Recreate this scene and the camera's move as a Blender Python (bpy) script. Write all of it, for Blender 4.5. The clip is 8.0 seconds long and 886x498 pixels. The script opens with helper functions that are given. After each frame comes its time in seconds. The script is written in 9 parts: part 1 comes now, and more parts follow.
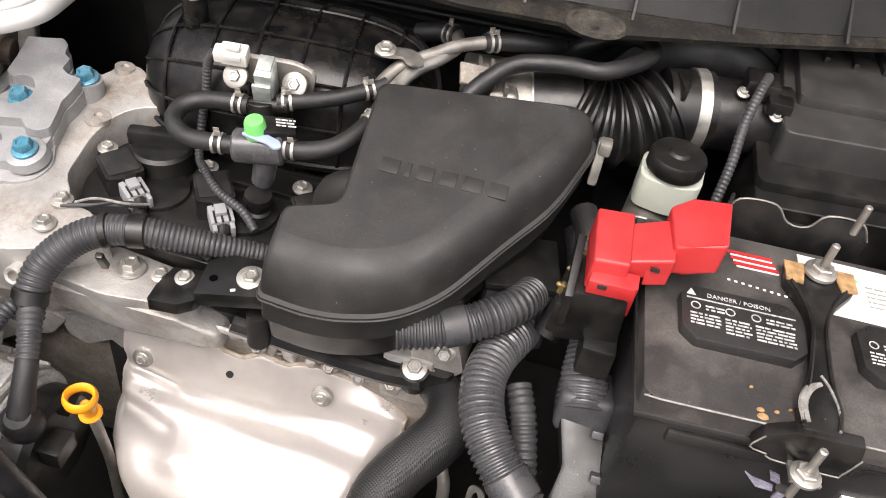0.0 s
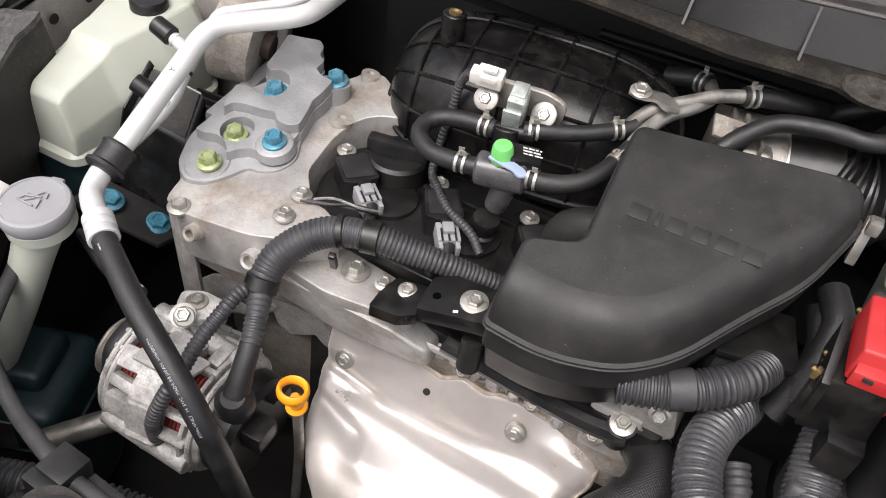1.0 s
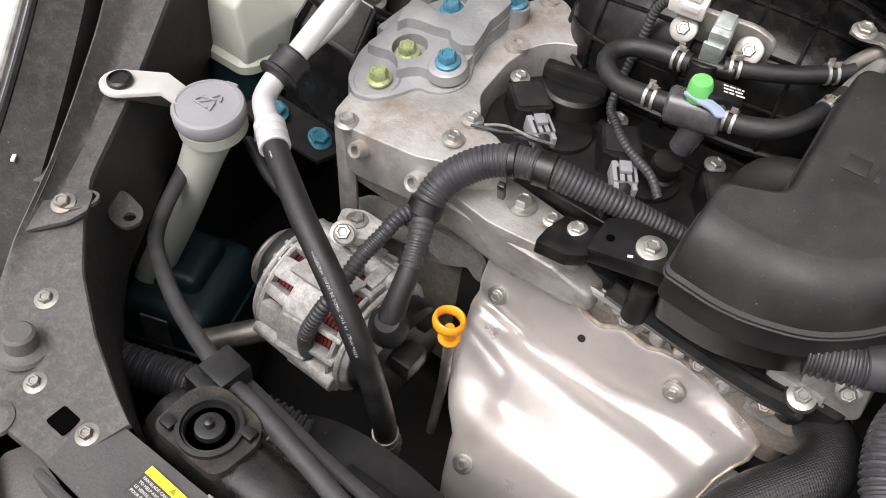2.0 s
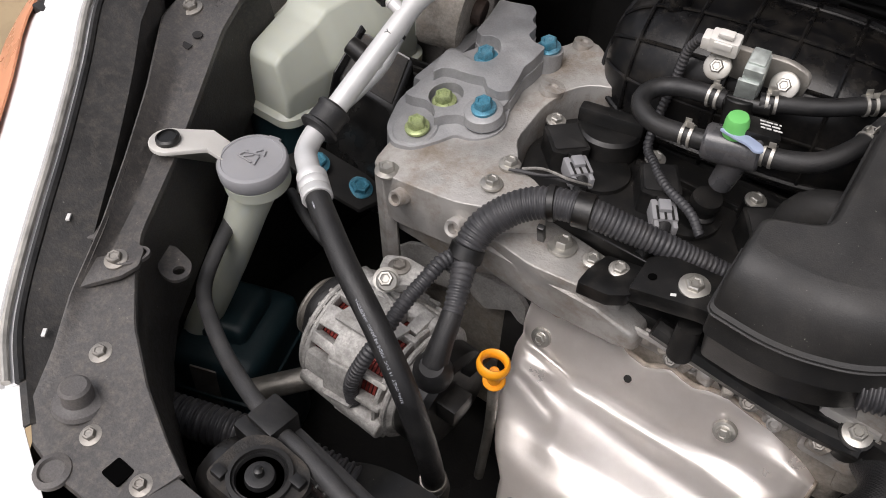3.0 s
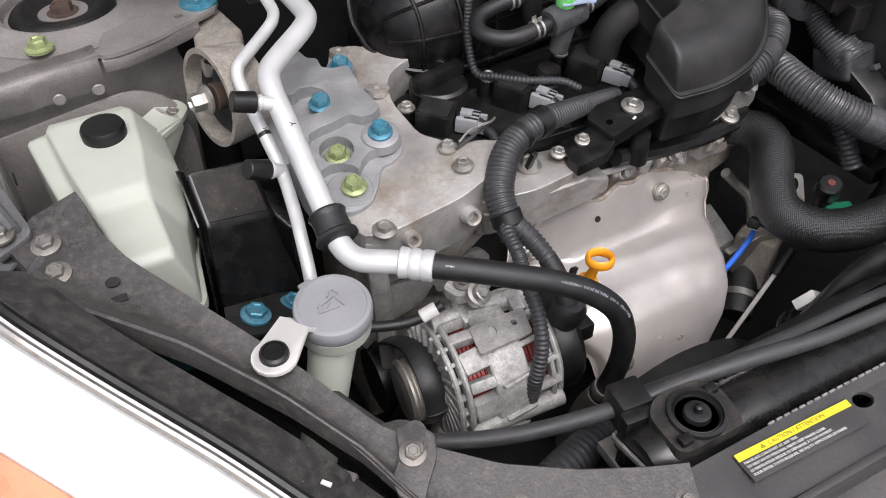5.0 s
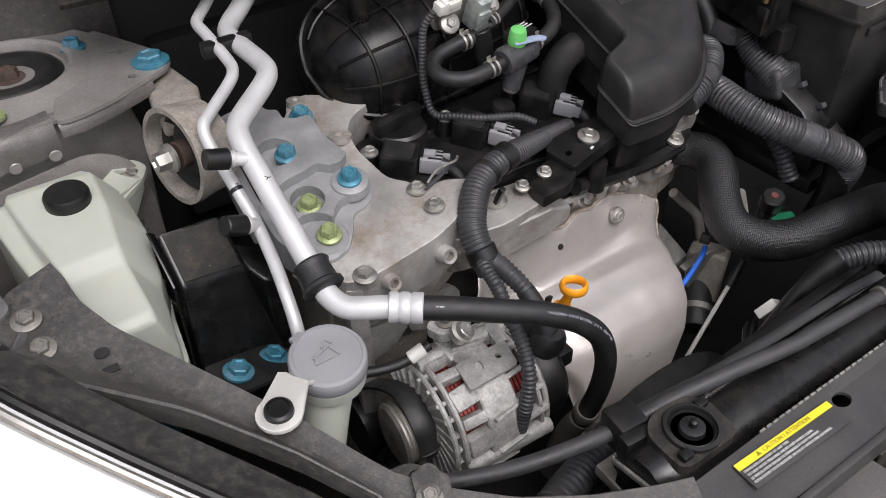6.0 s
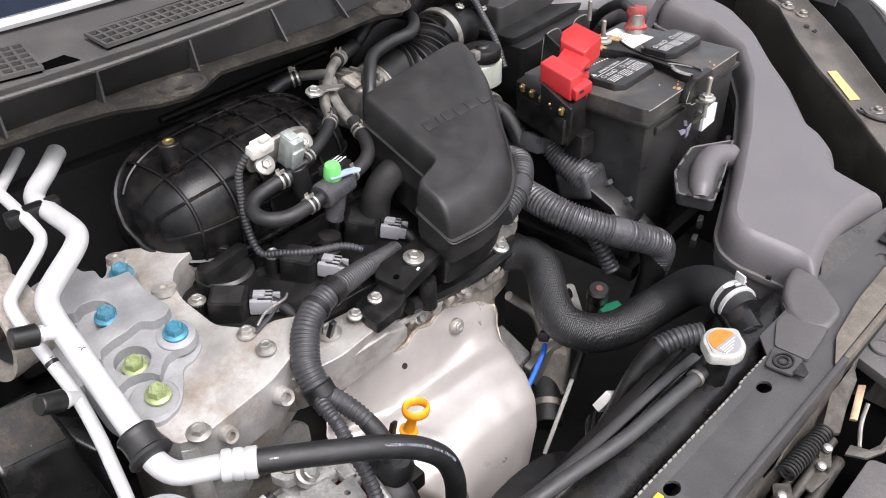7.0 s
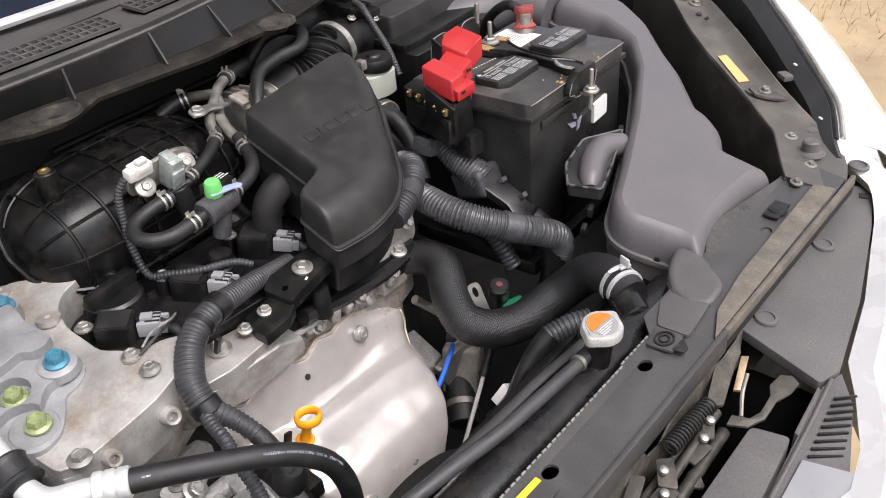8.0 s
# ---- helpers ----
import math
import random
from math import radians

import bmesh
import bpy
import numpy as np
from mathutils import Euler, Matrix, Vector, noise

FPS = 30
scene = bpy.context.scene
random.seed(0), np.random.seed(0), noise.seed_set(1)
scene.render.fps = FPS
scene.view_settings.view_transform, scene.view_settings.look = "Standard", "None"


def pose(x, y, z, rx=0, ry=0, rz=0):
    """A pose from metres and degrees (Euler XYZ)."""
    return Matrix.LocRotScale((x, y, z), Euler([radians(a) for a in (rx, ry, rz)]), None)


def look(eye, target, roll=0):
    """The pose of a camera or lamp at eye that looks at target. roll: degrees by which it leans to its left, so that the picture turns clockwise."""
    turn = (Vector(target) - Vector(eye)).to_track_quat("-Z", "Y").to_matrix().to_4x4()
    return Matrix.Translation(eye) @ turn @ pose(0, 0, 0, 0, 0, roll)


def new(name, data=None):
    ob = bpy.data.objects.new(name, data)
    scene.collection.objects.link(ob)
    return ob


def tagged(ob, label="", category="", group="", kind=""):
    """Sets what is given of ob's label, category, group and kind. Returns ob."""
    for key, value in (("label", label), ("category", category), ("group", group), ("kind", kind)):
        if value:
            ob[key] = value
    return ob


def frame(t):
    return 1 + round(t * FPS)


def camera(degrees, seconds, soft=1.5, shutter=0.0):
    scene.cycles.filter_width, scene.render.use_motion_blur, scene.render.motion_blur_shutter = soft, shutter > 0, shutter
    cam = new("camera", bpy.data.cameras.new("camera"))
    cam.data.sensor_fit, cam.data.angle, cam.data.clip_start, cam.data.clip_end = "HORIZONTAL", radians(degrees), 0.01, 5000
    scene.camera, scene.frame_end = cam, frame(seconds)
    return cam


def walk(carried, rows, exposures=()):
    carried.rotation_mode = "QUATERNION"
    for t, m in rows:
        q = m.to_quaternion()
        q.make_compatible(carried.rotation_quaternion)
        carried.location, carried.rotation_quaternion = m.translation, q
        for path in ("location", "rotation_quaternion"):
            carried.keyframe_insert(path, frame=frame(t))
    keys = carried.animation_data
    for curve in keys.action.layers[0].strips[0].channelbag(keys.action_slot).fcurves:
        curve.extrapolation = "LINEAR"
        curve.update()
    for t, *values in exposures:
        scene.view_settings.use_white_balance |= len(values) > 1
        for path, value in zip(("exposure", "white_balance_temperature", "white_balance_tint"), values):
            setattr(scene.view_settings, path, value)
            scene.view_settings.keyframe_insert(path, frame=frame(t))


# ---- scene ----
cam = camera(56.5, 8.0, 1.0)
PATH = [
    (0, (0.026, 0.148, 1.43), (-0.139, 1.594, 0.058), 10.4),
    (0.5, (-0.015, 0.145, 1.424), (-0.379, 1.584, 0.083), 10.7),
    (1, (-0.047, 0.141, 1.415), (-0.543, 1.508, 0.043), 10.5),
    (1.5, (-0.083, 0.139, 1.397), (-0.645, 1.367, -0.079), 9.8),
    (1.7, (-0.088, 0.136, 1.386), (-0.688, 1.315, -0.115), 9.5),
    (2.8, (-0.084, 0.139, 1.373), (-0.903, 1.228, -0.091), 4.3),
    (3, (-0.085, 0.134, 1.383), (-0.892, 1.276, -0.048), 3.2),
    (3.5, (-0.183, 0.143, 1.376), (-0.753, 1.521, 0.043), 3.0),
    (3.6, (-0.231, 0.152, 1.372), (-0.708, 1.585, 0.06), 2.7),
    (3.7, (-0.3, 0.162, 1.374), (-0.628, 1.647, 0.075), 1.9),
    (3.8, (-0.364, 0.174, 1.377), (-0.465, 1.711, 0.101), 0.4),
    (3.9, (-0.412, 0.159, 1.38), (-0.305, 1.693, 0.102), -0.7),
    (4, (-0.443, 0.143, 1.394), (-0.183, 1.629, 0.082), -0.5),
    (4.5, (-0.569, 0.059, 1.378), (-0.04, 1.461, 0.054), -0.3),
    (4.7, (-0.599, 0.05, 1.382), (-0.016, 1.392, 0.019), -0.7),
    (5.8, (-0.684, 0.08, 1.399), (0.111, 1.326, 0.052), -0.9),
    (6, (-0.679, 0.079, 1.402), (0.164, 1.328, 0.087), -1.0),
    (6.5, (-0.651, 0.072, 1.423), (0.354, 1.296, 0.202), -1.5),
    (7, (-0.636, 0.058, 1.434), (0.522, 1.224, 0.294), -1.7),
    (7.5, (-0.624, 0.049, 1.44), (0.609, 1.178, 0.342), -3.0),
    (8, (-0.586, -0.016, 1.423), (0.632, 1.116, 0.311), -5.0),
]
walk(cam, [(t, look(eye, target, roll)) for t, eye, target, roll in PATH],
     [(0.0, 1.15, 6700, 15), (0.5, 0.80, 6650, 15), (1.0, 0.84, 6500, 15), (1.5, 0.97, 6500, 15), (3.0, 0.24, 6500, 15), (3.5, 0.24, 6500, 15), (4.0, 0.49, 6300, 15), (4.5, 0.60, 6250, 15),
      (6.0, 0.25, 6300, 15), (6.5, 0.58, 6250, 15), (7.0, 1.09, 6250, 15), (7.5, 1.17, 6300, 15), (8.0, 0.82, 6350, 15)])

# ---- daylight: a bright overcast sky ----
world = bpy.data.worlds.new("overcast_sky")
world.use_nodes = True
scene.world = world
wt = world.node_tree
sky = wt.nodes.new("ShaderNodeTexSky")
sky.sky_type, sky.sun_disc = "NISHITA", False
sky.sun_elevation, sky.sun_rotation = radians(58), radians(200)
sky.air_density, sky.dust_density, sky.ozone_density = 1.0, 4.0, 1.0
grey = wt.nodes.new("ShaderNodeHueSaturation")
grey.inputs["Saturation"].default_value = 0.18
wt.links.new(sky.outputs[0], grey.inputs["Color"])
wt.links.new(grey.outputs[0], wt.nodes["Background"].inputs["Color"])
wt.nodes["Background"].inputs["Strength"].default_value = 0.15
sun_lamp = bpy.data.lights.new("sun", "SUN")
sun_lamp.energy, sun_lamp.angle, sun_lamp.color = 1.5, radians(35), (1.0, 0.96, 0.9)
sun_ob = new("sun", sun_lamp)
sun_ob.matrix_world = look((0.3, -3.0, 5.0), (0.0, 0.0, 0.0))


# ---- materials ----
def mat(name, col, rough=0.5, metal=0.0, var=0.15, scale=25.0, bump=0.1, fine=700.0, dust=0.0, dustcol=(0.22, 0.19, 0.15),
        dustscale=45.0, speck=0.0, speckcol=(0.6, 0.57, 0.5), rvar=0.12, trans=0.0, sss=0.0, coat=0.0, ior=1.5, island=0.0, grain=0.35):
    m = bpy.data.materials.new(name)
    m.use_nodes = True
    t = m.node_tree
    b = t.nodes["Principled BSDF"]
    co = t.nodes.new("ShaderNodeTexCoord")

    def noise_tex(sc, detail=4.0, rgh=0.55):
        n = t.nodes.new("ShaderNodeTexNoise")
        n.inputs["Scale"].default_value, n.inputs["Detail"].default_value, n.inputs["Roughness"].default_value = sc, detail, rgh
        t.links.new(co.outputs["Object"], n.inputs["Vector"])
        return n.outputs["Fac"]

    def mapped(fac, lo, hi, a, bb):
        r = t.nodes.new("ShaderNodeMapRange")
        r.inputs[1].default_value, r.inputs[2].default_value, r.inputs[3].default_value, r.inputs[4].default_value = lo, hi, a, bb
        t.links.new(fac, r.inputs[0])
        return r.outputs[0]

    def mix(fac, a, c):
        x = t.nodes.new("ShaderNodeMix")
        x.data_type = "RGBA"
        for sock, v in ((x.inputs[0], fac), (x.inputs[6], a), (x.inputs[7], c)):
            if isinstance(v, bpy.types.NodeSocket):
                t.links.new(v, sock)
            elif isinstance(v, tuple):
                sock.default_value = (*v, 1.0)
            else:
                sock.default_value = v
        return x.outputs[2]

    big = noise_tex(scale)
    low = tuple(max(0.0, c * (1 - var)) for c in col)
    high = tuple(min(1.0, c * (1 + var)) for c in col)
    out = mix(mapped(big, 0.3, 0.7, 0.0, 1.0), low, high)
    if island:
        oi = t.nodes.new("ShaderNodeObjectInfo")
        out = mix(mapped(oi.outputs["Random"], 0, 1, 0, island), out, tuple(c * 0.55 for c in col))
    rsock = mapped(big, 0.3, 0.7, max(0.03, rough - rvar), min(1.0, rough + rvar))
    if dust:
        d = mapped(noise_tex(dustscale, 8.0, 0.7), 0.46, 0.72, 0.0, dust)
        out = mix(d, out, dustcol)
        add = t.nodes.new("ShaderNodeMath")
        add.operation = "MULTIPLY_ADD"
        add.use_clamp = True
        t.links.new(d, add.inputs[0])
        add.inputs[1].default_value = 0.5
        t.links.new(rsock, add.inputs[2])
        rsock = add.outputs[0]
    if speck:
        out = mix(mapped(noise_tex(420.0, 2.0, 0.5), 0.74, 0.8, 0.0, speck), out, speckcol)
    if grain and bump and (metal > 0.1 or max(col) < 0.2) and metal < 0.5:
        out = mix(mapped(noise_tex(fine * 0.9, 3.0, 0.7), 0.38, 0.62, grain, 0.0), out, tuple(c * 0.35 for c in col))
    t.links.new(out, b.inputs["Base Color"])
    t.links.new(rsock, b.inputs["Roughness"])
    b.inputs["Metallic"].default_value = metal
    b.inputs["Transmission Weight"].default_value = trans
    b.inputs["Subsurface Weight"].default_value = sss
    b.inputs["Subsurface Radius"].default_value = (0.02, 0.018, 0.012)
    b.inputs["Coat Weight"].default_value = coat
    b.inputs["IOR"].default_value = ior
    if bump:
        bp = t.nodes.new("ShaderNodeBump")
        bp.inputs["Strength"].default_value, bp.inputs["Distance"].default_value = bump, 0.001
        bp2 = t.nodes.new("ShaderNodeBump")
        bp2.inputs["Strength"].default_value, bp2.inputs["Distance"].default_value = bump * (0.9 if metal > 0.2 or rough > 0.6 else 0.25), 0.003
        t.links.new(noise_tex(fine * 0.18, 4.0, 0.6), bp2.inputs["Height"])
        t.links.new(bp2.outputs[0], bp.inputs["Normal"])
        t.links.new(noise_tex(fine, 3.0, 0.6), bp.inputs["Height"])
        t.links.new(bp.outputs[0], b.inputs["Normal"])
    return m


M_GRAIN = mat("grained_plastic", (0.019, 0.0187, 0.0185), 0.47, var=0.18, bump=0.16, fine=1100, dust=0.14, dustcol=(0.12, 0.105, 0.09), speck=0.4, ior=1.42)
M_GLOSS = mat("moulded_nylon", (0.005, 0.005, 0.0055), 0.31, var=0.3, scale=15, bump=0.06, fine=500, dust=0.1, speck=0.1, ior=1.34)
M_BLACK = mat("black_plastic", (0.006, 0.006, 0.006), 0.4, var=0.2, bump=0.12, dust=0.18, dustcol=(0.1, 0.085, 0.07), speck=0.32)
M_DARK = mat("grimy_black", (0.010, 0.0095, 0.009), 0.7, var=0.3, bump=0.25, fine=300, dust=0.25, dustcol=(0.05, 0.043, 0.035))
M_RUBBER = mat("rubber_hose", (0.013, 0.013, 0.0135), 0.44, var=0.15, scale=60, bump=0.3, fine=1500, dust=0.15, dustcol=(0.09, 0.08, 0.07))
M_PALEHOSE = mat("weathered_rubber", (0.040, 0.040, 0.041), 0.5, var=0.2, scale=60, bump=0.2, fine=1200, dust=0.25, dustcol=(0.11, 0.10, 0.088), dustscale=80)
M_WEAVE = mat("braided_rubber", (0.012, 0.012, 0.0125), 0.4, var=0.15, bump=0.5, fine=1100, dust=0.1, dustcol=(0.1, 0.09, 0.08))


def weave(m, sc, strength):
    """Two crossing sets of threads as relief."""
    t = m.node_tree
    b = t.nodes["Principled BSDF"]
    co = t.nodes.new("ShaderNodeTexCoord")
    waves = []
    for turn in (0.9, -0.9):
        mp = t.nodes.new("ShaderNodeMapping")
        mp.inputs["Rotation"].default_value = (0.35, 0.25, turn)
        wv = t.nodes.new("ShaderNodeTexWave")
        wv.inputs["Scale"].default_value, wv.inputs["Distortion"].default_value = sc, 0.3
        t.links.new(co.outputs["Object"], mp.inputs[0])
        t.links.new(mp.outputs[0], wv.inputs[0])
        waves.append(wv.outputs["Fac"])
    mul = t.nodes.new("ShaderNodeMath")
    mul.operation = "MULTIPLY"
    t.links.new(waves[0], mul.inputs[0])
    t.links.new(waves[1], mul.inputs[1])
    bp = t.nodes.new("ShaderNodeBump")
    bp.inputs["Strength"].default_value, bp.inputs["Distance"].default_value = strength, 0.0012
    t.links.new(mul.outputs[0], bp.inputs["Height"])
    t.links.new(b.inputs["Normal"].links[0].from_socket, bp.inputs["Normal"])
    t.links.new(bp.outputs[0], b.inputs["Normal"])


weave(M_WEAVE, 170.0, 0.35)
M_LOOM = mat("loom_plastic", (0.040, 0.040, 0.043), 0.46, var=0.2, scale=50, bump=0.1, dust=0.15, dustcol=(0.12, 0.1, 0.085), speck=0.2)
M_LOOMG = mat("worn_loom_plastic", (0.06, 0.06, 0.064), 0.27, var=0.3, scale=40, bump=0.1, dust=0.2, dustcol=(0.14, 0.12, 0.1))
M_CAST = mat("cast_aluminium", (0.42, 0.405, 0.385), 0.5, 0.55, var=0.16, scale=30, bump=0.34, fine=520, dust=0.8, dustcol=(0.22, 0.165, 0.11), dustscale=22, speck=0.5, speckcol=(0.09, 0.075, 0.06))
M_BRKT = mat("grey_cast_bracket", (0.32, 0.322, 0.325), 0.5, 0.45, var=0.14, scale=40, bump=0.28, fine=600, dust=0.2, dustcol=(0.2, 0.17, 0.14), speck=0.4, speckcol=(0.09, 0.08, 0.07), grain=0.12)
M_OXID = mat("oxidised_casting", (0.36, 0.33, 0.29), 0.68, 0.35, var=0.22, scale=60, bump=0.7, fine=350, dust=0.4, dustcol=(0.2, 0.14, 0.09))
M_ALT = mat("alternator_casting", (0.46, 0.45, 0.43), 0.6, 0.45, var=0.35, scale=60, bump=0.45, fine=420, dust=0.4, dustcol=(0.11, 0.095, 0.08), dustscale=90, speck=0.5, speckcol=(0.06, 0.05, 0.04))
M_STEEL = mat("zinc_steel", (0.46, 0.445, 0.41), 0.44, 0.85, var=0.15, scale=90, bump=0.1, dust=0.15)
M_DULL = mat("dull_steel", (0.3, 0.285, 0.26), 0.5, 0.8, var=0.25, scale=50, bump=0.2, dust=0.3, dustcol=(0.12, 0.08, 0.05))
M_PIPE = mat("aluminium_pipe", (0.60, 0.60, 0.595), 0.46, 0.35, var=0.05, scale=50, bump=0.05, dust=0.15, dustcol=(0.45, 0.43, 0.40), grain=0.0)
M_TOPPL = mat("pale_alloy_plate", (0.46, 0.45, 0.43), 0.5, 0.4, var=0.2, scale=60, bump=0.25, fine=500, dust=0.35, dustcol=(0.2, 0.17, 0.14), dustscale=80)
M_DARKRED = mat("winding_gap", (0.03, 0.008, 0.007), 0.5, var=0.2, bump=0.1)
M_CRIMP = mat("dusty_crimp", (0.30, 0.29, 0.27), 0.55, 0.3, var=0.4, scale=90, bump=0.2, dust=0.5, dustcol=(0.10, 0.09, 0.08), dustscale=120)
M_LATCH = mat("oily_latch_steel", (0.085, 0.078, 0.068), 0.5, 0.6, var=0.4, scale=50, bump=0.3, dust=0.5, dustcol=(0.06, 0.05, 0.04))
M_LATCHTAN = mat("dusty_latch_sheet", (0.090, 0.080, 0.066), 0.55, 0.3, var=0.5, scale=60, bump=0.35, dust=0.6, dustcol=(0.03, 0.027, 0.023), dustscale=90)
M_DIMINK = mat("worn_hose_print", (0.30, 0.31, 0.34), 0.6, var=0.5, scale=300, bump=0.05)
M_LIP = mat("heat_tinted_lip", (0.50, 0.43, 0.36), 0.42, 0.5, var=0.4, scale=60, bump=0.2, dust=0.6, dustcol=(0.20, 0.12, 0.07), dustscale=45)
M_SCUT = mat("scuttle_plastic", (0.075, 0.071, 0.070), 0.55, var=0.14, scale=15, bump=0.2, dust=0.45, dustcol=(0.13, 0.115, 0.10), dustscale=35)
M_FLANGE = mat("galvanised_flange", (0.17, 0.17, 0.172), 0.4, 0.4, var=0.25, scale=30, bump=0.2, dust=0.6, dustcol=(0.08, 0.072, 0.065), dustscale=25)
M_GRIMY = mat("grimy_cover_plastic", (0.016, 0.0145, 0.013), 0.68, var=0.3, scale=30, bump=0.4, fine=500, dust=0.6, dustcol=(0.12, 0.10, 0.08), dustscale=55, speck=0.4)
M_STRUT = mat("rusty_strut_rubber", (0.055, 0.035, 0.026), 0.75, var=0.4, scale=40, bump=0.4, fine=300, dust=0.5, dustcol=(0.10, 0.06, 0.035))
M_SHIELD = mat("aluminised_shield", (0.96, 0.91, 0.87), 0.32, 0.5, var=0.05, scale=14, bump=0.03, fine=260, dust=0.12, dustcol=(0.40, 0.31, 0.22), dustscale=22, rvar=0.06, speck=0.1, speckcol=(0.22, 0.15, 0.1))
M_RUSTY = mat("heat_stained_edge", (0.40, 0.29, 0.19), 0.5, 0.8, var=0.25, scale=80, bump=0.15)
M_MILK = mat("milky_polyethylene", (0.44, 0.46, 0.40), 0.42, var=0.06, scale=18, bump=0.05, sss=0.55, dust=0.1, dustcol=(0.5, 0.46, 0.36))
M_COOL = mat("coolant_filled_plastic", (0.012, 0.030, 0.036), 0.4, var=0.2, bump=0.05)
M_GREYCAP = mat("grey_cap_plastic", (0.25, 0.25, 0.26), 0.5, var=0.08, bump=0.12, dust=0.15, dustcol=(0.3, 0.27, 0.23))
M_WHITEP = mat("white_plastic", (0.62, 0.605, 0.57), 0.45, var=0.07, bump=0.05, dust=0.12, dustcol=(0.45, 0.38, 0.28))
M_RED = mat("red_plastic", (0.40, 0.022, 0.024), 0.42, var=0.1, bump=0.08, dust=0.08, dustcol=(0.4, 0.12, 0.1))
M_GREEN = mat("green_cap_plastic", (0.15, 0.52, 0.14), 0.45, var=0.08, bump=0.05)
M_BLUE = mat("blue_paint_mark", (0.055, 0.22, 0.31), 0.38, 0.3, var=0.2, scale=150, bump=0.1, dust=0.35, dustcol=(0.35, 0.36, 0.36))
M_LIME = mat("yellow_chromate", (0.36, 0.42, 0.20), 0.38, 0.45, var=0.2, scale=150, bump=0.1)
M_ORANGE = mat("orange_plastic", (0.85, 0.33, 0.012), 0.42, var=0.08, bump=0.05)
M_YELLOW = mat("yellow_print", (0.85, 0.70, 0.03), 0.5, var=0.05, bump=0)
M_LABEL = mat("white_label", (0.72, 0.71, 0.68), 0.55, var=0.08, bump=0.05, dust=0.15, dustcol=(0.4, 0.36, 0.3))
M_INK = mat("white_print", (0.66, 0.66, 0.64), 0.55, var=0.12, scale=200, bump=0)
M_BLKINK = mat("black_print", (0.02, 0.02, 0.02), 0.5, bump=0)
M_BATT = mat("battery_case", (0.020, 0.0195, 0.0195), 0.34, var=0.3, scale=20, bump=0.2, fine=600, dust=0.15, dustcol=(0.06, 0.055, 0.05), dustscale=30, speck=0.55, speckcol=(0.5, 0.42, 0.32))
M_SUPPORT = mat("satin_black_support", (0.064, 0.061, 0.060), 0.42, 0.1, var=0.10, scale=20, bump=0.15, fine=800, dust=0.2, dustcol=(0.11, 0.10, 0.09), dustscale=40, speck=0.3)
# paler copy of M_RAIL: tan dust plus grazing sky sheen painted in
M_DUSTSHEEN = mat("dust_and_sheen_steel", (0.100, 0.092, 0.082), 0.42, 0.15, var=0.2, scale=14, bump=0.2, fine=520, dust=0.65, dustcol=(0.22, 0.19, 0.155), dustscale=24, speck=0.4)
M_CANISTER = mat("glossy_black_moulding", (0.008, 0.008, 0.008), 0.27, var=0.3, scale=20, bump=0.06, fine=500, dust=0.14, dustcol=(0.07, 0.06, 0.05), dustscale=40)
# pale grey holds both the lid's dust and its painted sky sheen
M_BATTLID = mat("dust_and_sheen_lid", (0.040, 0.038, 0.037), 0.42, var=0.25, scale=20, bump=0.2, fine=600, dust=0.6, dustcol=(0.16, 0.142, 0.125), dustscale=16, speck=0.4, speckcol=(0.4, 0.34, 0.27))
M_WORNINK = mat("worn_white_print", (0.40, 0.40, 0.39), 0.6, var=0.4, scale=250, bump=0)
M_ORANGEINK = mat("orange_label_print", (0.45, 0.165, 0.02), 0.5, var=0.12, scale=120, bump=0)
# near-black colour that stands in for the shade inside holes and openings
M_DEEPSHADE = mat("painted_deep_shade", (0.002, 0.002, 0.002), 0.95, var=0.1, bump=0, ior=1.05)
M_TORN = mat("torn_silver_sticker", (0.36, 0.34, 0.42), 0.4, 0.2, var=0.4, scale=120, bump=0.2)
M_CAPMETAL = mat("dull_white_cap", (0.42, 0.415, 0.395), 0.5, 0.2, var=0.15, scale=80, bump=0.1, dust=0.15, dustcol=(0.30, 0.26, 0.2))
M_ZINC = mat("bluish_zinc", (0.46, 0.50, 0.48), 0.4, 0.6, var=0.25, scale=120, bump=0.12, dust=0.15, dustcol=(0.35, 0.33, 0.28))
M_LEDGE = mat("mottled_ledge_plastic", (0.030, 0.029, 0.028), 0.55, var=0.3, scale=40, bump=0.3, fine=500, dust=0.6, dustcol=(0.105, 0.092, 0.078), dustscale=110, speck=0.3)
M_FOOT = mat("dusty_duct_foot", (0.082, 0.077, 0.076), 0.5, var=0.12, scale=25, bump=0.2, fine=900, dust=0.3, dustcol=(0.12, 0.108, 0.095), dustscale=40, speck=0.2)
M_CORR = mat("orange_corrosion", (0.33, 0.20, 0.09), 0.85, var=0.4, scale=160, bump=0.6)
M_FADED = mat("faded_label_yellow", (0.60, 0.39, 0.15), 0.6, var=0.12, scale=60, bump=0.05, dust=0.2, dustcol=(0.5, 0.36, 0.15))
M_BRASS = mat("brass", (0.40, 0.30, 0.14), 0.4, 0.9, var=0.2, scale=150)
M_COPPER = mat("copper_windings", (0.20, 0.028, 0.022), 0.4, 0.4, var=0.3, scale=200)
M_RAIL = mat("dusty_painted_steel", (0.074, 0.070, 0.068), 0.38, 0.15, var=0.22, scale=14, bump=0.3, fine=520, dust=0.55, dustcol=(0.195, 0.172, 0.145), dustscale=150, speck=0.5)
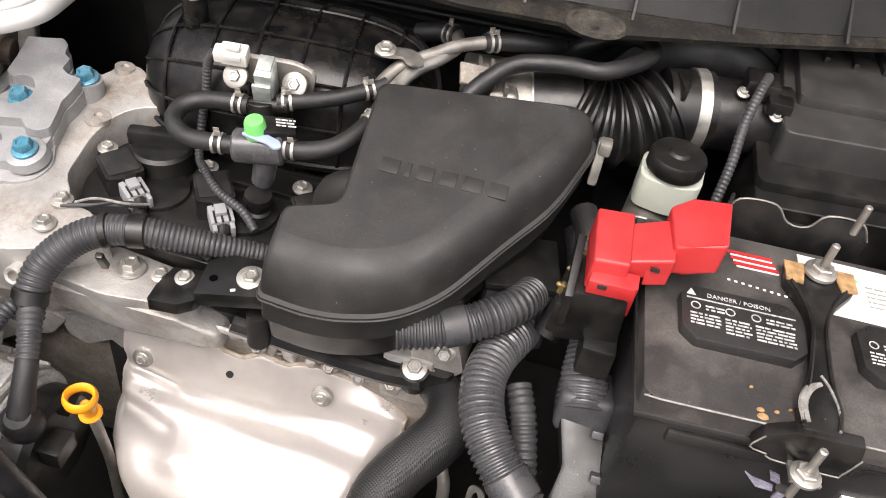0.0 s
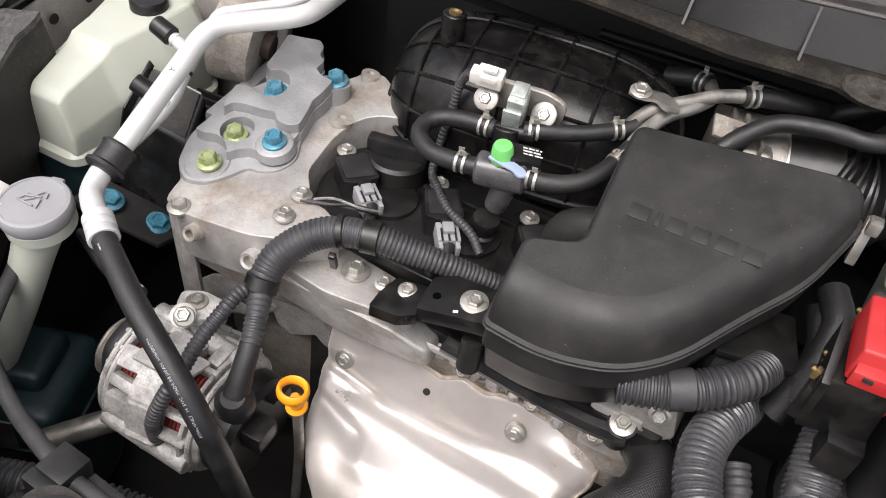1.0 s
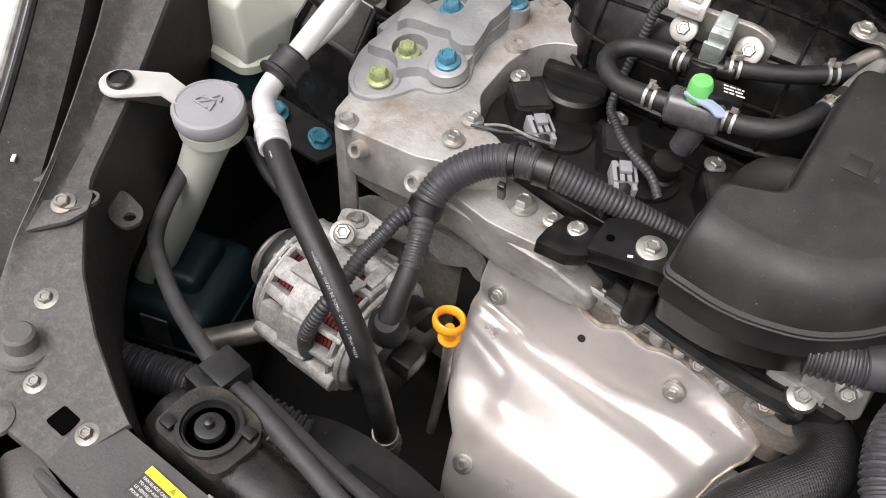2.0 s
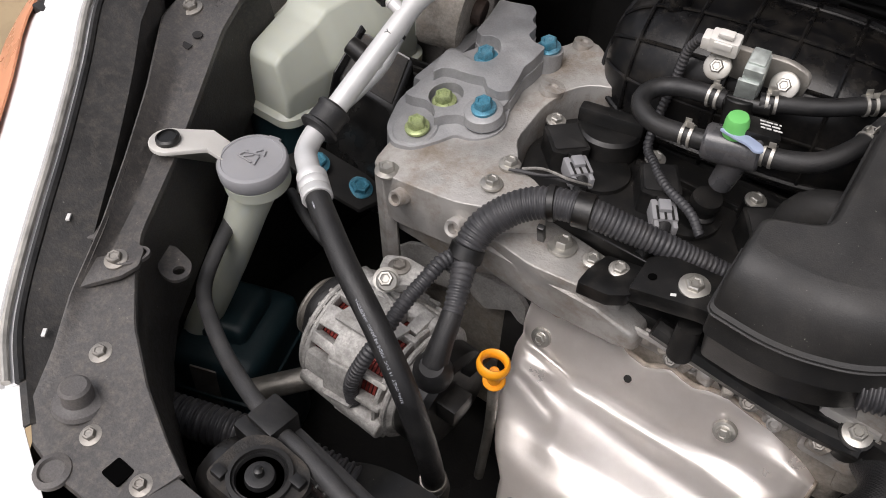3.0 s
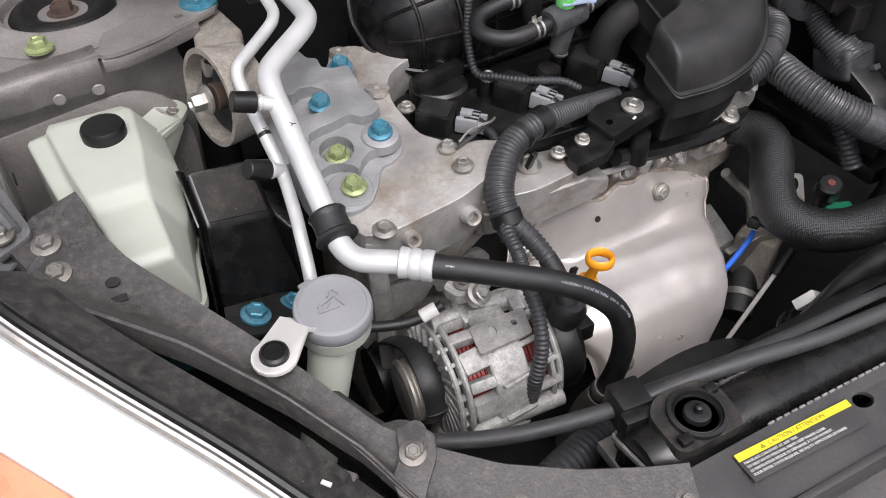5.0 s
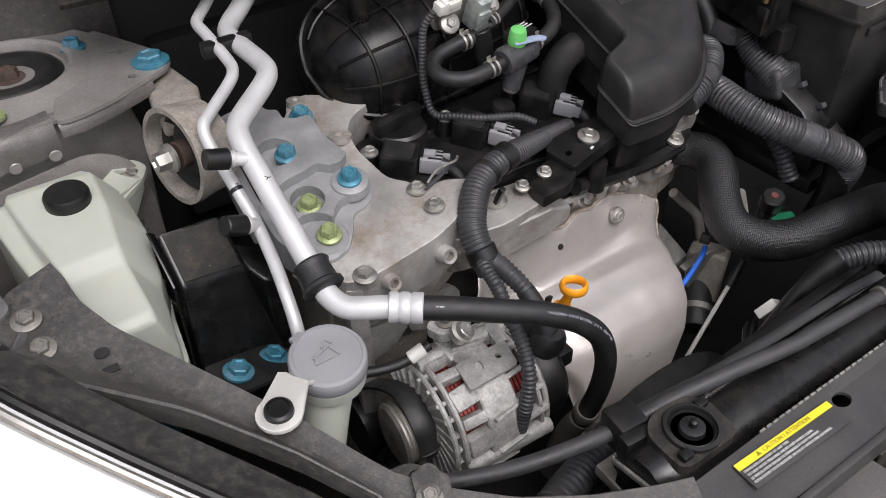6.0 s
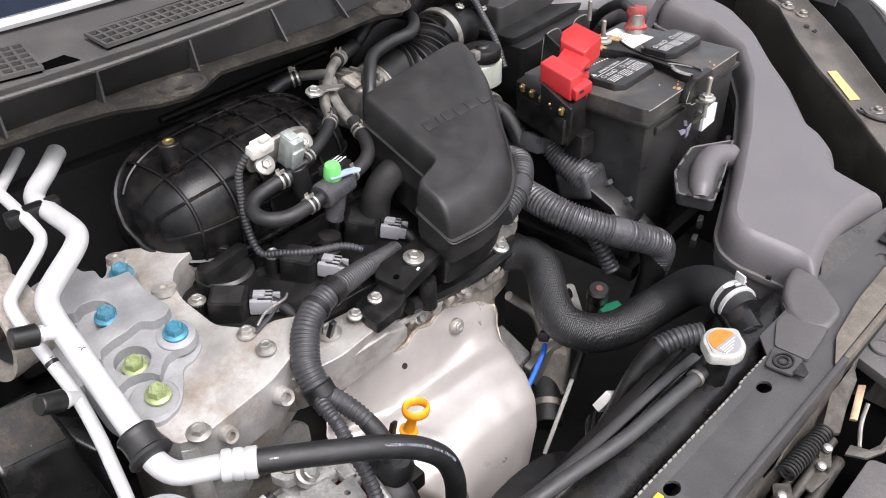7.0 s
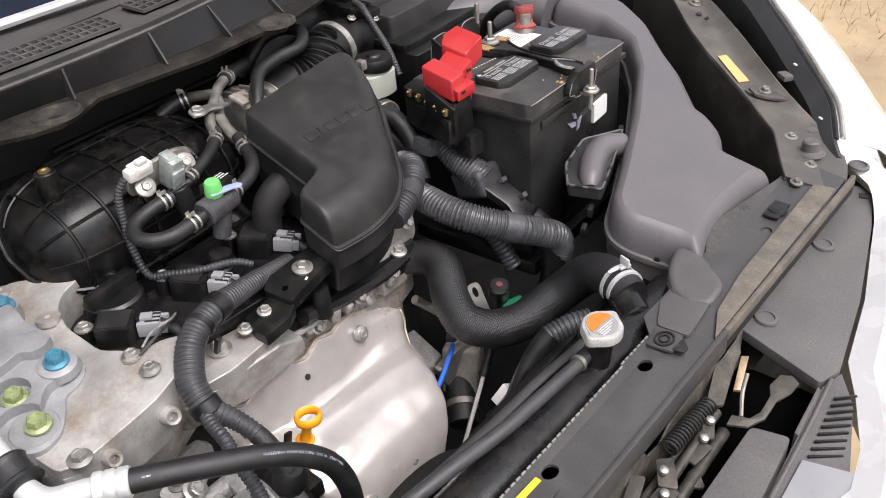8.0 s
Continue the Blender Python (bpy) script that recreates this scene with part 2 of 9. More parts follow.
M_TOWER = mat("primer_grey_steel", (0.31, 0.29, 0.275), 0.38, 0.3, var=0.2, scale=14, bump=0.15, dust=0.4, dustcol=(0.10, 0.085, 0.07), dustscale=18)
M_DUCT = mat("satin_duct_plastic", (0.126, 0.117, 0.121), 0.46, var=0.06, scale=10, bump=0.18, fine=1000, dust=0.15, dustcol=(0.17, 0.15, 0.14))
M_COVER = mat("dusty_cover_plastic", (0.105, 0.099, 0.097), 0.55, var=0.12, scale=15, bump=0.2, dust=0.5, dustcol=(0.17, 0.15, 0.13), dustscale=35, speck=0.25)
M_COWL = mat("cowl_plastic", (0.030, 0.030, 0.031), 0.46, var=0.12, bump=0.25, fine=1000, dust=0.25, dustcol=(0.09, 0.08, 0.07))
M_COWLDUST = mat("dust_caked_plastic", (0.026, 0.023, 0.020), 0.75, var=0.2, bump=0.4, fine=400, dust=0.6, dustcol=(0.15, 0.13, 0.1))
M_PAINT = mat("white_car_paint", (0.77, 0.77, 0.77), 0.25, var=0.02, bump=0, coat=0.6)
M_LENS = mat("headlamp_lens", (0.82, 0.82, 0.82), 0.12, var=0.03, bump=0, coat=0.5)
M_AMBER = mat("amber_reflector", (0.62, 0.27, 0.15), 0.3, var=0.2, bump=0)
M_GLASS = mat("dark_glass", (0.015, 0.02, 0.035), 0.06, var=0.1, bump=0)
M_LID = mat("lid_plastic", (0.030, 0.0295, 0.029), 0.45, var=0.12, bump=0.14, fine=1100, dust=0.2, dustcol=(0.12, 0.105, 0.09), speck=0.2)
M_TANK = mat("radiator_tank_nylon", (0.010, 0.010, 0.010), 0.26, var=0.25, scale=20, bump=0.12, fine=500, dust=0.2, dustcol=(0.09, 0.075, 0.06))
M_BLUEWIRE = mat("blue_wire", (0.03, 0.16, 0.72), 0.4, var=0.08, bump=0)
M_FIRE = mat("firewall_dark", (0.016, 0.0155, 0.015), 0.7, var=0.35, scale=12, bump=0.3, fine=150, dust=0.3, dustcol=(0.045, 0.04, 0.035))
M_PUTTY = mat("ground_dirt", (0.36, 0.27, 0.16), 0.95, var=0.22, scale=1.6, bump=0.8, fine=60, dust=0.6, dustcol=(0.2, 0.15, 0.09), dustscale=5)
M_STRAW = mat("dry_grass", (0.42, 0.33, 0.17), 0.9, var=0.4, scale=3, bump=0.2)


# ---- shape helpers ----
ORG = {}


def finish(name, bm, material, sharp=38.0):
    bmesh.ops.recalc_face_normals(bm, faces=bm.faces)
    for f in bm.faces:
        f.smooth = True
    for e in bm.edges:
        if len(e.link_faces) == 2 and e.calc_face_angle(0.0) > radians(sharp):
            e.smooth = False
    me = bpy.data.meshes.new(name)
    bm.to_mesh(me)
    bm.free()
    me.materials.append(material)
    return me


def thing(name, at, label, category, group=""):
    ob = new(name)
    ob.location = at
    ob.empty_display_size = 0.02
    ORG[ob.name] = Vector(at)
    return tagged(ob, label, category, group)


def part(name, bm, material, parent, label="", sharp=38.0):
    o = ORG[parent.name]
    bmesh.ops.translate(bm, verts=bm.verts, vec=-o)
    ob = new(name, finish(name, bm, material, sharp))
    ob.parent = parent
    ORG[ob.name] = o
    return tagged(ob, label)


def flat_cap(ob):
    """The one large flat face of a shell keeps its own normal."""
    big = max(ob.data.polygons, key=lambda p: p.area)
    for p in ob.data.polygons:
        if p.area > 0.5 * big.area:
            p.use_smooth = False
    return ob


def solo(name, bm, material, label, category, kind="", group="", at=(0, 0, 0), sharp=38.0):
    bmesh.ops.translate(bm, verts=bm.verts, vec=-Vector(at))
    ob = new(name, finish(name, bm, material, sharp))
    ob.location = at
    ORG[ob.name] = Vector(at)
    return tagged(ob, label, category, group, kind)


def merged(*bms):
    out = bms[0]
    for b in bms[1:]:
        me = bpy.data.meshes.new("tmp")
        b.to_mesh(me)
        b.free()
        out.from_mesh(me)
        bpy.data.meshes.remove(me)
    return out


def facing(p, n, spin=0.0):
    """A frame at p whose z looks along n."""
    q = Vector(n).normalized().to_track_quat("Z", "Y").to_matrix().to_4x4()
    return Matrix.Translation(p) @ q @ Matrix.Rotation(radians(spin), 4, "Z")


def box(c, s, bev=0.002, rot=(0, 0, 0), seg=2, m=None):
    bm = bmesh.new()
    bmesh.ops.create_cube(bm, size=1.0, matrix=Matrix.Diagonal((*s, 1.0)))
    if bev:
        bmesh.ops.bevel(bm, geom=list(bm.edges), offset=min(bev, min(s) * 0.45), segments=seg, profile=0.6, affect="EDGES", clamp_overlap=True)
    bmesh.ops.transform(bm, verts=bm.verts, matrix=m @ Matrix.Translation(c) if m else pose(*c, *rot))
    return bm


def slab(pts, drop, bev=0.003, seg=2):
    """A plate: the outline pts (3D, its top side) carried down by drop (a depth or a vector), edges rounded."""
    v = Vector(drop) if isinstance(drop, (tuple, list, Vector)) else Vector((0, 0, -drop))
    pts = [(*p, 0.0) if len(p) == 2 else p for p in pts]
    bm = bmesh.new()
    a = [bm.verts.new(p) for p in pts]
    b = [bm.verts.new(Vector(p) + v) for p in pts]
    bm.faces.new(a)
    bm.faces.new(list(reversed(b)))
    for i in range(len(a)):
        j = (i + 1) % len(a)
        bm.faces.new((a[i], b[i], b[j], a[j]))
    bmesh.ops.recalc_face_normals(bm, faces=bm.faces)
    if bev:
        bmesh.ops.bevel(bm, geom=list(bm.edges), offset=bev, segments=seg, profile=0.6, affect="EDGES", clamp_overlap=True)
    return bm


def ring_pts(c, r, n=28, ry=None, turn=0.0):
    ry = r if ry is None else ry
    ca, sa = math.cos(turn), math.sin(turn)
    out = []
    for i in range(n):
        a = 2 * math.pi * i / n
        x, y = r * math.cos(a), ry * math.sin(a)
        out.append((c[0] + x * ca - y * sa, c[1] + x * sa + y * ca, c[2] if len(c) > 2 else 0.0))
    return out


def holed(outer, holes, drop):
    """A flat plate with openings that go through it."""
    v = Vector(drop) if isinstance(drop, (tuple, list, Vector)) else Vector((0, 0, -drop))
    bm = bmesh.new()
    edges = []
    for loop in [outer, *holes]:
        vs = [bm.verts.new(p) for p in loop]
        edges += [bm.edges.new((vs[i], vs[(i + 1) % len(vs)])) for i in range(len(vs))]
    bmesh.ops.triangle_fill(bm, use_beauty=True, use_dissolve=False, edges=edges)
    geo = bmesh.ops.extrude_face_region(bm, geom=list(bm.faces))
    bmesh.ops.translate(bm, verts=[g for g in geo["geom"] if isinstance(g, bmesh.types.BMVert)], vec=v)
    return bm


def smooth_path(pts, step=0.006):
    p = [Vector(q) for q in pts]
    if len(p) == 2:
        n = max(2, int((p[1] - p[0]).length / step))
        return [p[0].lerp(p[1], i / n) for i in range(n + 1)], [i / n for i in range(n + 1)]
    p = [p[0] * 2 - p[1]] + p + [p[-1] * 2 - p[-2]]
    out, par = [], []
    for i in range(1, len(p) - 2):
        a, b, c, d = p[i - 1:i + 3]
        n = max(2, int((c - b).length / step))
        for k in range(n + (i == len(p) - 3)):
            t = k / n
            out.append(0.5 * ((2 * b) + (c - a) * t + (2 * a - 5 * b + 4 * c - d) * t * t + (3 * b - a - 3 * c + d) * t ** 3))
            par.append(i - 1 + t)
    return out, par


def tube(pts, r, seg=12, step=0.006, rib=None, flat=1.0):
    """A hose or pipe along pts. r: a radius, or one for each point. rib: (pitch, depth) for corrugation."""
    if rib:
        step = rib[0] / 6
    path, par = smooth_path(pts, step)
    bm = bmesh.new()
    tang = [(path[min(i + 1, len(path) - 1)] - path[max(i - 1, 0)]).normalized() for i in range(len(path))]
    up = Vector((0, 0, 1)) if abs(tang[0].z) < 0.9 else Vector((0, 1, 0))
    nrm = (up - tang[0] * up.dot(tang[0])).normalized()
    rows, run = [], 0.0
    for i, c in enumerate(path):
        if i:
            run += (c - path[i - 1]).length
            nrm = (nrm - tang[i] * nrm.dot(tang[i])).normalized()
        bi = tang[i].cross(nrm)
        if isinstance(r, (list, tuple)):
            k = min(int(par[i]), len(r) - 2)
            rad = r[k] + (r[k + 1] - r[k]) * (par[i] - k)
        else:
            rad = r
        if rib:
            rad -= rib[1] * (0.5 - 0.5 * max(-1.0, min(1.0, 1.6 * math.sin(2 * math.pi * run / rib[0]))))
        rows.append([bm.verts.new(c + (nrm * math.cos(2 * math.pi * k / seg) * flat + bi * math.sin(2 * math.pi * k / seg)) * rad) for k in range(seg)])
    for a, b in zip(rows, rows[1:]):
        for k in range(seg):
            bm.faces.new((a[k], a[(k + 1) % seg], b[(k + 1) % seg], b[k]))
    bm.faces.new(list(reversed(rows[0])))
    bm.faces.new(rows[-1])
    return bm


def lathe(profile, p, n=(0, 0, 1), seg=28, spin=0.0, sx=1.0):
    """A turned shape: profile of (radius, height) from p along n."""
    bm = bmesh.new()
    rows = []
    for r, h in profile:
        rows.append([bm.verts.new((r * sx * math.cos(2 * math.pi * k / seg), r * math.sin(2 * math.pi * k / seg), h)) for k in range(seg)])
    for a, b in zip(rows, rows[1:]):
        for k in range(seg):
            bm.faces.new((a[k], a[(k + 1) % seg], b[(k + 1) % seg], b[k]))
    bm.faces.new(list(reversed(rows[0])))
    bm.faces.new(rows[-1])
    bmesh.ops.transform(bm, verts=bm.verts, matrix=facing(p, n, spin))
    return bm


def rod(a, b, r, r2=None, seg=18, bev=0.001):
    a, b = Vector(a), Vector(b)
    r2 = r if r2 is None else r2
    n = (b - a).length
    k = min(bev, n * 0.3, r * 0.4, max(r2, 0.0002) * 0.4)
    return lathe([(r - k, 0), (r, k), (r2, n - k), (r2 - k, n)], a, b - a, seg)


def hexbolt(p, n=(0, 0, 1), r=0.007, h=0.007, flange=1.55, spin=10.0, cup=True):
    """A flanged hex head; r is half the width across corners."""
    fl = lathe([(r * flange, -0.001), (r * flange, r * 0.18), (r * 1.1, r * 0.34)], p, n, 22)
    prof = [(r, 0), (r, h * 0.85), (r * 0.86, h)]
    if cup:
        prof += [(r * 0.62, h), (r * 0.5, h * 0.86)]
    return merged(fl, lathe(prof, p, n, 6, spin))


def nurbish(outer, levels):
    """A closed shell lofted through rings: levels is a list of (scale towards centre, height) or rings themselves."""
    bm = bmesh.new()
    rows = [[bm.verts.new(q) for q in ring] for ring in levels]
    n = len(rows[0])
    for a, b in zip(rows, rows[1:]):
        for k in range(n):
            bm.faces.new((a[k], a[(k + 1) % n], b[(k + 1) % n], b[k]))
    bm.faces.new(list(reversed(rows[0])))
    bm.faces.new(rows[-1])
    return bm


def rounded(pts, r, n=4):
    """The outline pts (2D) with its corners rounded; r: one radius or one for each corner."""
    out = []
    m = len(pts)
    for i in range(m):
        p, a, b = Vector(pts[i][:2]), Vector(pts[i - 1][:2]), Vector(pts[(i + 1) % m][:2])
        rr = r[i] if isinstance(r, (list, tuple)) else r
        d1, d2 = a - p, b - p
        k = min(rr, d1.length * 0.48, d2.length * 0.48)
        s, e = p + d1.normalized() * k, p + d2.normalized() * k
        for j in range(n + 1):
            t = j / n
            out.append(tuple(s * (1 - t) ** 2 + p * 2 * t * (1 - t) + e * t * t))
    return out


def offset(pts, d):
    """The outline pts (2D, anticlockwise) drawn inwards by d, or by one distance for each side."""
    m = len(pts)
    lines = []
    for i in range(m):
        a, b = Vector(pts[i][:2]), Vector(pts[(i + 1) % m][:2])
        t = (b - a).normalized()
        n = Vector((-t.y, t.x)) * (d[i] if isinstance(d, (list, tuple)) else d)
        lines.append((a + n, t))
    out = []
    for i in range(m):
        (p, t), (q, u) = lines[i - 1], lines[i]
        k = t.x * u.y - t.y * u.x
        if abs(k) < 0.05:
            out.append(tuple((q + p + t * (q - p).dot(t)) / 2))
        else:
            w = q - p
            out.append(tuple(p + t * ((w.x * u.y - w.y * u.x) / k)))
    return out


def writing(name, text, size, m, material, parent, label=""):
    cu = bpy.data.curves.new(name, "FONT")
    cu.body, cu.size, cu.extrude, cu.resolution_u = text, size, 0.0002, 2
    tmp = bpy.data.objects.new("tmp", cu)
    me = bpy.data.meshes.new_from_object(tmp)
    bpy.data.objects.remove(tmp)
    bpy.data.curves.remove(cu)
    bm = bmesh.new()
    bm.from_mesh(me)
    bpy.data.meshes.remove(me)
    bmesh.ops.transform(bm, verts=bm.verts, matrix=m)
    return part(name, bm, material, parent, label)


def hose_print(text, size, path, start, radius, out_dir, material, parent):
    """Letters laid along a hose: read back along the path from the point start, wrapped round its skin."""
    cu = bpy.data.curves.new("print", "FONT")
    cu.body, cu.size, cu.extrude, cu.resolution_u = text, size, 0.0001, 1
    tmp = bpy.data.objects.new("tmp", cu)
    me = bpy.data.meshes.new_from_object(tmp)
    bpy.data.objects.remove(tmp)
    bpy.data.curves.remove(cu)
    bm = bmesh.new()
    bm.from_mesh(me)
    bpy.data.meshes.remove(me)
    run = [0.0]
    for a, b in zip(path, path[1:]):
        run.append(run[-1] + (b - a).length)
    for v in bm.verts:
        at = max(0.001, run[start] - v.co.x)
        k = max(i for i in range(len(run) - 1) if run[i] <= at)
        d = (path[k + 1] - path[k]).normalized()
        c = path[k] + d * (at - run[k])
        w = (out_dir - d * out_dir.dot(d)).normalized()
        u = w.cross(-d)
        a = (v.co.y - size * 0.35) / radius
        v.co = c + (w * math.cos(a) + u * math.sin(a)) * (radius + 0.0003 + v.co.z)
    return part("print", bm, material, parent)


def bars(rows, m, h, seed=1, thick=0.0003, gap=0.25):
    """Lines of unreadable print as short bars: rows of (x, y, length), h the height of the print."""
    rnd = random.Random(seed)
    bms = []
    for x, y, n in rows:
        q = x
        while q < x + n - h * 0.5:
            w = min(h * rnd.uniform(0.8, 3.6), x + n - q)
            bms.append(box((q + w / 2, y, 0), (w, h * 0.62, thick), 0, m=m))
            q += w + h * rnd.uniform(0.25, 0.5) * (1 + gap)
    return merged(*bms)


# ---- the setting: ground, floor of the bay, firewall, inner panels ----
def ground():
    bm = bmesh.new()
    bmesh.ops.create_grid(bm, x_segments=60, y_segments=60, size=14.0)
    for v in bm.verts:
        v.co.z = 0.03 * noise.noise(v.co * 0.9) + 0.05 * noise.noise(v.co * 0.25)
    out = [bm.verts.new((sx * 900.0, sy * 900.0, -0.1)) for sx, sy in ((-1, -1), (1, -1), (1, 1), (-1, 1))]
    for i in range(4):
        a, b = out[i], out[(i + 1) % 4]
        ca = min((v for v in bm.verts if v not in out), key=lambda v: (v.co.xy - a.co.xy.normalized() * 19.8).length)
        cb = min((v for v in bm.verts if v not in out), key=lambda v: (v.co.xy - b.co.xy.normalized() * 19.8).length)
        bm.faces.new((ca, a, b, cb))
    solo("ground", bm, M_PUTTY, "sandy brown dirt ground with dry grass", "ground", "structure", sharp=180)
    rnd = random.Random(5)
    g = bmesh.new()
    for _ in range(2600):
        x, y = rnd.uniform(1.2, 5.5), rnd.uniform(-0.5, 4.5)
        a, h, w = rnd.uniform(0, 6.28), rnd.uniform(0.03, 0.11), 0.004
        dx, dy = math.cos(a), math.sin(a)
        b0 = g.verts.new((x - dx * w, y - dy * w, -0.02))
        b1 = g.verts.new((x + dx * w, y + dy * w, -0.02))
        t = g.verts.new((x + rnd.uniform(-0.06, 0.06), y + rnd.uniform(-0.06, 0.06), h))
        g.faces.new((b0, b1, t))
    solo("dry_grass", g, M_STRAW, "short dry straw-coloured grass on the dirt", "grass", "stuff")


def railz(x, y):
    return 0.9568 + (0.0601 * (-abs(x) + 0.6464) + 0.2587 * (y - 0.495)) / 0.9641


ground()
solo("floor_undertray", slab([(-0.772, 0.48, 0.45), (-0.45, 0.16, 0.45), (0.45, 0.16, 0.45), (0.772, 0.48, 0.45), (0.772, 1.1, 0.45), (-0.772, 1.1, 0.45)], 0.02, 0.004), M_DARK, "grimy black undertray below the engine", "undertray", "structure")
fw = merged(box((0, 1.0, 0.78), (1.56, 0.03, 0.66), 0.006), box((-0.3, 0.975, 0.85), (0.35, 0.03, 0.25), 0.012), box((0.3, 0.97, 0.8), (0.4, 0.03, 0.2), 0.012))
solo("wall_firewall", fw, M_FIRE, "dark grimy firewall behind the engine", "firewall", "structure")
for sx, nm in ((-1, "wall_inner_right"), (1, "wall_inner_left")):
    w = merged(box((sx * 0.765, 0.78, 0.72), (0.02, 0.66, 0.55), 0.004), box((sx * 0.60, 0.33, 0.62), (0.018, 0.40, 0.42), 0.004, (0, 0, sx * -42)))
    solo(nm, w, M_FIRE, "dark inner fender panel of the engine bay", "panel", "structure")
solo("wall_front_panel", box((0, 0.19, 0.62), (0.9, 0.02, 0.42), 0.004), M_DARK, "dark lower panel in front of the radiator", "panel", "structure")


# ---- fender rails, one on each side ----
RAIL_IN = [(-0.664, 0.628), (-0.660, 0.612), (-0.660, 0.594), (-0.645, 0.556), (-0.612, 0.503), (-0.568, 0.432), (-0.532, 0.364), (-0.505, 0.335),
           (-0.470, 0.306), (-0.425, 0.280), (-0.382, 0.261), (-0.358, 0.252)]
# inner edge of each headlamp, from the bumper corner back to the fender
EDGE_R = [(0.475, 0.212, 0.896), (0.505, 0.230, 0.900), (0.537, 0.251, 0.905), (0.562, 0.277, 0.915), (0.592, 0.320, 0.936), (0.628, 0.371, 0.957), (0.677, 0.434, 0.982), (0.712, 0.478, 1.004), (0.735, 0.515, 1.014)]
EDGE_L = [(0.431, 0.225, 0.900), (0.455, 0.243, 0.912), (0.490, 0.260, 0.925), (0.519, 0.278, 0.935), (0.566, 0.328, 0.960), (0.626, 0.387, 0.983), (0.665, 0.425, 0.995), (0.695, 0.455, 1.004), (0.73, 0.505, 1.014)]


def lofted(edge, section, sx, sub=3):
    """A skin carried along edge; section: steps outward and up."""
    path, _ = smooth_path([Vector(p) for p in edge], 0.02)
    bm = bmesh.new()
    rows = []
    for dx, dz in section:
        rr = []
        for i, p in enumerate(path):
            t = path[min(i + 1, len(path) - 1)] - path[max(i - 1, 0)]
            t = Vector((t.x, t.y, 0)).normalized()
            rr.append(bm.verts.new((sx * (p.x + t.y * dx), p.y - t.x * dx, p.z + dz)))
        rows.append(rr)
    for a, b in zip(rows, rows[1:]):
        for i in range(len(path) - 1):
            bm.faces.new((a[i], a[i + 1], b[i + 1], b[i]))
    bmesh.ops.recalc_face_normals(bm, faces=bm.faces)
    bmesh.ops.solidify(bm, geom=list(bm.faces), thickness=0.002)
    return bm


RAIL_LIP = [(-0.700, 0.618, 0.0), (-0.722, 0.595, 0.006), (-0.700, 0.530, 0.014), (-0.628, 0.452, 0.022), (-0.583, 0.392, 0.022), (-0.551, 0.342, 0.018), (-0.528, 0.292, 0.010), (-0.505, 0.258, 0.005), (-0.487, 0.224, 0.002), (-0.463, 0.209, 0.001), (-0.427, 0.204, 0.001), (-0.375, 0.206, 0.001)]


RAIL_IN_LEFT = [(-0.735, 0.69), (-0.70, 0.64), (-0.685, 0.60), (-0.605, 0.53), (-0.553, 0.475), (-0.522, 0.435), (-0.477, 0.38), (-0.442, 0.34), (-0.417, 0.312), (-0.377, 0.29), (-0.345, 0.272), (-0.325, 0.26)]
RAIL_LIP_LEFT = [(-0.785, 0.67, 0.02), (-0.735, 0.585, 0.018), (-0.68, 0.51, 0.016), (-0.617, 0.447, 0.02), (-0.558, 0.388, 0.02), (-0.522, 0.342, 0.014), (-0.497, 0.30, 0.008), (-0.473, 0.262, 0.004), (-0.447, 0.228, 0.002), (-0.42, 0.214, 0.001), (-0.385, 0.204, 0.001), (-0.345, 0.205, 0.001)]


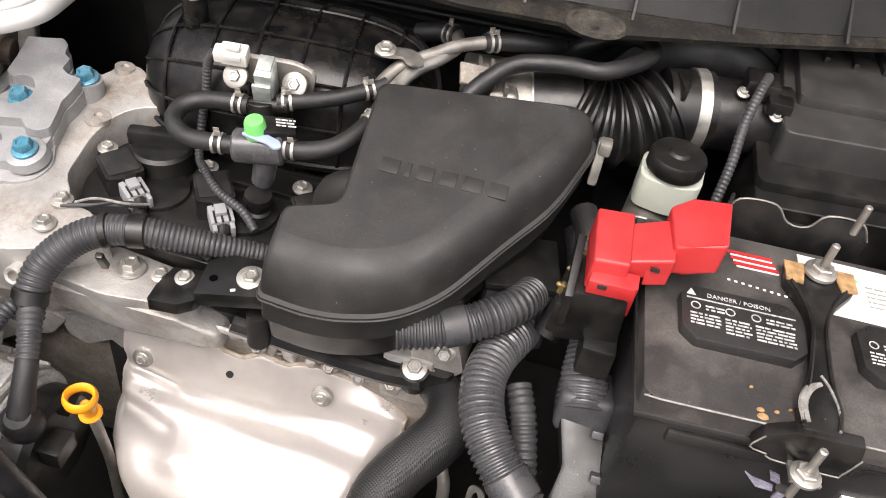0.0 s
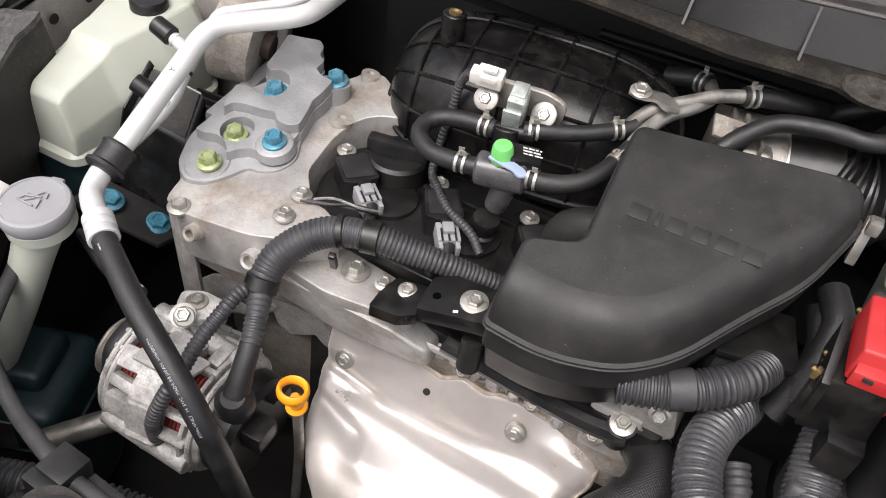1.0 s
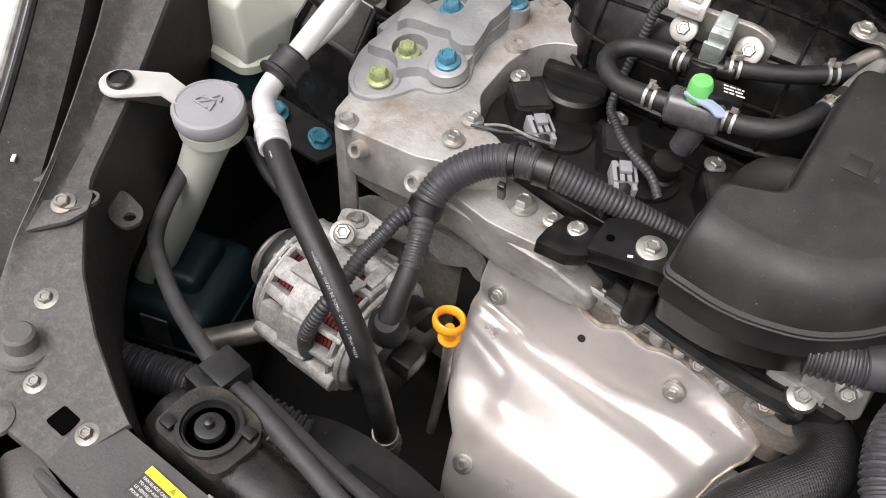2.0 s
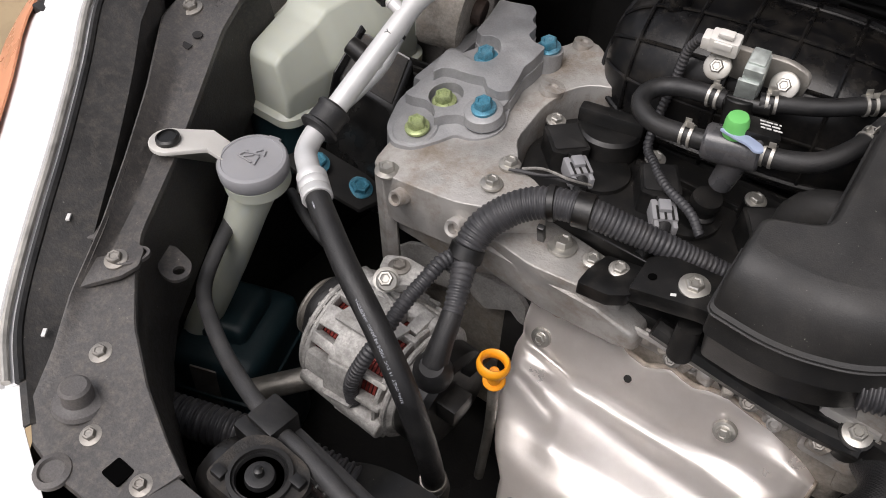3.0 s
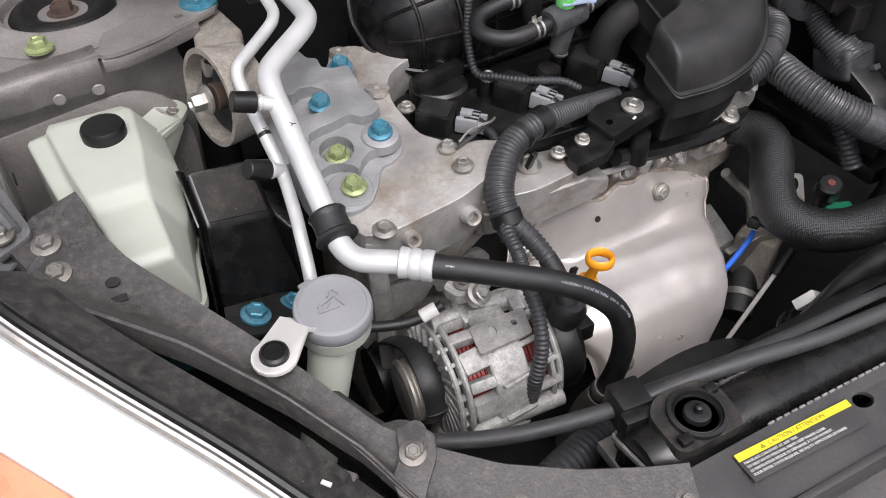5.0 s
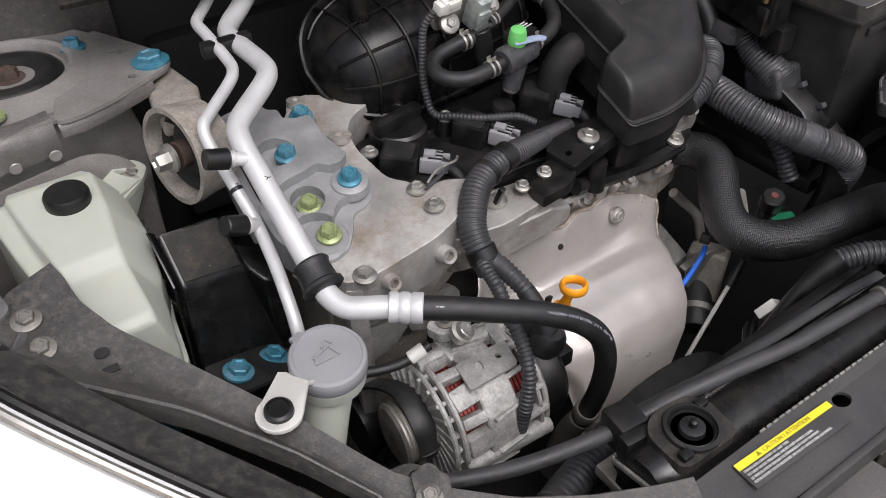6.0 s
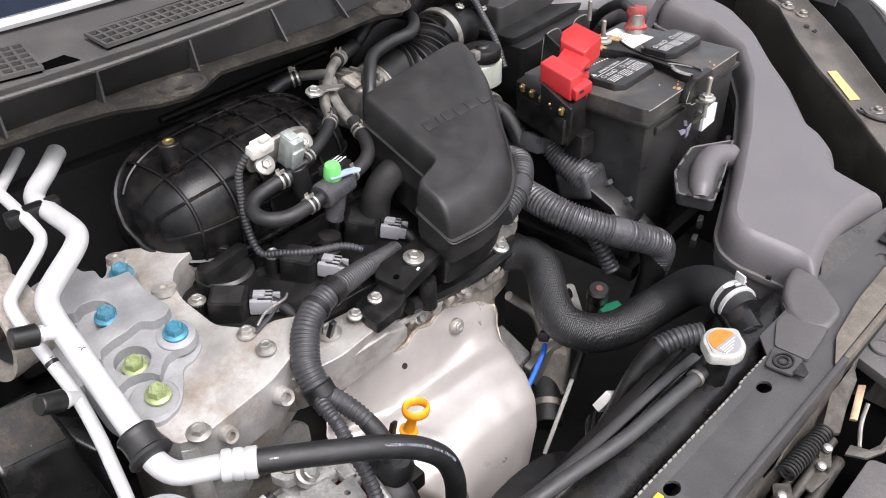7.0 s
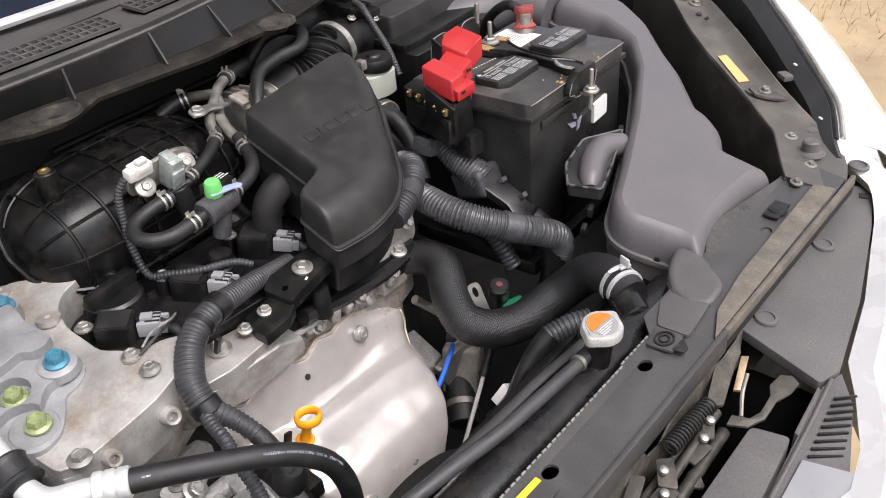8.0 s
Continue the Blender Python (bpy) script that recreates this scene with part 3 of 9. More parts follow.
def fender_rail(sx):
    inner = RAIL_IN if sx < 0 else RAIL_IN_LEFT
    # the fittings of the left rail sit a little further in
    ox, oy, qx, qy = (0.0, 0.0, 0.0, 0.0) if sx < 0 else (-0.051, 0.013, -0.025, 0.027)
    rail = thing("fender_rail", (sx * 0.55, 0.36, 0.88), "dusty dark grey steel fender rail with bolts and a plastic stop", "fender rail", "fender rails")
    # the plate is flat inside and rises in a rolled lip along the lamp
    body = bmesh.new()
    ip = [Vector((x, y, 0)) for x, y in inner]
    op = [Vector((x, y, dz)) for x, y, dz in (RAIL_LIP if sx < 0 else RAIL_LIP_LEFT)]

    def at(pl, f):
        q = f * (len(pl) - 1)
        i = min(int(q), len(pl) - 2)
        return pl[i].lerp(pl[i + 1], q - i)

    grid = []
    for k in range(61):
        a, b = at(ip, k / 60), at(op, k / 60)
        row = []
        for w, up in ((-0.0, -0.006), (0.004, -0.0015), (0.02, 0.0), (0.25, 0.0), (0.5, 0.0), (0.62, 0.06), (0.74, 0.3), (0.86, 0.7), (0.95, 1.0), (0.985, 0.98), (1.0, 0.80), (1.005, 0.3)):
            p = a.lerp(b, w)
            row.append(body.verts.new((sx * -p.x, p.y, railz(p.x, p.y) + (up * b.z if w > 0.1 else up) - (0.004 if w >= 1.0 else 0.0))))
        grid.append(row)
    for ra, rb in zip(grid, grid[1:]):
        for i in range(len(ra) - 1):
            body.faces.new((ra[i], ra[i + 1], rb[i + 1], rb[i]))
    bmesh.ops.recalc_face_normals(body, faces=body.faces)
    bmesh.ops.solidify(body, geom=list(body.faces), thickness=0.003)
    skirt = bmesh.new()
    row = [[skirt.verts.new((sx * -(x + (0.006 if k else 0.0)), y + (0.004 if k else 0.0), railz(x, y) - (0.006, 0.05, 0.11)[k])) for x, y in inner] for k in range(3)]
    for a, b in zip(row, row[1:]):
        for i in range(len(a) - 1):
            skirt.faces.new((a[i], a[i + 1], b[i + 1], b[i]))
    bmesh.ops.solidify(skirt, geom=list(skirt.faces), thickness=0.003)
    steel = M_RAIL if sx < 0 else M_DUSTSHEEN
    part("top_plate", body, steel, rail)
    part("skirt", skirt, steel, rail)
    bump_stop = lathe([(0.0185, 0), (0.0170, 0.003), (0.0125, 0.0040), (0.0110, 0.005), (0.0105, 0.016), (0.0085, 0.0178)], (sx * (0.458 + ox), 0.246 + oy, railz(0.458 + ox, 0.246 + oy)), (0, 0.05, 1), 24)
    part("bump_stop", bump_stop, M_COVER, rail, "round dusty black rubber stop")
    for x, y, r in ((0.475 + ox, 0.278 + oy, 0.0055), (0.431 + ox, 0.235 + oy, 0.005), (0.375 + ox, 0.232 + oy, 0.005)):
        part("bolt", hexbolt((sx * x, y, railz(x, y)), (0, -0.2, 1), r * 0.9, 0.005, 1.7), M_DULL, rail)
    for x, y in ((0.695, 0.588), (0.694, 0.561)):
        part("bolt", hexbolt((sx * x, y, railz(x, y) + 0.002), (0, -0.2, 1), 0.0068, 0.007, 1.6), M_DULL, rail)
    hole = slab(rounded([(sx * 0.386, 0.222), (sx * 0.402, 0.222), (sx * 0.402, 0.236), (sx * 0.386, 0.236)], 0.002), 0.002, 0)
    bmesh.ops.translate(hole, verts=hole.verts, vec=(sx * ox, oy, railz(0.394 + ox, 0.229 + oy) + 0.0024))
    if sx < 0:
        part("square_hole", hole, M_DEEPSHADE, rail, "square hole in the rail")
    part("hole", lathe([(0.0045, 0), (0.0045, 0.0006)], (sx * 0.660, 0.538, railz(0.660, 0.538) + 0.0018), (0, -0.2, 1), 14, sx=1.2), M_DARK, rail, "small round hole")
    part("slot", box((sx * 0.659, 0.523, railz(0.659, 0.523) + 0.002), (0.011, 0.006, 0.001), 0, (12, 0, 0)), M_DARK, rail, "small square hole")
    part("bolt", hexbolt((sx * 0.672, 0.508, railz(0.672, 0.508) + 0.002), (0, -0.2, 1), 0.006, 0.005, 1.6), M_DULL, rail)
    # the slotted strap that holds the lamp
    strap = thing("lamp_bracket", (sx * 0.53, 0.334, 0.925), "dusty black slotted steel strap bolted on the fender rail", "bracket", "lamp brackets")
    z = railz(0.53 + qx, 0.334 + qy)
    o = [(sx * x, y, railz(x, y) + 0.007) for x, y in rounded([(x + qx, y + qy) for x, y in ((0.524, 0.352), (0.511, 0.350), (0.503, 0.338), (0.508, 0.325), (0.524, 0.308), (0.529, 0.301), (0.541, 0.313), (0.541, 0.324), (0.530, 0.334))], 0.003)]
    part("strap", slab(o, 0.004, 0.0015), M_RAIL, strap)
    for r0, r1 in ((0.0150, 0.0125), (0.0105, 0.0085)):
        so_ = [(p[0], p[1], z + 0.0095) for p in ring_pts((sx * (0.517 + qx), 0.3405 + qy), r0, 22, r0 * 0.62, sx * -1.02)]
        si_ = [(p[0], p[1], z + 0.0095) for p in ring_pts((sx * (0.517 + qx), 0.3405 + qy), r1, 22, r1 * 0.56, sx * -1.02)]
        part("slot_rim", holed(so_, [si_], 0.003), M_COVER, strap)
    part("bolt", hexbolt((sx * (0.522 + qx), 0.332 + qy, z + 0.008), (0, -0.2, 1), 0.0058, 0.006), M_DULL, strap)
    part("tail", slab([(sx * (x + qx), y + qy, railz(x, y) + d) for x, y, d in ((0.529, 0.301, 0.006), (0.541, 0.313, 0.006), (0.530, 0.290, 0.002), (0.520, 0.272, -0.006), (0.509, 0.279, -0.006), (0.519, 0.290, 0.002))], 0.003, 0.0008), M_RAIL, strap)
    # fender and bumper corner outside the rail
    EDGE = EDGE_R if sx < 0 else EDGE_L
    fender = thing("fender", (sx * 0.82, 0.6, 0.0), "white painted fender edge beside the open engine bay", "fender", "fenders")
    back = [EDGE[-1]] + ([(0.760, 0.535, 1.010), (0.798, 0.62, 1.003)] if sx < 0 else [(0.785, 0.62, 1.005)]) + [(0.835, 0.80, 1.02), (0.84, 1.0, 1.05), (0.84, 1.2, 1.08)]
    part("skin", lofted(back, ((0.0, 0.0), (0.015, 0.001), (0.040, -0.012), (0.055, -0.05), (0.06, -0.25), (0.055, -0.55)), sx), M_PAINT, fender)
    corner = [(0.30, 0.143, 0.870), (0.36, 0.160, 0.876), (0.415, 0.186, 0.886), EDGE[0], EDGE[1]]
    part("bumper_corner", lofted(corner, ((0.0, -0.004), (0.02, -0.003), (0.05, -0.012), (0.075, -0.06), (0.085, -0.2), (0.08, -0.45)), sx), M_PAINT, fender, "white bumper corner")
    part("bolt", lathe([(0.013, 0), (0.0125, 0.003), (0.009, 0.0045), (0.008, 0.002)], (sx * 0.432, 0.205, 0.893), (0, -0.1, 1), 22), M_COVER, fender, "round black plastic clip")
    inset = ((0.0, -0.001), (-0.006, 0.003), (-0.024, -0.014), (-0.026, -0.05), (-0.024, -0.12)) if sx > 0 else ((0.0, -0.001), (-0.005, 0.001), (-0.012, -0.003), (-0.036, -0.012), (-0.039, -0.03), (-0.036, -0.12))
    part("ledge", lofted(EDGE + back[1:4], inset, sx), M_COWL if sx > 0 else M_LEDGE, fender, "black plastic ledge along the lamp")
    part("inner_flange", lofted(back, ((-0.004, 0.001), (-0.010, 0.003), (-0.024, 0.000), (-0.028, -0.012), (-0.048, -0.016), (-0.052, -0.030), (-0.074, -0.034), (-0.078, -0.06)) if sx < 0 else ((-0.004, 0.001), (-0.012, 0.003), (-0.026, 0.002), (-0.030, -0.02)), sx), M_FLANGE, fender, "grey inner flange of the fender")
    hinge = thing("hinge_bracket", (sx * 0.71, 0.62, 0.97), "stamped grey steel hinge bracket at the rail's end", "bracket", "hinge brackets")
    ho = [(sx * x, y, 0.990 + 0.2 * (y - 0.61)) for x, y in rounded([(0.700, 0.598), (0.745, 0.575), (0.790, 0.690), (0.775, 0.800), (0.735, 0.800), (0.722, 0.690)], 0.008)]
    part("plate", slab(ho, 0.006, 0.0015), M_FLANGE, hinge)
    part("stiffener", tube([(sx * 0.712, 0.600, 0.992), (sx * 0.738, 0.690, 1.010), (sx * 0.752, 0.795, 1.030)], 0.005, 8), M_FLANGE, hinge)
    part("bolt", hexbolt((sx * 0.722, 0.600, 0.992), (0, -0.1, 1), 0.0065, 0.006, 1.6), M_DULL, hinge)
    for k in (2, 4):
        x, y, zz = EDGE[k]
        part("clip", box((sx * (x - 0.022), y + 0.022, zz - 0.016), (0.022, 0.014, 0.008), 0.002, (0, 0, sx * 50)), M_COVER, fender)
        part("tab", box((sx * (x - 0.012), y + 0.014, zz - 0.0005), (0.007, 0.003, 0.002), 0.0005, (0, 0, sx * 50)), M_INK, fender)


fender_rail(-1)
fender_rail(1)

# headlamps in the front corners
for sx in (-1, 1):
    lamp = thing("headlamp", (sx * 0.66, 0.22, 0.7), "clear white headlamp with an amber reflector", "headlamp", "headlamps")
    EDGE = EDGE_R if sx < 0 else EDGE_L
    part("lens", lofted(EDGE[1:], ((0.0, -0.002), (0.010, -0.004), (0.014, 0.0), (0.055, -0.012), (0.095, -0.045), (0.12, -0.11), (0.125, -0.3)), sx), M_LENS, lamp)
    part("trim_line", tube([(sx * (x + 0.006), y - 0.006, z) for x, y, z in EDGE[1:]], 0.0032, 8), M_STEEL, lamp, "chrome line along the lamp")
    part("seal", tube([(sx * (x - 0.001), y + 0.001, z) for x, y, z in EDGE[1:]], 0.004, 8), M_BLACK, lamp, "black seal along the lamp")
    if sx < 0:
        part("reflector", lofted(EDGE[4:], ((0.066, -0.013), (0.094, -0.040), (0.108, -0.07)), sx), M_AMBER, lamp, "amber side reflector")


# ---- cowl under the windscreen ----
def level(pairs, x):
    """The height of a bent line at x."""
    for (x0, y0), (x1, y1) in zip(pairs, pairs[1:]):
        if x <= x1:
            return y0 + (y1 - y0) * (x - x0) / (x1 - x0)
    return pairs[-1][1]


COWL_EDGE = [(-0.60, 0.835), (-0.44, 0.821), (-0.39, 0.820), (-0.335, 0.811), (-0.300, 0.792), (-0.268, 0.785), (-0.245, 0.793), (-0.212, 0.816), (-0.14, 0.812), (-0.07, 0.807), (-0.03, 0.813), (0.018, 0.818), (0.043, 0.802), (0.07, 0.822), (0.18, 0.862), (0.31, 0.916), (0.82, 1.14)]
COWL_BASE = [(-0.60, 0.850), (-0.44, 0.834), (-0.29, 0.840), (-0.16, 0.833), (-0.04, 0.840), (0.03, 0.852), (0.10, 0.862), (0.20, 0.884), (0.31, 0.927), (0.82, 1.15)]
COWL_TOP = [(-0.60, 0.845), (-0.43, 0.822), (-0.325, 0.822), (-0.26, 0.827), (-0.185, 0.834), (-0.10, 0.847), (0.0, 0.872), (0.10, 0.898), (0.20, 0.928), (0.31, 0.970), (0.82, 1.19)]
cowl = thing("scuttle_tray", (0, 0.85, 1.08), "dusty black plastic tray under the windscreen with vertical ribs", "scuttle")
xs = [-0.57 + 0.015 * i for i in range(92)]


def strip(lines):
    """A skin through bent lines, each with its own height."""
    bm = bmesh.new()
    rows = [[bm.verts.new((x, level(ln, x) + dy, z)) for x in xs] for ln, dy, z in lines]
    for a, b in zip(rows, rows[1:]):
        for i in range(len(xs) - 1):
            bm.faces.new((a[i], a[i + 1], b[i + 1], b[i]))
    bmesh.ops.solidify(bm, geom=list(bm.faces), thickness=0.003)
    return bm


part("flange", strip(((COWL_EDGE, 0.002, 1.088), (COWL_EDGE, 0.0, 1.093), (COWL_EDGE, 0.005, 1.0965), (COWL_BASE, 0.0, 1.098))), M_COWLDUST, cowl, "dust-caked front flange")
part("wall", strip(((COWL_BASE, 0.001, 1.098), (COWL_TOP, 0.0, 1.131))), M_COWL, cowl)
part("ledge", strip(((COWL_TOP, 0.0, 1.131), (COWL_TOP, 0.003, 1.135), (COWL_TOP, 0.03, 1.1365))), M_SCUT, cowl)
part("edge_line", tube([(x, level(COWL_TOP, x) + 0.0008, 1.1335) for x in xs[::3]], 0.0018, 8), M_COVER, cowl, "pale rolled top edge")
for x in (-0.535, -0.435, -0.338, -0.232, -0.118, -0.02, 0.075, 0.165, 0.27, 0.38, 0.5):
    yb, yt = level(COWL_BASE, x), level(COWL_TOP, x)
    part("rib", slab([(x - 0.0012, yb - 0.016, 1.0985), (x + 0.0012, yb - 0.016, 1.0985), (x + 0.0012, yt - 0.001, 1.131), (x - 0.0012, yt - 0.001, 1.131)], (0, 0.02, -0.003), 0), M_COWL, cowl)
for x, y in ((-0.262, 0.806), (0.045, 0.822)):
    part("boss", lathe([(0.021, -0.002), (0.020, 0.002), (0.017, 0.0025), (0.016, 0.0), (0.009, -0.0005)], (x, y, 1.0975), (0, -0.05, 1), 22, sx=1.3), M_COWLDUST, cowl)
# air inlet meshes and the scuttle behind them
sc = slab([(-0.57, 0.862, 1.137), (-0.42, 0.836, 1.138), (-0.26, 0.842, 1.138), (-0.1, 0.862, 1.138), (0.0, 0.887, 1.138), (0.3, 0.982, 1.138), (0.8, 1.20, 1.138), (0.8, 1.3, 1.165), (-0.57, 1.05, 1.165)], 0.02, 0.003)
part("scuttle", sc, M_SCUT, cowl, "grey dusty plastic panel")
for x0, y0, x1, y1, deep, nr in ((-0.56, 0.862, -0.380, 0.840, 0.058, 5), (-0.312, 0.846, -0.140, 0.862, 0.036, 3), (-0.096, 0.882, 0.05, 0.910, 0.036, 3)):
    d = Vector((x1 - x0, y1 - y0, 0))
    w, turn = d.length, math.atan2(d.y, d.x)
    mm = Matrix.Translation((x0, y0, 1.1395)) @ Matrix.Rotation(turn, 4, "Z") @ Matrix.Rotation(radians(6), 4, "X")
    # black box in place of the shade inside the inlet
    part("opening", box((w / 2, deep / 2, 0.0006), (w, deep, 0.003), 0.001, m=mm), M_DEEPSHADE, cowl, "air inlet opening with its shade painted black")
    n = int(w / 0.0108)
    for i in range(n + 1):
        part("slat", box((w * i / n, deep / 2, 0.0040), (0.0030, deep + 0.003, 0.004), 0.0, m=mm), M_SCUT, cowl)
    for k in range(nr + 1):
        part("bar", box((w / 2, deep * k / nr, 0.0041), (w, 0.0032, 0.004), 0.0, m=mm), M_SCUT, cowl)
part("drain_hole", slab([(-0.378, 0.846, 1.1395), (-0.342, 0.843, 1.1395), (-0.352, 0.888, 1.1395), (-0.378, 0.888, 1.1395)], 0.003, 0.0006), M_DEEPSHADE, cowl, "square drain hole")
part("panel_line", tube([(-0.345, 0.905, 1.142), (-0.2, 0.915, 1.142), (0.0, 0.955, 1.143)], 0.001, 6), M_DARK, cowl)
apron = thing("cowl_side_panel", (-0.68, 1.0, 1.0), "dusty dark steel side panel beside the cowl", "panel")
part("sheet", slab([(-0.80, 0.985, 1.14), (-0.57, 0.985, 1.14), (-0.50, 0.975, 1.06), (-0.50, 0.975, 0.96), (-0.80, 0.985, 0.96)], (0, 0.006, 0), 0.002), M_RAIL, apron)
for x, z in ((-0.62, 1.10), (-0.575, 1.06), (-0.66, 1.05)):
    part("hole", lathe([(0.006, 0), (0.006, 0.001)], (x, 0.9845, z), (0, -1, 0), 14), M_DARK, apron)
wind = thing("windscreen", (0, 1.2, 1.16), "dark windscreen glass with a light lower edge", "windscreen")
part("pane", slab([(-0.55, 0.953, 1.160), (-0.2, 0.958, 1.161), (0.1, 1.01, 1.165), (0.75, 1.26, 1.172), (0.7, 1.6, 1.5), (-0.55, 1.5, 1.5)], 0.006, 0.001), M_GLASS, wind)
part("edge_trim", tube([(-0.55, 0.945, 1.157), (-0.2, 0.950, 1.158), (0.1, 1.0, 1.162), (0.75, 1.25, 1.168)], 0.006, 8), M_PIPE, wind, "pale trim along the lower edge of the glass")


# ---- radiator, its support and the covers in front ----
M_OLIVE = mat("olive_ink", (0.28, 0.24, 0.02), 0.6)
sup = thing("radiator_support", (0, 0.23, 0.85), "black painted steel radiator support with a warning label", "radiator support")
outl = [(-0.385, 0.2485, 0.9055), (-0.292, 0.2500, 0.9055), (-0.02, 0.2525, 0.9055), (0.0, 0.270, 0.906), (0.2, 0.270, 0.906), (0.385, 0.266, 0.908), (0.38, 0.205, 0.900), (0.2, 0.199, 0.899), (-0.2, 0.199, 0.899), (-0.38, 0.205, 0.900)]
holes = [[(x, y, 0.9035) for x, y, _ in ring_pts((hx, 0.2355), 0.0085, 18, 0.0065)] for hx in (-0.213, -0.059, 0.213)]
part("top_plate", holed(outl, holes, 0.003), M_SUPPORT, sup, "dusty black top plate")
M_TANDUST = mat("tan_dust", (0.135, 0.118, 0.096), 0.7, var=0.35, scale=30, bump=0.3, fine=400, dust=0.7, dustcol=(0.085, 0.078, 0.068), dustscale=28)
part("front_lip", box((-0.175, 0.1985, 0.890), (0.41, 0.006, 0.026), 0.002), M_SUPPORT, sup)
part("front_lip", box((0.21, 0.1985, 0.8965), (0.36, 0.006, 0.013), 0.002), M_TANDUST, sup, "tan dusty front lip")
part("lip_slit", box((0.21, 0.1985, 0.8835), (0.36, 0.004, 0.012), 0.001), M_DARK, sup)
part("dust_strip", slab([(x, y, 0.9035 + 0.15 * (y - 0.2015)) for x, y in rounded([(0.012, 0.2015), (0.120, 0.2025), (0.345, 0.2045), (0.335, 0.228), (0.120, 0.224), (0.050, 0.217)], 0.004)], 0.003, 0.0012), M_TANDUST, sup, "tan dusty strip along the front edge")
lab = [(-0.328, 0.2205), (-0.225, 0.2185), (-0.225, 0.2400), (-0.328, 0.2420)]
part("label_plate", slab([(x, y, 0.9062) for x, y in lab], 0.0012, 0.0002), M_SUPPORT, sup, "black warning label")
mw = pose(-0.3275, 0.2368, 0.9066, 0, 0, -1.1)
part("label_band", box((0.0505, 0.0026, 0), (0.101, 0.0056, 0.0006), 0, m=mw), M_YELLOW, sup, "yellow band of the warning label")
writing("caution_text", "CAUTION / ATTENTION", 0.0046, mw @ pose(0.027, 0.0011, 0.0005), M_OLIVE, sup)
part("warning_triangle", slab([tuple(mw @ Vector(q)) for q in ((0.020, 0.0010, 0.0007), (0.0245, 0.0010, 0.0007), (0.0222, 0.0046, 0.0007))], 0.0006, 0), M_OLIVE, sup)
for k, line in enumerate(("FAN BLADE CAN START AT ANY TIME", "TO HELP AVOID PERSONAL INJURY KEEP HANDS CLEAR.", "LE VENTILATEUR RISQUE DE D\u00c9MARRER \u00c0 TOUT MOMENT.", "POUR \u00c9VITER TOUTE BLESSURE, NE PAS S'Y APPROCHER LES MAINS.")):
    writing("small_print", line, 0.0027, mw @ pose(0.002, -0.0034 - 0.0032 * k, 0.0002), M_INK, sup, "small white print")
part("clip", merged(lathe([(0.011, 0), (0.010, 0.003), (0.007, 0.004)], (0.255, 0.240, 0.907), (0, 0, 1), 20), box((0.255, 0.241, 0.9075), (0.038, 0.018, 0.003), 0.0014)), M_BLACK, sup, "black push clip")
latch_o = [(x, y, 0.9085) for x, y in rounded([(-0.008, 0.252), (-0.006, 0.224), (-0.033, 0.222), (-0.037, 0.247)], 0.004)]
part("duct_clip", slab(latch_o, 0.003, 0.001), M_SUPPORT, sup, "black clip plate under the duct foot")
for r0, r1 in ((0.0115, 0.0095), (0.0065, 0.0045)):
    part("clip_ring", holed([(x, y, 0.910) for x, y, _ in ring_pts((-0.0215, 0.2365), r0, 20, r0 * 0.8)], [[(x, y, 0.910) for x, y, _ in ring_pts((-0.0215, 0.2365), r1, 20, r1 * 0.8)]], 0.0016), M_BLACK, sup)
part("clip_tail", slab([(-0.031, 0.224, 0.9092), (-0.010, 0.223, 0.9092), (-0.020, 0.213, 0.9085), (-0.028, 0.213, 0.9085)], 0.002, 0.0006), M_BLACK, sup)

rad = thing("radiator", (-0.1, 0.285, 0.5), "black radiator with moulded top tank and filler cap", "radiator")
tank_ring = []
for x, w in ((-0.368, 0.78), (-0.360, 0.90), (-0.345, 1.0), (-0.2, 1.0), (0.0, 1.0), (0.09, 1.0), (0.10, 0.9)):
    cy, cz = 0.289, 0.866
    prof8 = [(-0.033, -0.03), (-0.034, 0.012), (-0.028, 0.024), (-0.012, 0.031), (0.004, 0.029), (0.016, 0.019), (0.022, 0.0), (0.022, -0.03)]
    tank_ring.append([(x, cy + a * w, cz + b * w) for a, b in prof8])
part("top_tank", nurbish(None, tank_ring), M_TANK, rad, sharp=60)
part("corner_crimp", merged(box((-0.370, 0.290, 0.872), (0.003, 0.044, 0.005), 0.001, (-12, 0, 0)), box((-0.358, 0.312, 0.868), (0.024, 0.003, 0.005), 0.001)), M_CRIMP, rad, "pale crimped corner")
for k in range(37):
    part("crimp_tab", box((-0.286 + 0.0072 * k, 0.2525 - 0.002 * (k < 30), 0.9058), (0.0052, 0.0016, 0.0022), 0.0003), M_CRIMP, rad)
for k in range(15):
    part("crimp_tab", box((-0.366 + 0.0075 * k, 0.3105, 0.8735), (0.0056, 0.0026, 0.0024), 0.0004), M_CRIMP, rad)
part("header", box((-0.134, 0.297, 0.834), (0.47, 0.062, 0.012), 0.003), M_STEEL, rad, "crimped bright header edge")
part("core", box((-0.14, 0.297, 0.64), (0.45, 0.03, 0.38), 0.002), M_DULL, rad)
neck = lathe([(0.013, -0.02), (0.013, 0.022)], (-0.07, 0.279, 0.905), (0, -0.1, 1), 22)
part("filler_neck", neck, M_BLACK, rad)

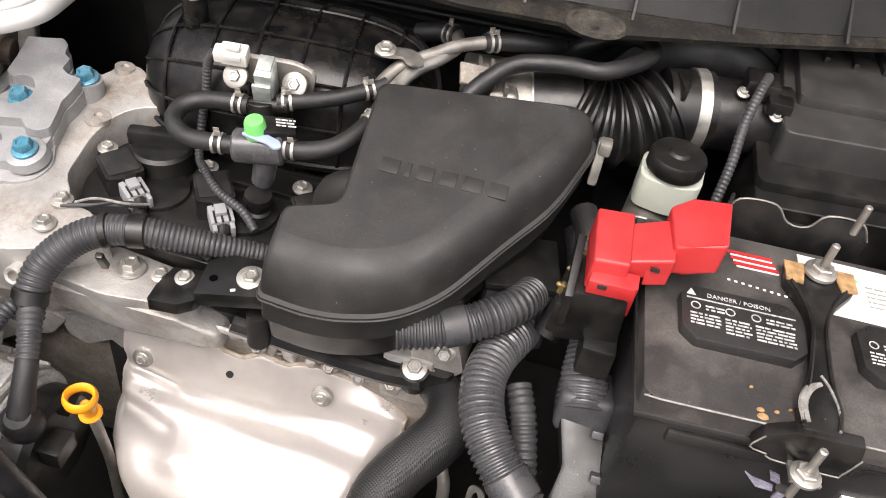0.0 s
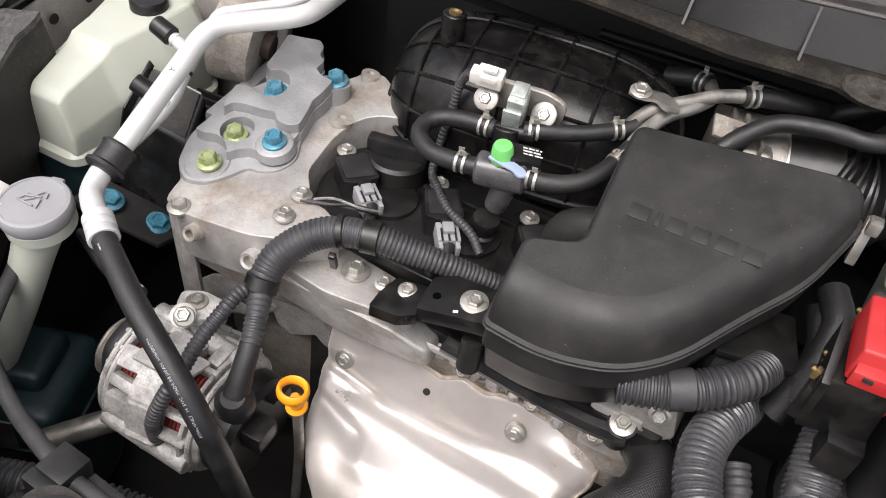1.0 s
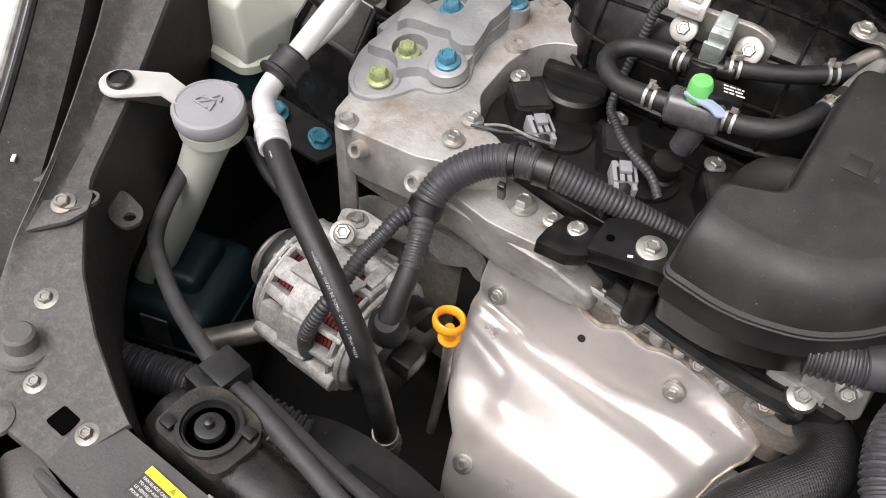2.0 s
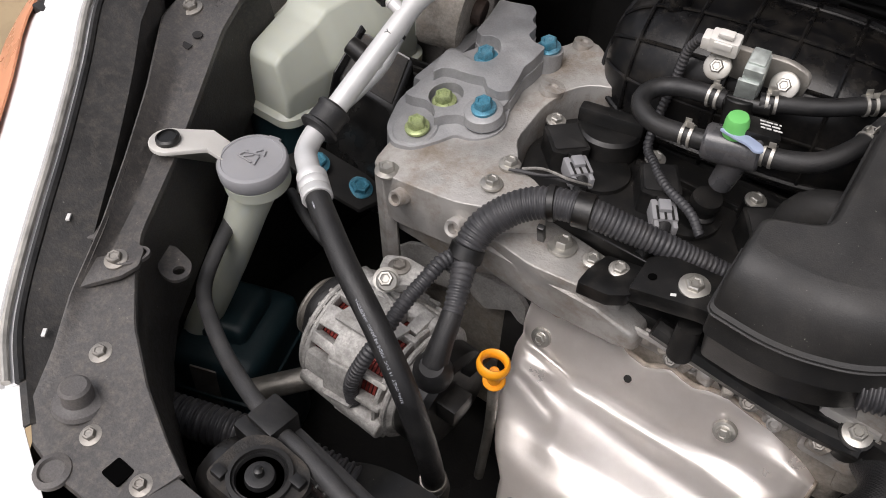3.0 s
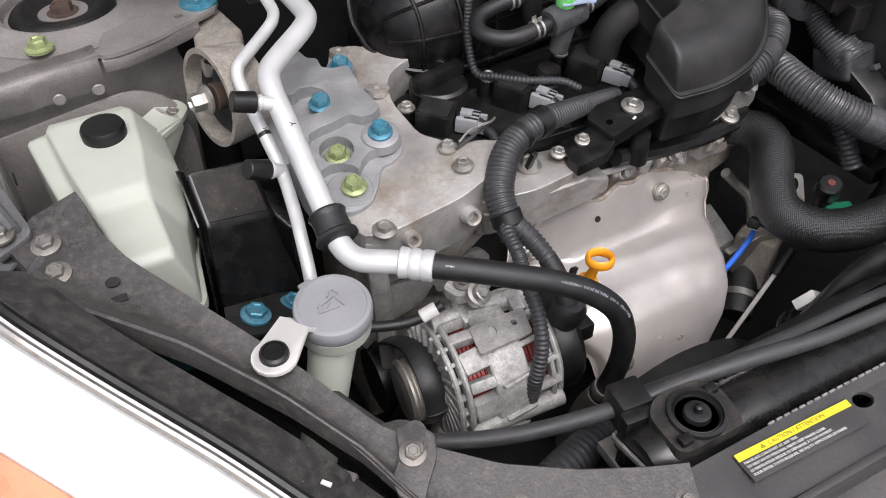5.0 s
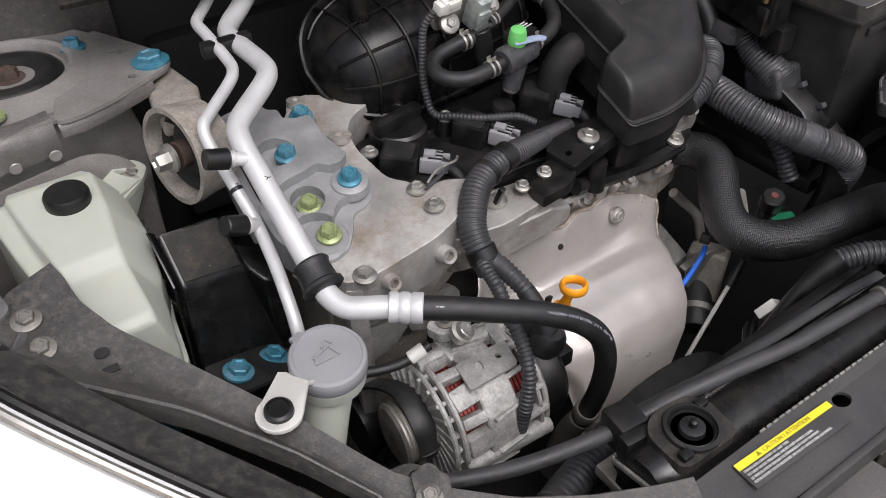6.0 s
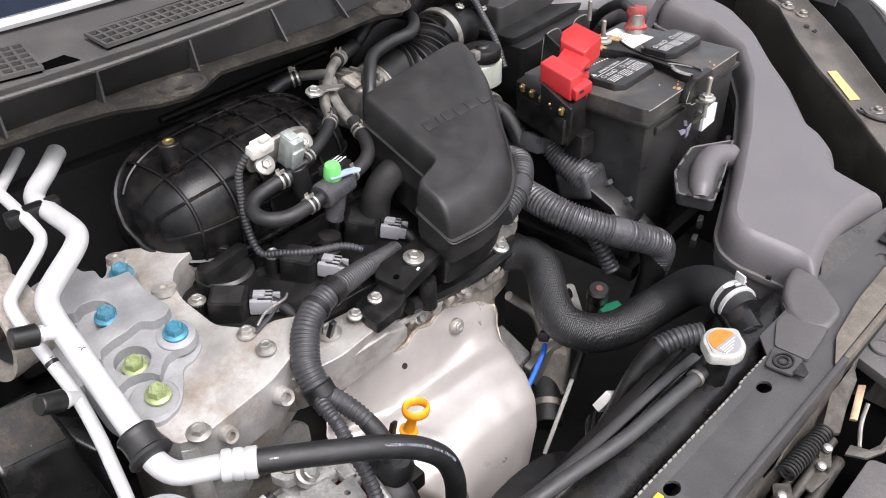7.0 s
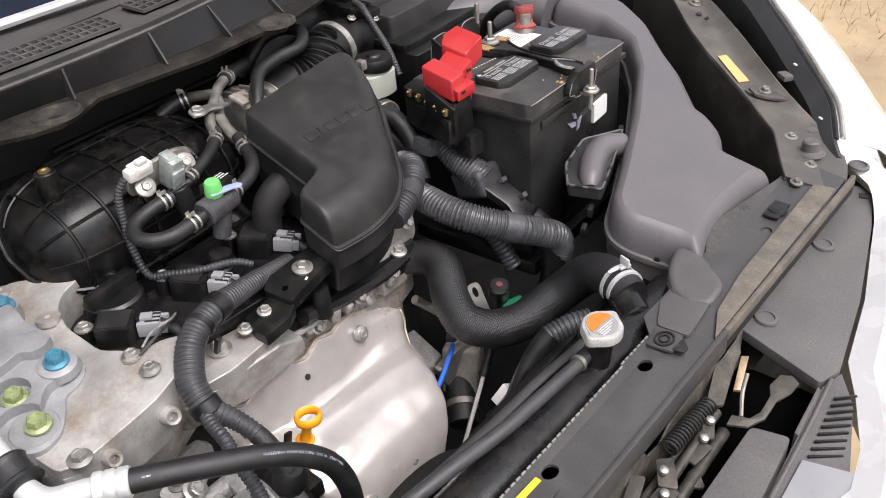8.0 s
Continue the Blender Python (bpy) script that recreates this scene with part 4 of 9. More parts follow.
ring = []
for k in range(40):
    a = 2 * math.pi * k / 40
    r = 0.0195 + 0.0042 * max(0.0, math.cos(2 * (a - 0.55))) ** 6
    ring.append((r * math.cos(a), r * math.sin(a)))
mc = facing((-0.07, 0.276, 0.930), (-0.06, -0.1, 1))
levels = [[tuple(mc @ Vector((x * s, y * s, h))) for x, y in ring] for s, h in ((0.9, 0), (1.0, 0.002), (1.0, 0.008), (0.93, 0.0105), (0.80, 0.011), (0.78, 0.0118))]
cap = part("filler_cap", nurbish(None, levels), M_CAPMETAL, rad, "pale metal cap with an orange and grey label")
half = [(0.0140 * math.cos(a), 0.0140 * math.sin(a)) for a in [math.pi * k / 14 for k in range(15)]]
for turn, mm, nm in ((25, M_ORANGEINK, "orange label"), (205, M_GREYCAP, "grey label")):
    part("label", slab([tuple(mc @ Matrix.Rotation(radians(turn), 4, "Z") @ Vector((x, y + 0.0003, 0.0124))) for x, y in half], 0.0006, 0), mm, cap, nm)
part("print", bars([(-0.011, -0.003 - 0.0022 * k, 0.022 - 0.004 * k) for k in range(4)], mc @ pose(0, 0, 0.0126, 0, 0, 25), 0.0014, 8), M_WHITEP, cap)

mount = thing("radiator_mount", (-0.325, 0.285, 0.88), "round black rubber radiator mount in a steel bracket", "radiator mount")
mp = (-0.323, 0.283, 0.893)
part("bracket", holed([(x, y, 0.900) for x, y in rounded([(-0.354, 0.261), (-0.296, 0.261), (-0.292, 0.295), (-0.302, 0.308), (-0.340, 0.310), (-0.354, 0.298)], 0.010)], [[(x, y, 0.900) for x, y, _ in ring_pts(mp[:2], 0.0185, 26)]], 0.012), M_GRIMY, mount)
part("collar", lathe([(0.0215, 0), (0.0215, 0.004), (0.0185, 0.0045), (0.0183, 0.0)], (mp[0], mp[1], 0.900), (0, 0, 1), 30), M_GRAIN, mount)
part("rubber_ring", lathe([(0.0184, 0), (0.0184, 0.0085), (0.0165, 0.0095), (0.0150, 0.006), (0.0105, 0.006), (0.0095, 0.011), (0.006, 0.012), (0.0015, 0.0115)], (mp[0], mp[1], 0.893), (0, 0, 1), 28), M_RUBBER, mount)
part("pin", lathe([(0.0032, 0), (0.0032, 0.006), (0.0015, 0.007)], (mp[0], mp[1], 0.904), (0, 0, 1), 14), M_BLACK, mount)
for dx, dy in ((-0.022, -0.014), (0.022, 0.012)):
    part("stud", box((mp[0] + dx, mp[1] + dy, 0.902), (0.010, 0.008, 0.006), 0.0015), M_BLACK, mount)

# plastic cover over the bumper, cut open round the hood latch
fc = thing("front_cover", (0.0, 0.12, 0.86), "dusty grey plastic cover over the bumper beam", "cover")
for sx, pts in ((1, [(0.078, 0.204), (0.36, 0.204), (0.416, 0.211), (0.424, 0.196), (0.408, 0.176), (0.337, 0.155), (0.199, 0.123), (0.083, 0.104), (0.054, 0.112)]),
                (-1, [(0.215, 0.204), (0.36, 0.204), (0.416, 0.211), (0.424, 0.196), (0.408, 0.176), (0.337, 0.155), (0.24, 0.132), (0.20, 0.14)])):
    part("panel", slab([(sx * x, y, 0.872 + 0.10 * (y - 0.2)) for x, y in rounded(pts, 0.005)], 0.012, 0.0025), M_COVER, fc)
part("front_panel", slab([(x, y, 0.864) for x, y in rounded([(-0.036, 0.141), (-0.028, 0.108), (-0.12, 0.101), (-0.21, 0.100), (-0.21, 0.141)], 0.006)], 0.03, 0.003), M_COVER, fc)
part("side_wall", slab([(0.052, 0.113, 0.861), (0.048, 0.109, 0.861), (-0.020, 0.104, 0.861), (-0.018, 0.109, 0.861)], 0.05, 0.0015), M_COVER, fc, "upright lip beside the latch opening")
part("dark_slot", box((0.402, 0.186, 0.8715), (0.012, 0.009, 0.002), 0.0005, (0, 0, 20)), M_DARK, fc)
for x, y in ((0.107, 0.187), (0.269, 0.187), (-0.33, 0.178)):
    part("push_clip", lathe([(0.0125, 0), (0.0118, 0.0022), (0.0085, 0.0028), (0.008, 0.001)], (x, y, 0.873 + 0.10 * (y - 0.2)), (0, -0.1, 1), 22), M_COVER, fc, "round plastic push clip")

latch = thing("hood_latch", (-0.06, 0.15, 0.8), "dirty steel hood latch with springs and a release lever", "hood latch")
sheet_top = [(0.070, 0.878), (0.050, 0.872), (0.044, 0.866), (0.012, 0.874), (0.003, 0.881), (-0.040, 0.876), (-0.085, 0.872), (-0.100, 0.862), (-0.122, 0.866), (-0.134, 0.884), (-0.172, 0.885), (-0.205, 0.872)]
part("back_sheet", slab([(x, 0.196 - 0.03 * (0.88 - z), z) for x, z in sheet_top + [(-0.205, 0.80), (0.070, 0.80)]], (0, 0.002, 0), 0.0006), M_LATCHTAN, latch, "tan-grey stamped sheet with a cut edge")
part("channel", slab([(0.058, 0.196, 0.878), (0.044, 0.186, 0.872), (0.010, 0.180, 0.866), (-0.022, 0.172, 0.862), (-0.036, 0.184, 0.862), (0.006, 0.196, 0.872)], 0.004, 0.001), M_LATCHTAN, latch, "bent steel arm")
part("rusty_link", slab([(0.034, 0.182, 0.876), (0.038, 0.176, 0.876), (0.000, 0.166, 0.866), (-0.004, 0.172, 0.866)], 0.003, 0.0008), M_RUSTY, latch)
coil = []
for k in range(170):
    f = k / 169
    a = f * 2 * math.pi * 17
    coil.append((-0.104 + 0.072 * f, 0.186 - 0.004 * f + 0.0075 * math.cos(a), 0.866 + 0.0075 * math.sin(a)))
part("spring", tube(coil, 0.0013, 6, 0.004), M_DARK, latch, "dark coil spring")
part("lever", slab([(-0.040, 0.158, 0.872), (-0.034, 0.144, 0.871), (-0.022, 0.139, 0.872), (-0.002, 0.139, 0.876), (0.008, 0.144, 0.879), (0.024, 0.141, 0.881), (0.029, 0.132, 0.881), (0.024, 0.123, 0.880), (0.010, 0.125, 0.878), (-0.004, 0.132, 0.875), (-0.026, 0.133, 0.870), (-0.042, 0.142, 0.868), (-0.050, 0.158, 0.868)], 0.003, 0.001), M_LATCH, latch, "bare steel release lever with a paddle end")
part("lever_stem", tube([(-0.032, 0.152, 0.866), (-0.014, 0.160, 0.876), (0.000, 0.163, 0.889)], 0.002, 8), M_DULL, latch)
for p, q, r in (((-0.15, 0.172, 0.852), (-0.03, 0.174, 0.858), 0.0045), ((-0.17, 0.160, 0.842), (-0.04, 0.162, 0.848), 0.006), ((-0.19, 0.185, 0.84), (-0.06, 0.184, 0.848), 0.004)):
    part("rod", rod(p, q, r, seg=12), M_LATCH, latch)
for x, y, z, w, h, turn in ((-0.058, 0.170, 0.862, 0.020, 0.012, 20), (-0.085, 0.166, 0.858, 0.026, 0.014, -15), (-0.125, 0.176, 0.862, 0.030, 0.018, 30), (-0.150, 0.168, 0.856, 0.034, 0.020, -10), (-0.165, 0.186, 0.866, 0.040, 0.014, 12), (-0.105, 0.158, 0.848, 0.018, 0.012, 40)):
    part("latch_plate", slab([(x + math.cos(radians(turn)) * a - math.sin(radians(turn)) * b, y + math.sin(radians(turn)) * a + math.cos(radians(turn)) * b, z + 0.15 * a) for a, b in rounded([(-w / 2, -h / 2), (w / 2, -h / 3), (w / 2.4, h / 2), (-w / 2.2, h / 2.4)], 0.003)], 0.003, 0.0008), (M_LATCH, M_LATCHTAN)[turn > 15], latch)
for p in ((-0.052, 0.172, 0.865), (-0.072, 0.168, 0.862), (-0.128, 0.178, 0.865), (-0.145, 0.168, 0.859)):
    part("rivet", lathe([(0.0045, 0), (0.0042, 0.003), (0.0022, 0.0045)], p, (0, -0.2, 1), 14), M_STEEL, latch)
# solid black block added in place of the shade below the latch
part("dark_well", box((-0.06, 0.150, 0.80), (0.27, 0.10, 0.06), 0.004), M_DEEPSHADE, latch, "black block painted as the shade under the latch")

bump = thing("bumper", (0, 0.02, 0.5), "white painted front bumper skin with dark grille slats", "bumper")
bl = [(-0.41, 0.172), (-0.30, 0.138), (-0.15, 0.075), (-0.05, 0.050), (0.0, 0.058), (0.055, 0.080), (0.10, 0.102), (0.20, 0.119), (0.41, 0.172)]
sk = bmesh.new()
rows = []
for out_d, z in ((0.0, 0.835), (-0.022, 0.838), (-0.06, 0.815), (-0.085, 0.72), (-0.09, 0.5), (-0.07, 0.3)):
    rows.append([sk.verts.new((x, y + out_d, z + 0.022 + 0.04 * abs(x))) for x, y in bl])
for a, b in zip(rows, rows[1:]):
    for i in range(8):
        sk.faces.new((a[i], a[i + 1], b[i + 1], b[i]))
bmesh.ops.solidify(sk, geom=list(sk.faces), thickness=0.003)
part("skin", sk, M_PAINT, bump)
part("grille_frame", slab([(0.083, 0.102, 0.861), (0.054, 0.110, 0.861), (-0.028, 0.105, 0.860), (-0.12, 0.099, 0.859), (-0.20, 0.098, 0.859), (-0.20, 0.05, 0.853), (-0.05, 0.050, 0.853), (0.05, 0.080, 0.857)], 0.008, 0.002), M_COVER, bump, "grey grille frame")
part("frame_line", tube([(0.066, 0.106, 0.862), (-0.028, 0.100, 0.861), (-0.20, 0.093, 0.860)], 0.0022, 8), M_COVER, bump)
for i in range(9):
    part("grille_slat", box((0.050 - 0.0095 * i, 0.088 - 0.0012 * i, 0.8612 - 0.0005 * i), (0.0022, 0.024 + 0.001 * i, 0.003), 0.0006, (8, 0, 52 - i)), M_BLACK, bump)
part("grille_corner", slab([(-0.045, 0.092, 0.862), (-0.030, 0.052, 0.858), (-0.12, 0.040, 0.856), (-0.12, 0.09, 0.860)], 0.004, 0.001), M_GREYCAP, bump, "pale grille corner")

# ---- the raised hood over the bay ----
hood = thing("raised_hood", (0, 1.02, 1.2), "raised hood with a dark underside over the engine bay", "hood")
part("panel", slab([(-0.72, 1.12, 1.19), (0.72, 1.27, 1.19), (0.66, 0.62, 1.98), (-0.66, 0.62, 1.98)], (0, 0.02, 0.012), 0.004), M_GREYCAP, hood)


# ---- engine block, valve cover and timing cover ----
def topz(x, y):
    """The timing cover's sloping top."""
    return 0.93425 + (0.1308 * (x + 0.3875) + 0.1447 * (y - 0.61625)) / 0.9808


def brz(x, y):
    """The mount bracket's sloping top."""
    return 0.954 + 0.06 * (x + 0.43) + 0.20 * (y - 0.65)


eng = thing("engine", (-0.17, 0.62, 0.5), "grimy engine with black valve cover and cast aluminium timing cover", "engine")
part("block", box((-0.16, 0.675, 0.67), (0.36, 0.15, 0.36), 0.012), M_DARK, eng)
vc = [(-0.345, 0.600), (-0.02, 0.590), (0.0, 0.62), (0.0, 0.735), (-0.03, 0.752), (-0.30, 0.760), (-0.362, 0.735), (-0.368, 0.66)]
part("valve_cover", slab([(x, y, 0.918) for x, y in rounded(vc, 0.012)], 0.06, 0.006, 3), M_BLACK, eng, "black plastic valve cover")
part("valve_cover_rim", slab([(x, y, 0.882) for x, y in rounded([(-0.345, 0.583), (0.005, 0.574), (0.01, 0.74), (-0.32, 0.768), (-0.37, 0.74)], 0.012)], 0.02, 0.004), M_BLACK, eng)
for cx in (-0.30, -0.215, -0.122, -0.04):
    part("plug_well", lathe([(0.030, 0), (0.029, 0.010), (0.022, 0.012)], (cx, 0.665, 0.912), (0, 0, 1), 26), M_BLACK, eng)
for x0, x1, y in ((-0.34, -0.02, 0.735), (-0.34, -0.02, 0.612), (-0.28, -0.05, 0.70)):
    part("cover_rib", box(((x0 + x1) / 2, y, 0.918), (x1 - x0, 0.005, 0.010), 0.002), M_BLACK, eng)
# timing cover
tc = [(-0.462, 0.552), (-0.435, 0.545), (-0.368, 0.547), (-0.332, 0.557), (-0.300, 0.583), (-0.325, 0.600), (-0.345, 0.603), (-0.355, 0.620), (-0.367, 0.634), (-0.371, 0.684), (-0.364, 0.713), (-0.350, 0.727),
      (-0.302, 0.738), (-0.318, 0.750), (-0.356, 0.768), (-0.374, 0.784), (-0.395, 0.787), (-0.405, 0.765), (-0.455, 0.76), (-0.470, 0.66), (-0.468, 0.59)]
part("timing_cover", slab([(x, y, topz(x, y)) for x, y in rounded(tc, 0.008, 2)], (0.004, 0.004, -0.055), 0.004, 3), M_CAST, eng, "cast aluminium timing cover, stained brown")
part("cover_skirt", slab([(x, y, 0.888) for x, y in rounded([(-0.452, 0.556), (-0.36, 0.553), (-0.30, 0.585), (-0.31, 0.70), (-0.45, 0.74)], 0.01)], (0.0, 0.012, -0.055), 0.006), M_CAST, eng)
part("lower_block", slab([(x, y, 0.840) for x, y in rounded([(-0.452, 0.612), (-0.30, 0.612), (-0.20, 0.616), (-0.20, 0.70), (-0.45, 0.74)], 0.01)], (0.0, 0.01, -0.28), 0.006), M_OXID, eng, "dirty casting below the timing cover")
part("cover_edge_rib", slab([(-0.462, 0.553, 0.905), (-0.448, 0.548, 0.905), (-0.440, 0.556, 0.905), (-0.456, 0.575, 0.905)], (0.01, 0.01, -0.26), 0.004), M_CAST, eng)
fl = [(-0.345, 0.552), (-0.29, 0.545), (-0.235, 0.552), (-0.215, 0.560), (-0.218, 0.585), (-0.24, 0.592), (-0.30, 0.60), (-0.35, 0.60)]
part("head_flange", slab([(x, y, 0.906) for x, y in rounded(fl, 0.006, 2)], (0, 0.01, -0.05), 0.004, 3), M_CAST, eng)
part("head_face", slab([(-0.345, 0.550, 0.893), (-0.23, 0.548, 0.893), (-0.195, 0.556, 0.876), (-0.192, 0.560, 0.856), (-0.215, 0.558, 0.850), (-0.28, 0.556, 0.848), (-0.34, 0.552, 0.862)], (0, 0.03, 0), 0.006, 3), M_CAST, eng, "grey cast face of the cylinder head")
part("cylinder_head", slab([(x, y, 0.870) for x, y in rounded([(-0.22, 0.594), (-0.015, 0.592), (0.0, 0.61), (-0.2, 0.625)], 0.006)], 0.10, 0.004), M_OXID, eng)
rnd = random.Random(11)
for i in range(9):
    x = -0.192 + 0.0185 * i
    w, h = rnd.uniform(0.008, 0.016), rnd.uniform(0.014, 0.024)
    part("casting_boss", box((x, 0.580 + rnd.uniform(-0.004, 0.003), 0.860 - 0.002 * (i % 3)), (w, 0.016, h), 0.004, (rnd.uniform(15, 35), rnd.uniform(-12, 12), rnd.uniform(-15, 15)), 3), M_OXID if i % 3 else M_CAST, eng)
for x in (-0.165, -0.10, -0.045):
    part("manifold_nut", hexbolt((x, 0.572, 0.860), (0, -0.8, 0.6), 0.0055, 0.008, 1.4), M_DULL, eng)
part("manifold_rib", tube([(-0.205, 0.566, 0.876), (-0.15, 0.572, 0.868), (-0.09, 0.574, 0.866), (-0.03, 0.574, 0.868)], 0.0035, 8), M_CAST, eng)
for x, y, z, w in ((-0.077, 0.590, 0.836, 0.011), (-0.150, 0.592, 0.846, 0.010), (-0.048, 0.594, 0.834, 0.010)):
    part("cast_lug", merged(box((x, y + 0.004, z), (w * 2, 0.016, 0.022), 0.005, (25, 0, 8), 3), lathe([(0.0062, -0.002), (0.006, 0.004), (0.0042, 0.0048), (0.003, 0.002)], (x, y - 0.006, z + 0.002), (0, -0.9, 0.4), 18)), M_CAST, eng)
part("cast_ledge", slab([(-0.205, 0.588, 0.862), (-0.16, 0.594, 0.858), (-0.12, 0.590, 0.854), (-0.06, 0.596, 0.852), (0.0, 0.594, 0.850), (0.0, 0.61, 0.852), (-0.205, 0.61, 0.864)], 0.03, 0.004, 3), M_CAST, eng)
part("front_cam_cap", slab([(x, 0.580 + 0.15 * (0.9 - z), z) for x, z in rounded([(-0.038, 0.912), (-0.026, 0.932), (0.002, 0.934), (0.012, 0.886), (-0.006, 0.860), (-0.026, 0.852)], 0.005)], (0.002, 0.035, 0.004), 0.005, 3), M_CAST, eng, "cast metal end of the head")
part("end_casting", slab([(-0.030, 0.586, 0.872), (0.008, 0.588, 0.880), (0.010, 0.592, 0.80), (-0.02, 0.590, 0.79)], (0, 0.03, 0), 0.005), M_OXID, eng)
for p, n, r, m in (((-0.353, 0.604, 0.938), (0, 0, 1), 0.0062, M_STEEL), ((-0.352, 0.576, 0.936), (0, 0, 1), 0.0062, M_STEEL), ((-0.443, 0.550, 0.917), (0, -0.1, 1), 0.0070, M_STEEL),
                   ((-0.280, 0.578, 0.908), (0, 0, 1), 0.008, M_STEEL), ((-0.006, 0.577, 0.912), (0, -0.9, 0.4), 0.0060, M_STEEL), ((-0.014, 0.582, 0.876), (0, -0.9, 0.4), 0.0055, M_DULL), ((-0.012, 0.585, 0.845), (0, -0.8, 0.6), 0.005, M_DULL)):
    part("bolt", hexbolt(p, n, r, r * 1.1), m, eng)
for p, r in (((-0.362, 0.548, 0.903), 0.0085), ((-0.422, 0.546, 0.903), 0.0075)):
    part("boss", lathe([(r * 1.15, -0.012), (r, 0.010), (r * 0.86, 0.012), (r * 0.55, 0.011), (r * 0.5, 0.003)], p, (0, -1, 0.35), 20), M_CAST, eng)
part("pad", lathe([(0.012, -0.003), (0.012, 0.003), (0.004, 0.0032), (0.003, 0.001)], (-0.377, 0.706, topz(-0.377, 0.706) + 0.001), (0.1, 0.1, 1), 22), M_CAST, eng)
part("pad", lathe([(0.010, -0.003), (0.0095, 0.003), (0.004, 0.0032), (0.003, 0.001)], (-0.388, 0.777, topz(-0.388, 0.777) + 0.001), (0.1, 0.1, 1), 22), M_CAST, eng)

# oil filler cap
oc = thing("oil_cap", (-0.312, 0.702, 0.92), "black ribbed plastic oil filler cap on the valve cover", "oil cap")
part("cap_body", lathe([(0.029, 0), (0.030, 0.008), (0.030, 0.022), (0.027, 0.025)], (-0.312, 0.702, 0.918), (0, 0, 1), 40), M_BLACK, oc)
part("grip", box((-0.312, 0.702, 0.949), (0.060, 0.014, 0.016), 0.004, (0, 0, 12)), M_BLACK, oc)


# ---- ignition coils ----
def ignition_coil(bolt_at, plug_at):
    b, k = Vector(bolt_at), Vector(plug_at)
    d = (k - b).normalized()
    side = Vector((-d.y, d.x, 0)).normalized()
    up = d.cross(side) * (1 if d.cross(side).z > 0 else -1)
    m = Matrix((( -side.x, d.x, up.x, b.x), (-side.y, d.y, up.y, b.y), (-side.z, d.z, up.z, b.z), (0, 0, 0, 1)))
    coil = thing("ignition_coil", tuple(b + d * 0.03 - Vector((0, 0, 0.02))), "black ignition coil with a grey plug on the valve cover", "ignition coil", "ignition coils")
    body = slab([(x, y, 0.008) for x, y in rounded([(-0.016, 0.012), (0.016, 0.012), (0.018, 0.046), (0.008, 0.050), (-0.016, 0.048)], 0.003)], 0.03, 0.002)
    bmesh.ops.transform(body, verts=body.verts, matrix=m)
    part("body", body, M_BLACK, coil)
    lid = slab([(x, y, 0.0095) for x, y in rounded([(-0.0135, 0.0145), (0.0135, 0.0145), (0.015, 0.044), (-0.0135, 0.0455)], 0.003)], 0.003, 0.0006)
    bmesh.ops.transform(lid, verts=lid.verts, matrix=m)
    part("lid", lid, M_GRAIN, coil)
    ear = lathe([(0.009, -0.02), (0.009, 0.001)], (0, 0, 0), (0, 0, 1), 18)
    bmesh.ops.transform(ear, verts=ear.verts, matrix=m)
    part("ear", ear, M_BLACK, coil)
    part("bolt", hexbolt(m @ Vector((0, 0, 0.001)), up, 0.0058, 0.006), M_STEEL, coil)
    pl = merged(box((0, 0.062, -0.002), (0.021, 0.022, 0.016), 0.002, m=m), box((0.0, 0.060, 0.0075), (0.010, 0.012, 0.005), 0.001, m=m), box((-0.0075, 0.074, -0.002), (0.004, 0.012, 0.012), 0.001, m=m), box((0.0075, 0.074, -0.002), (0.004, 0.012, 0.012), 0.001, m=m))
    plug = part("plug", pl, M_GREYCAP, coil, "grey plastic connector")
    for dx in (-0.006, 0.0, 0.006):
        part("groove", box((dx, 0.066, 0.0063), (0.0018, 0.014, 0.0012), 0.0002, m=m), M_BLACK, plug)
    part("latch", box((0.0, 0.0525, 0.0085), (0.012, 0.004, 0.004), 0.0008, m=m), M_BLACK, plug)
    part("boot", tube([m @ Vector((0, 0.071, -0.002)), m @ Vector((0.006, 0.086, -0.006)), m @ Vector((0.02, 0.098, -0.012))], [0.0065, 0.006, 0.005], 10), M_RUBBER, coil)


ignition_coil((-0.357, 0.684, 0.935), (-0.306, 0.641, 0.930))
ignition_coil((-0.261, 0.690, 0.938), (-0.224, 0.636, 0.932))
ignition_coil((-0.172, 0.693, 0.940), (-0.130, 0.641, 0.931))
ignition_coil((-0.080, 0.692, 0.938), (-0.040, 0.640, 0.930))

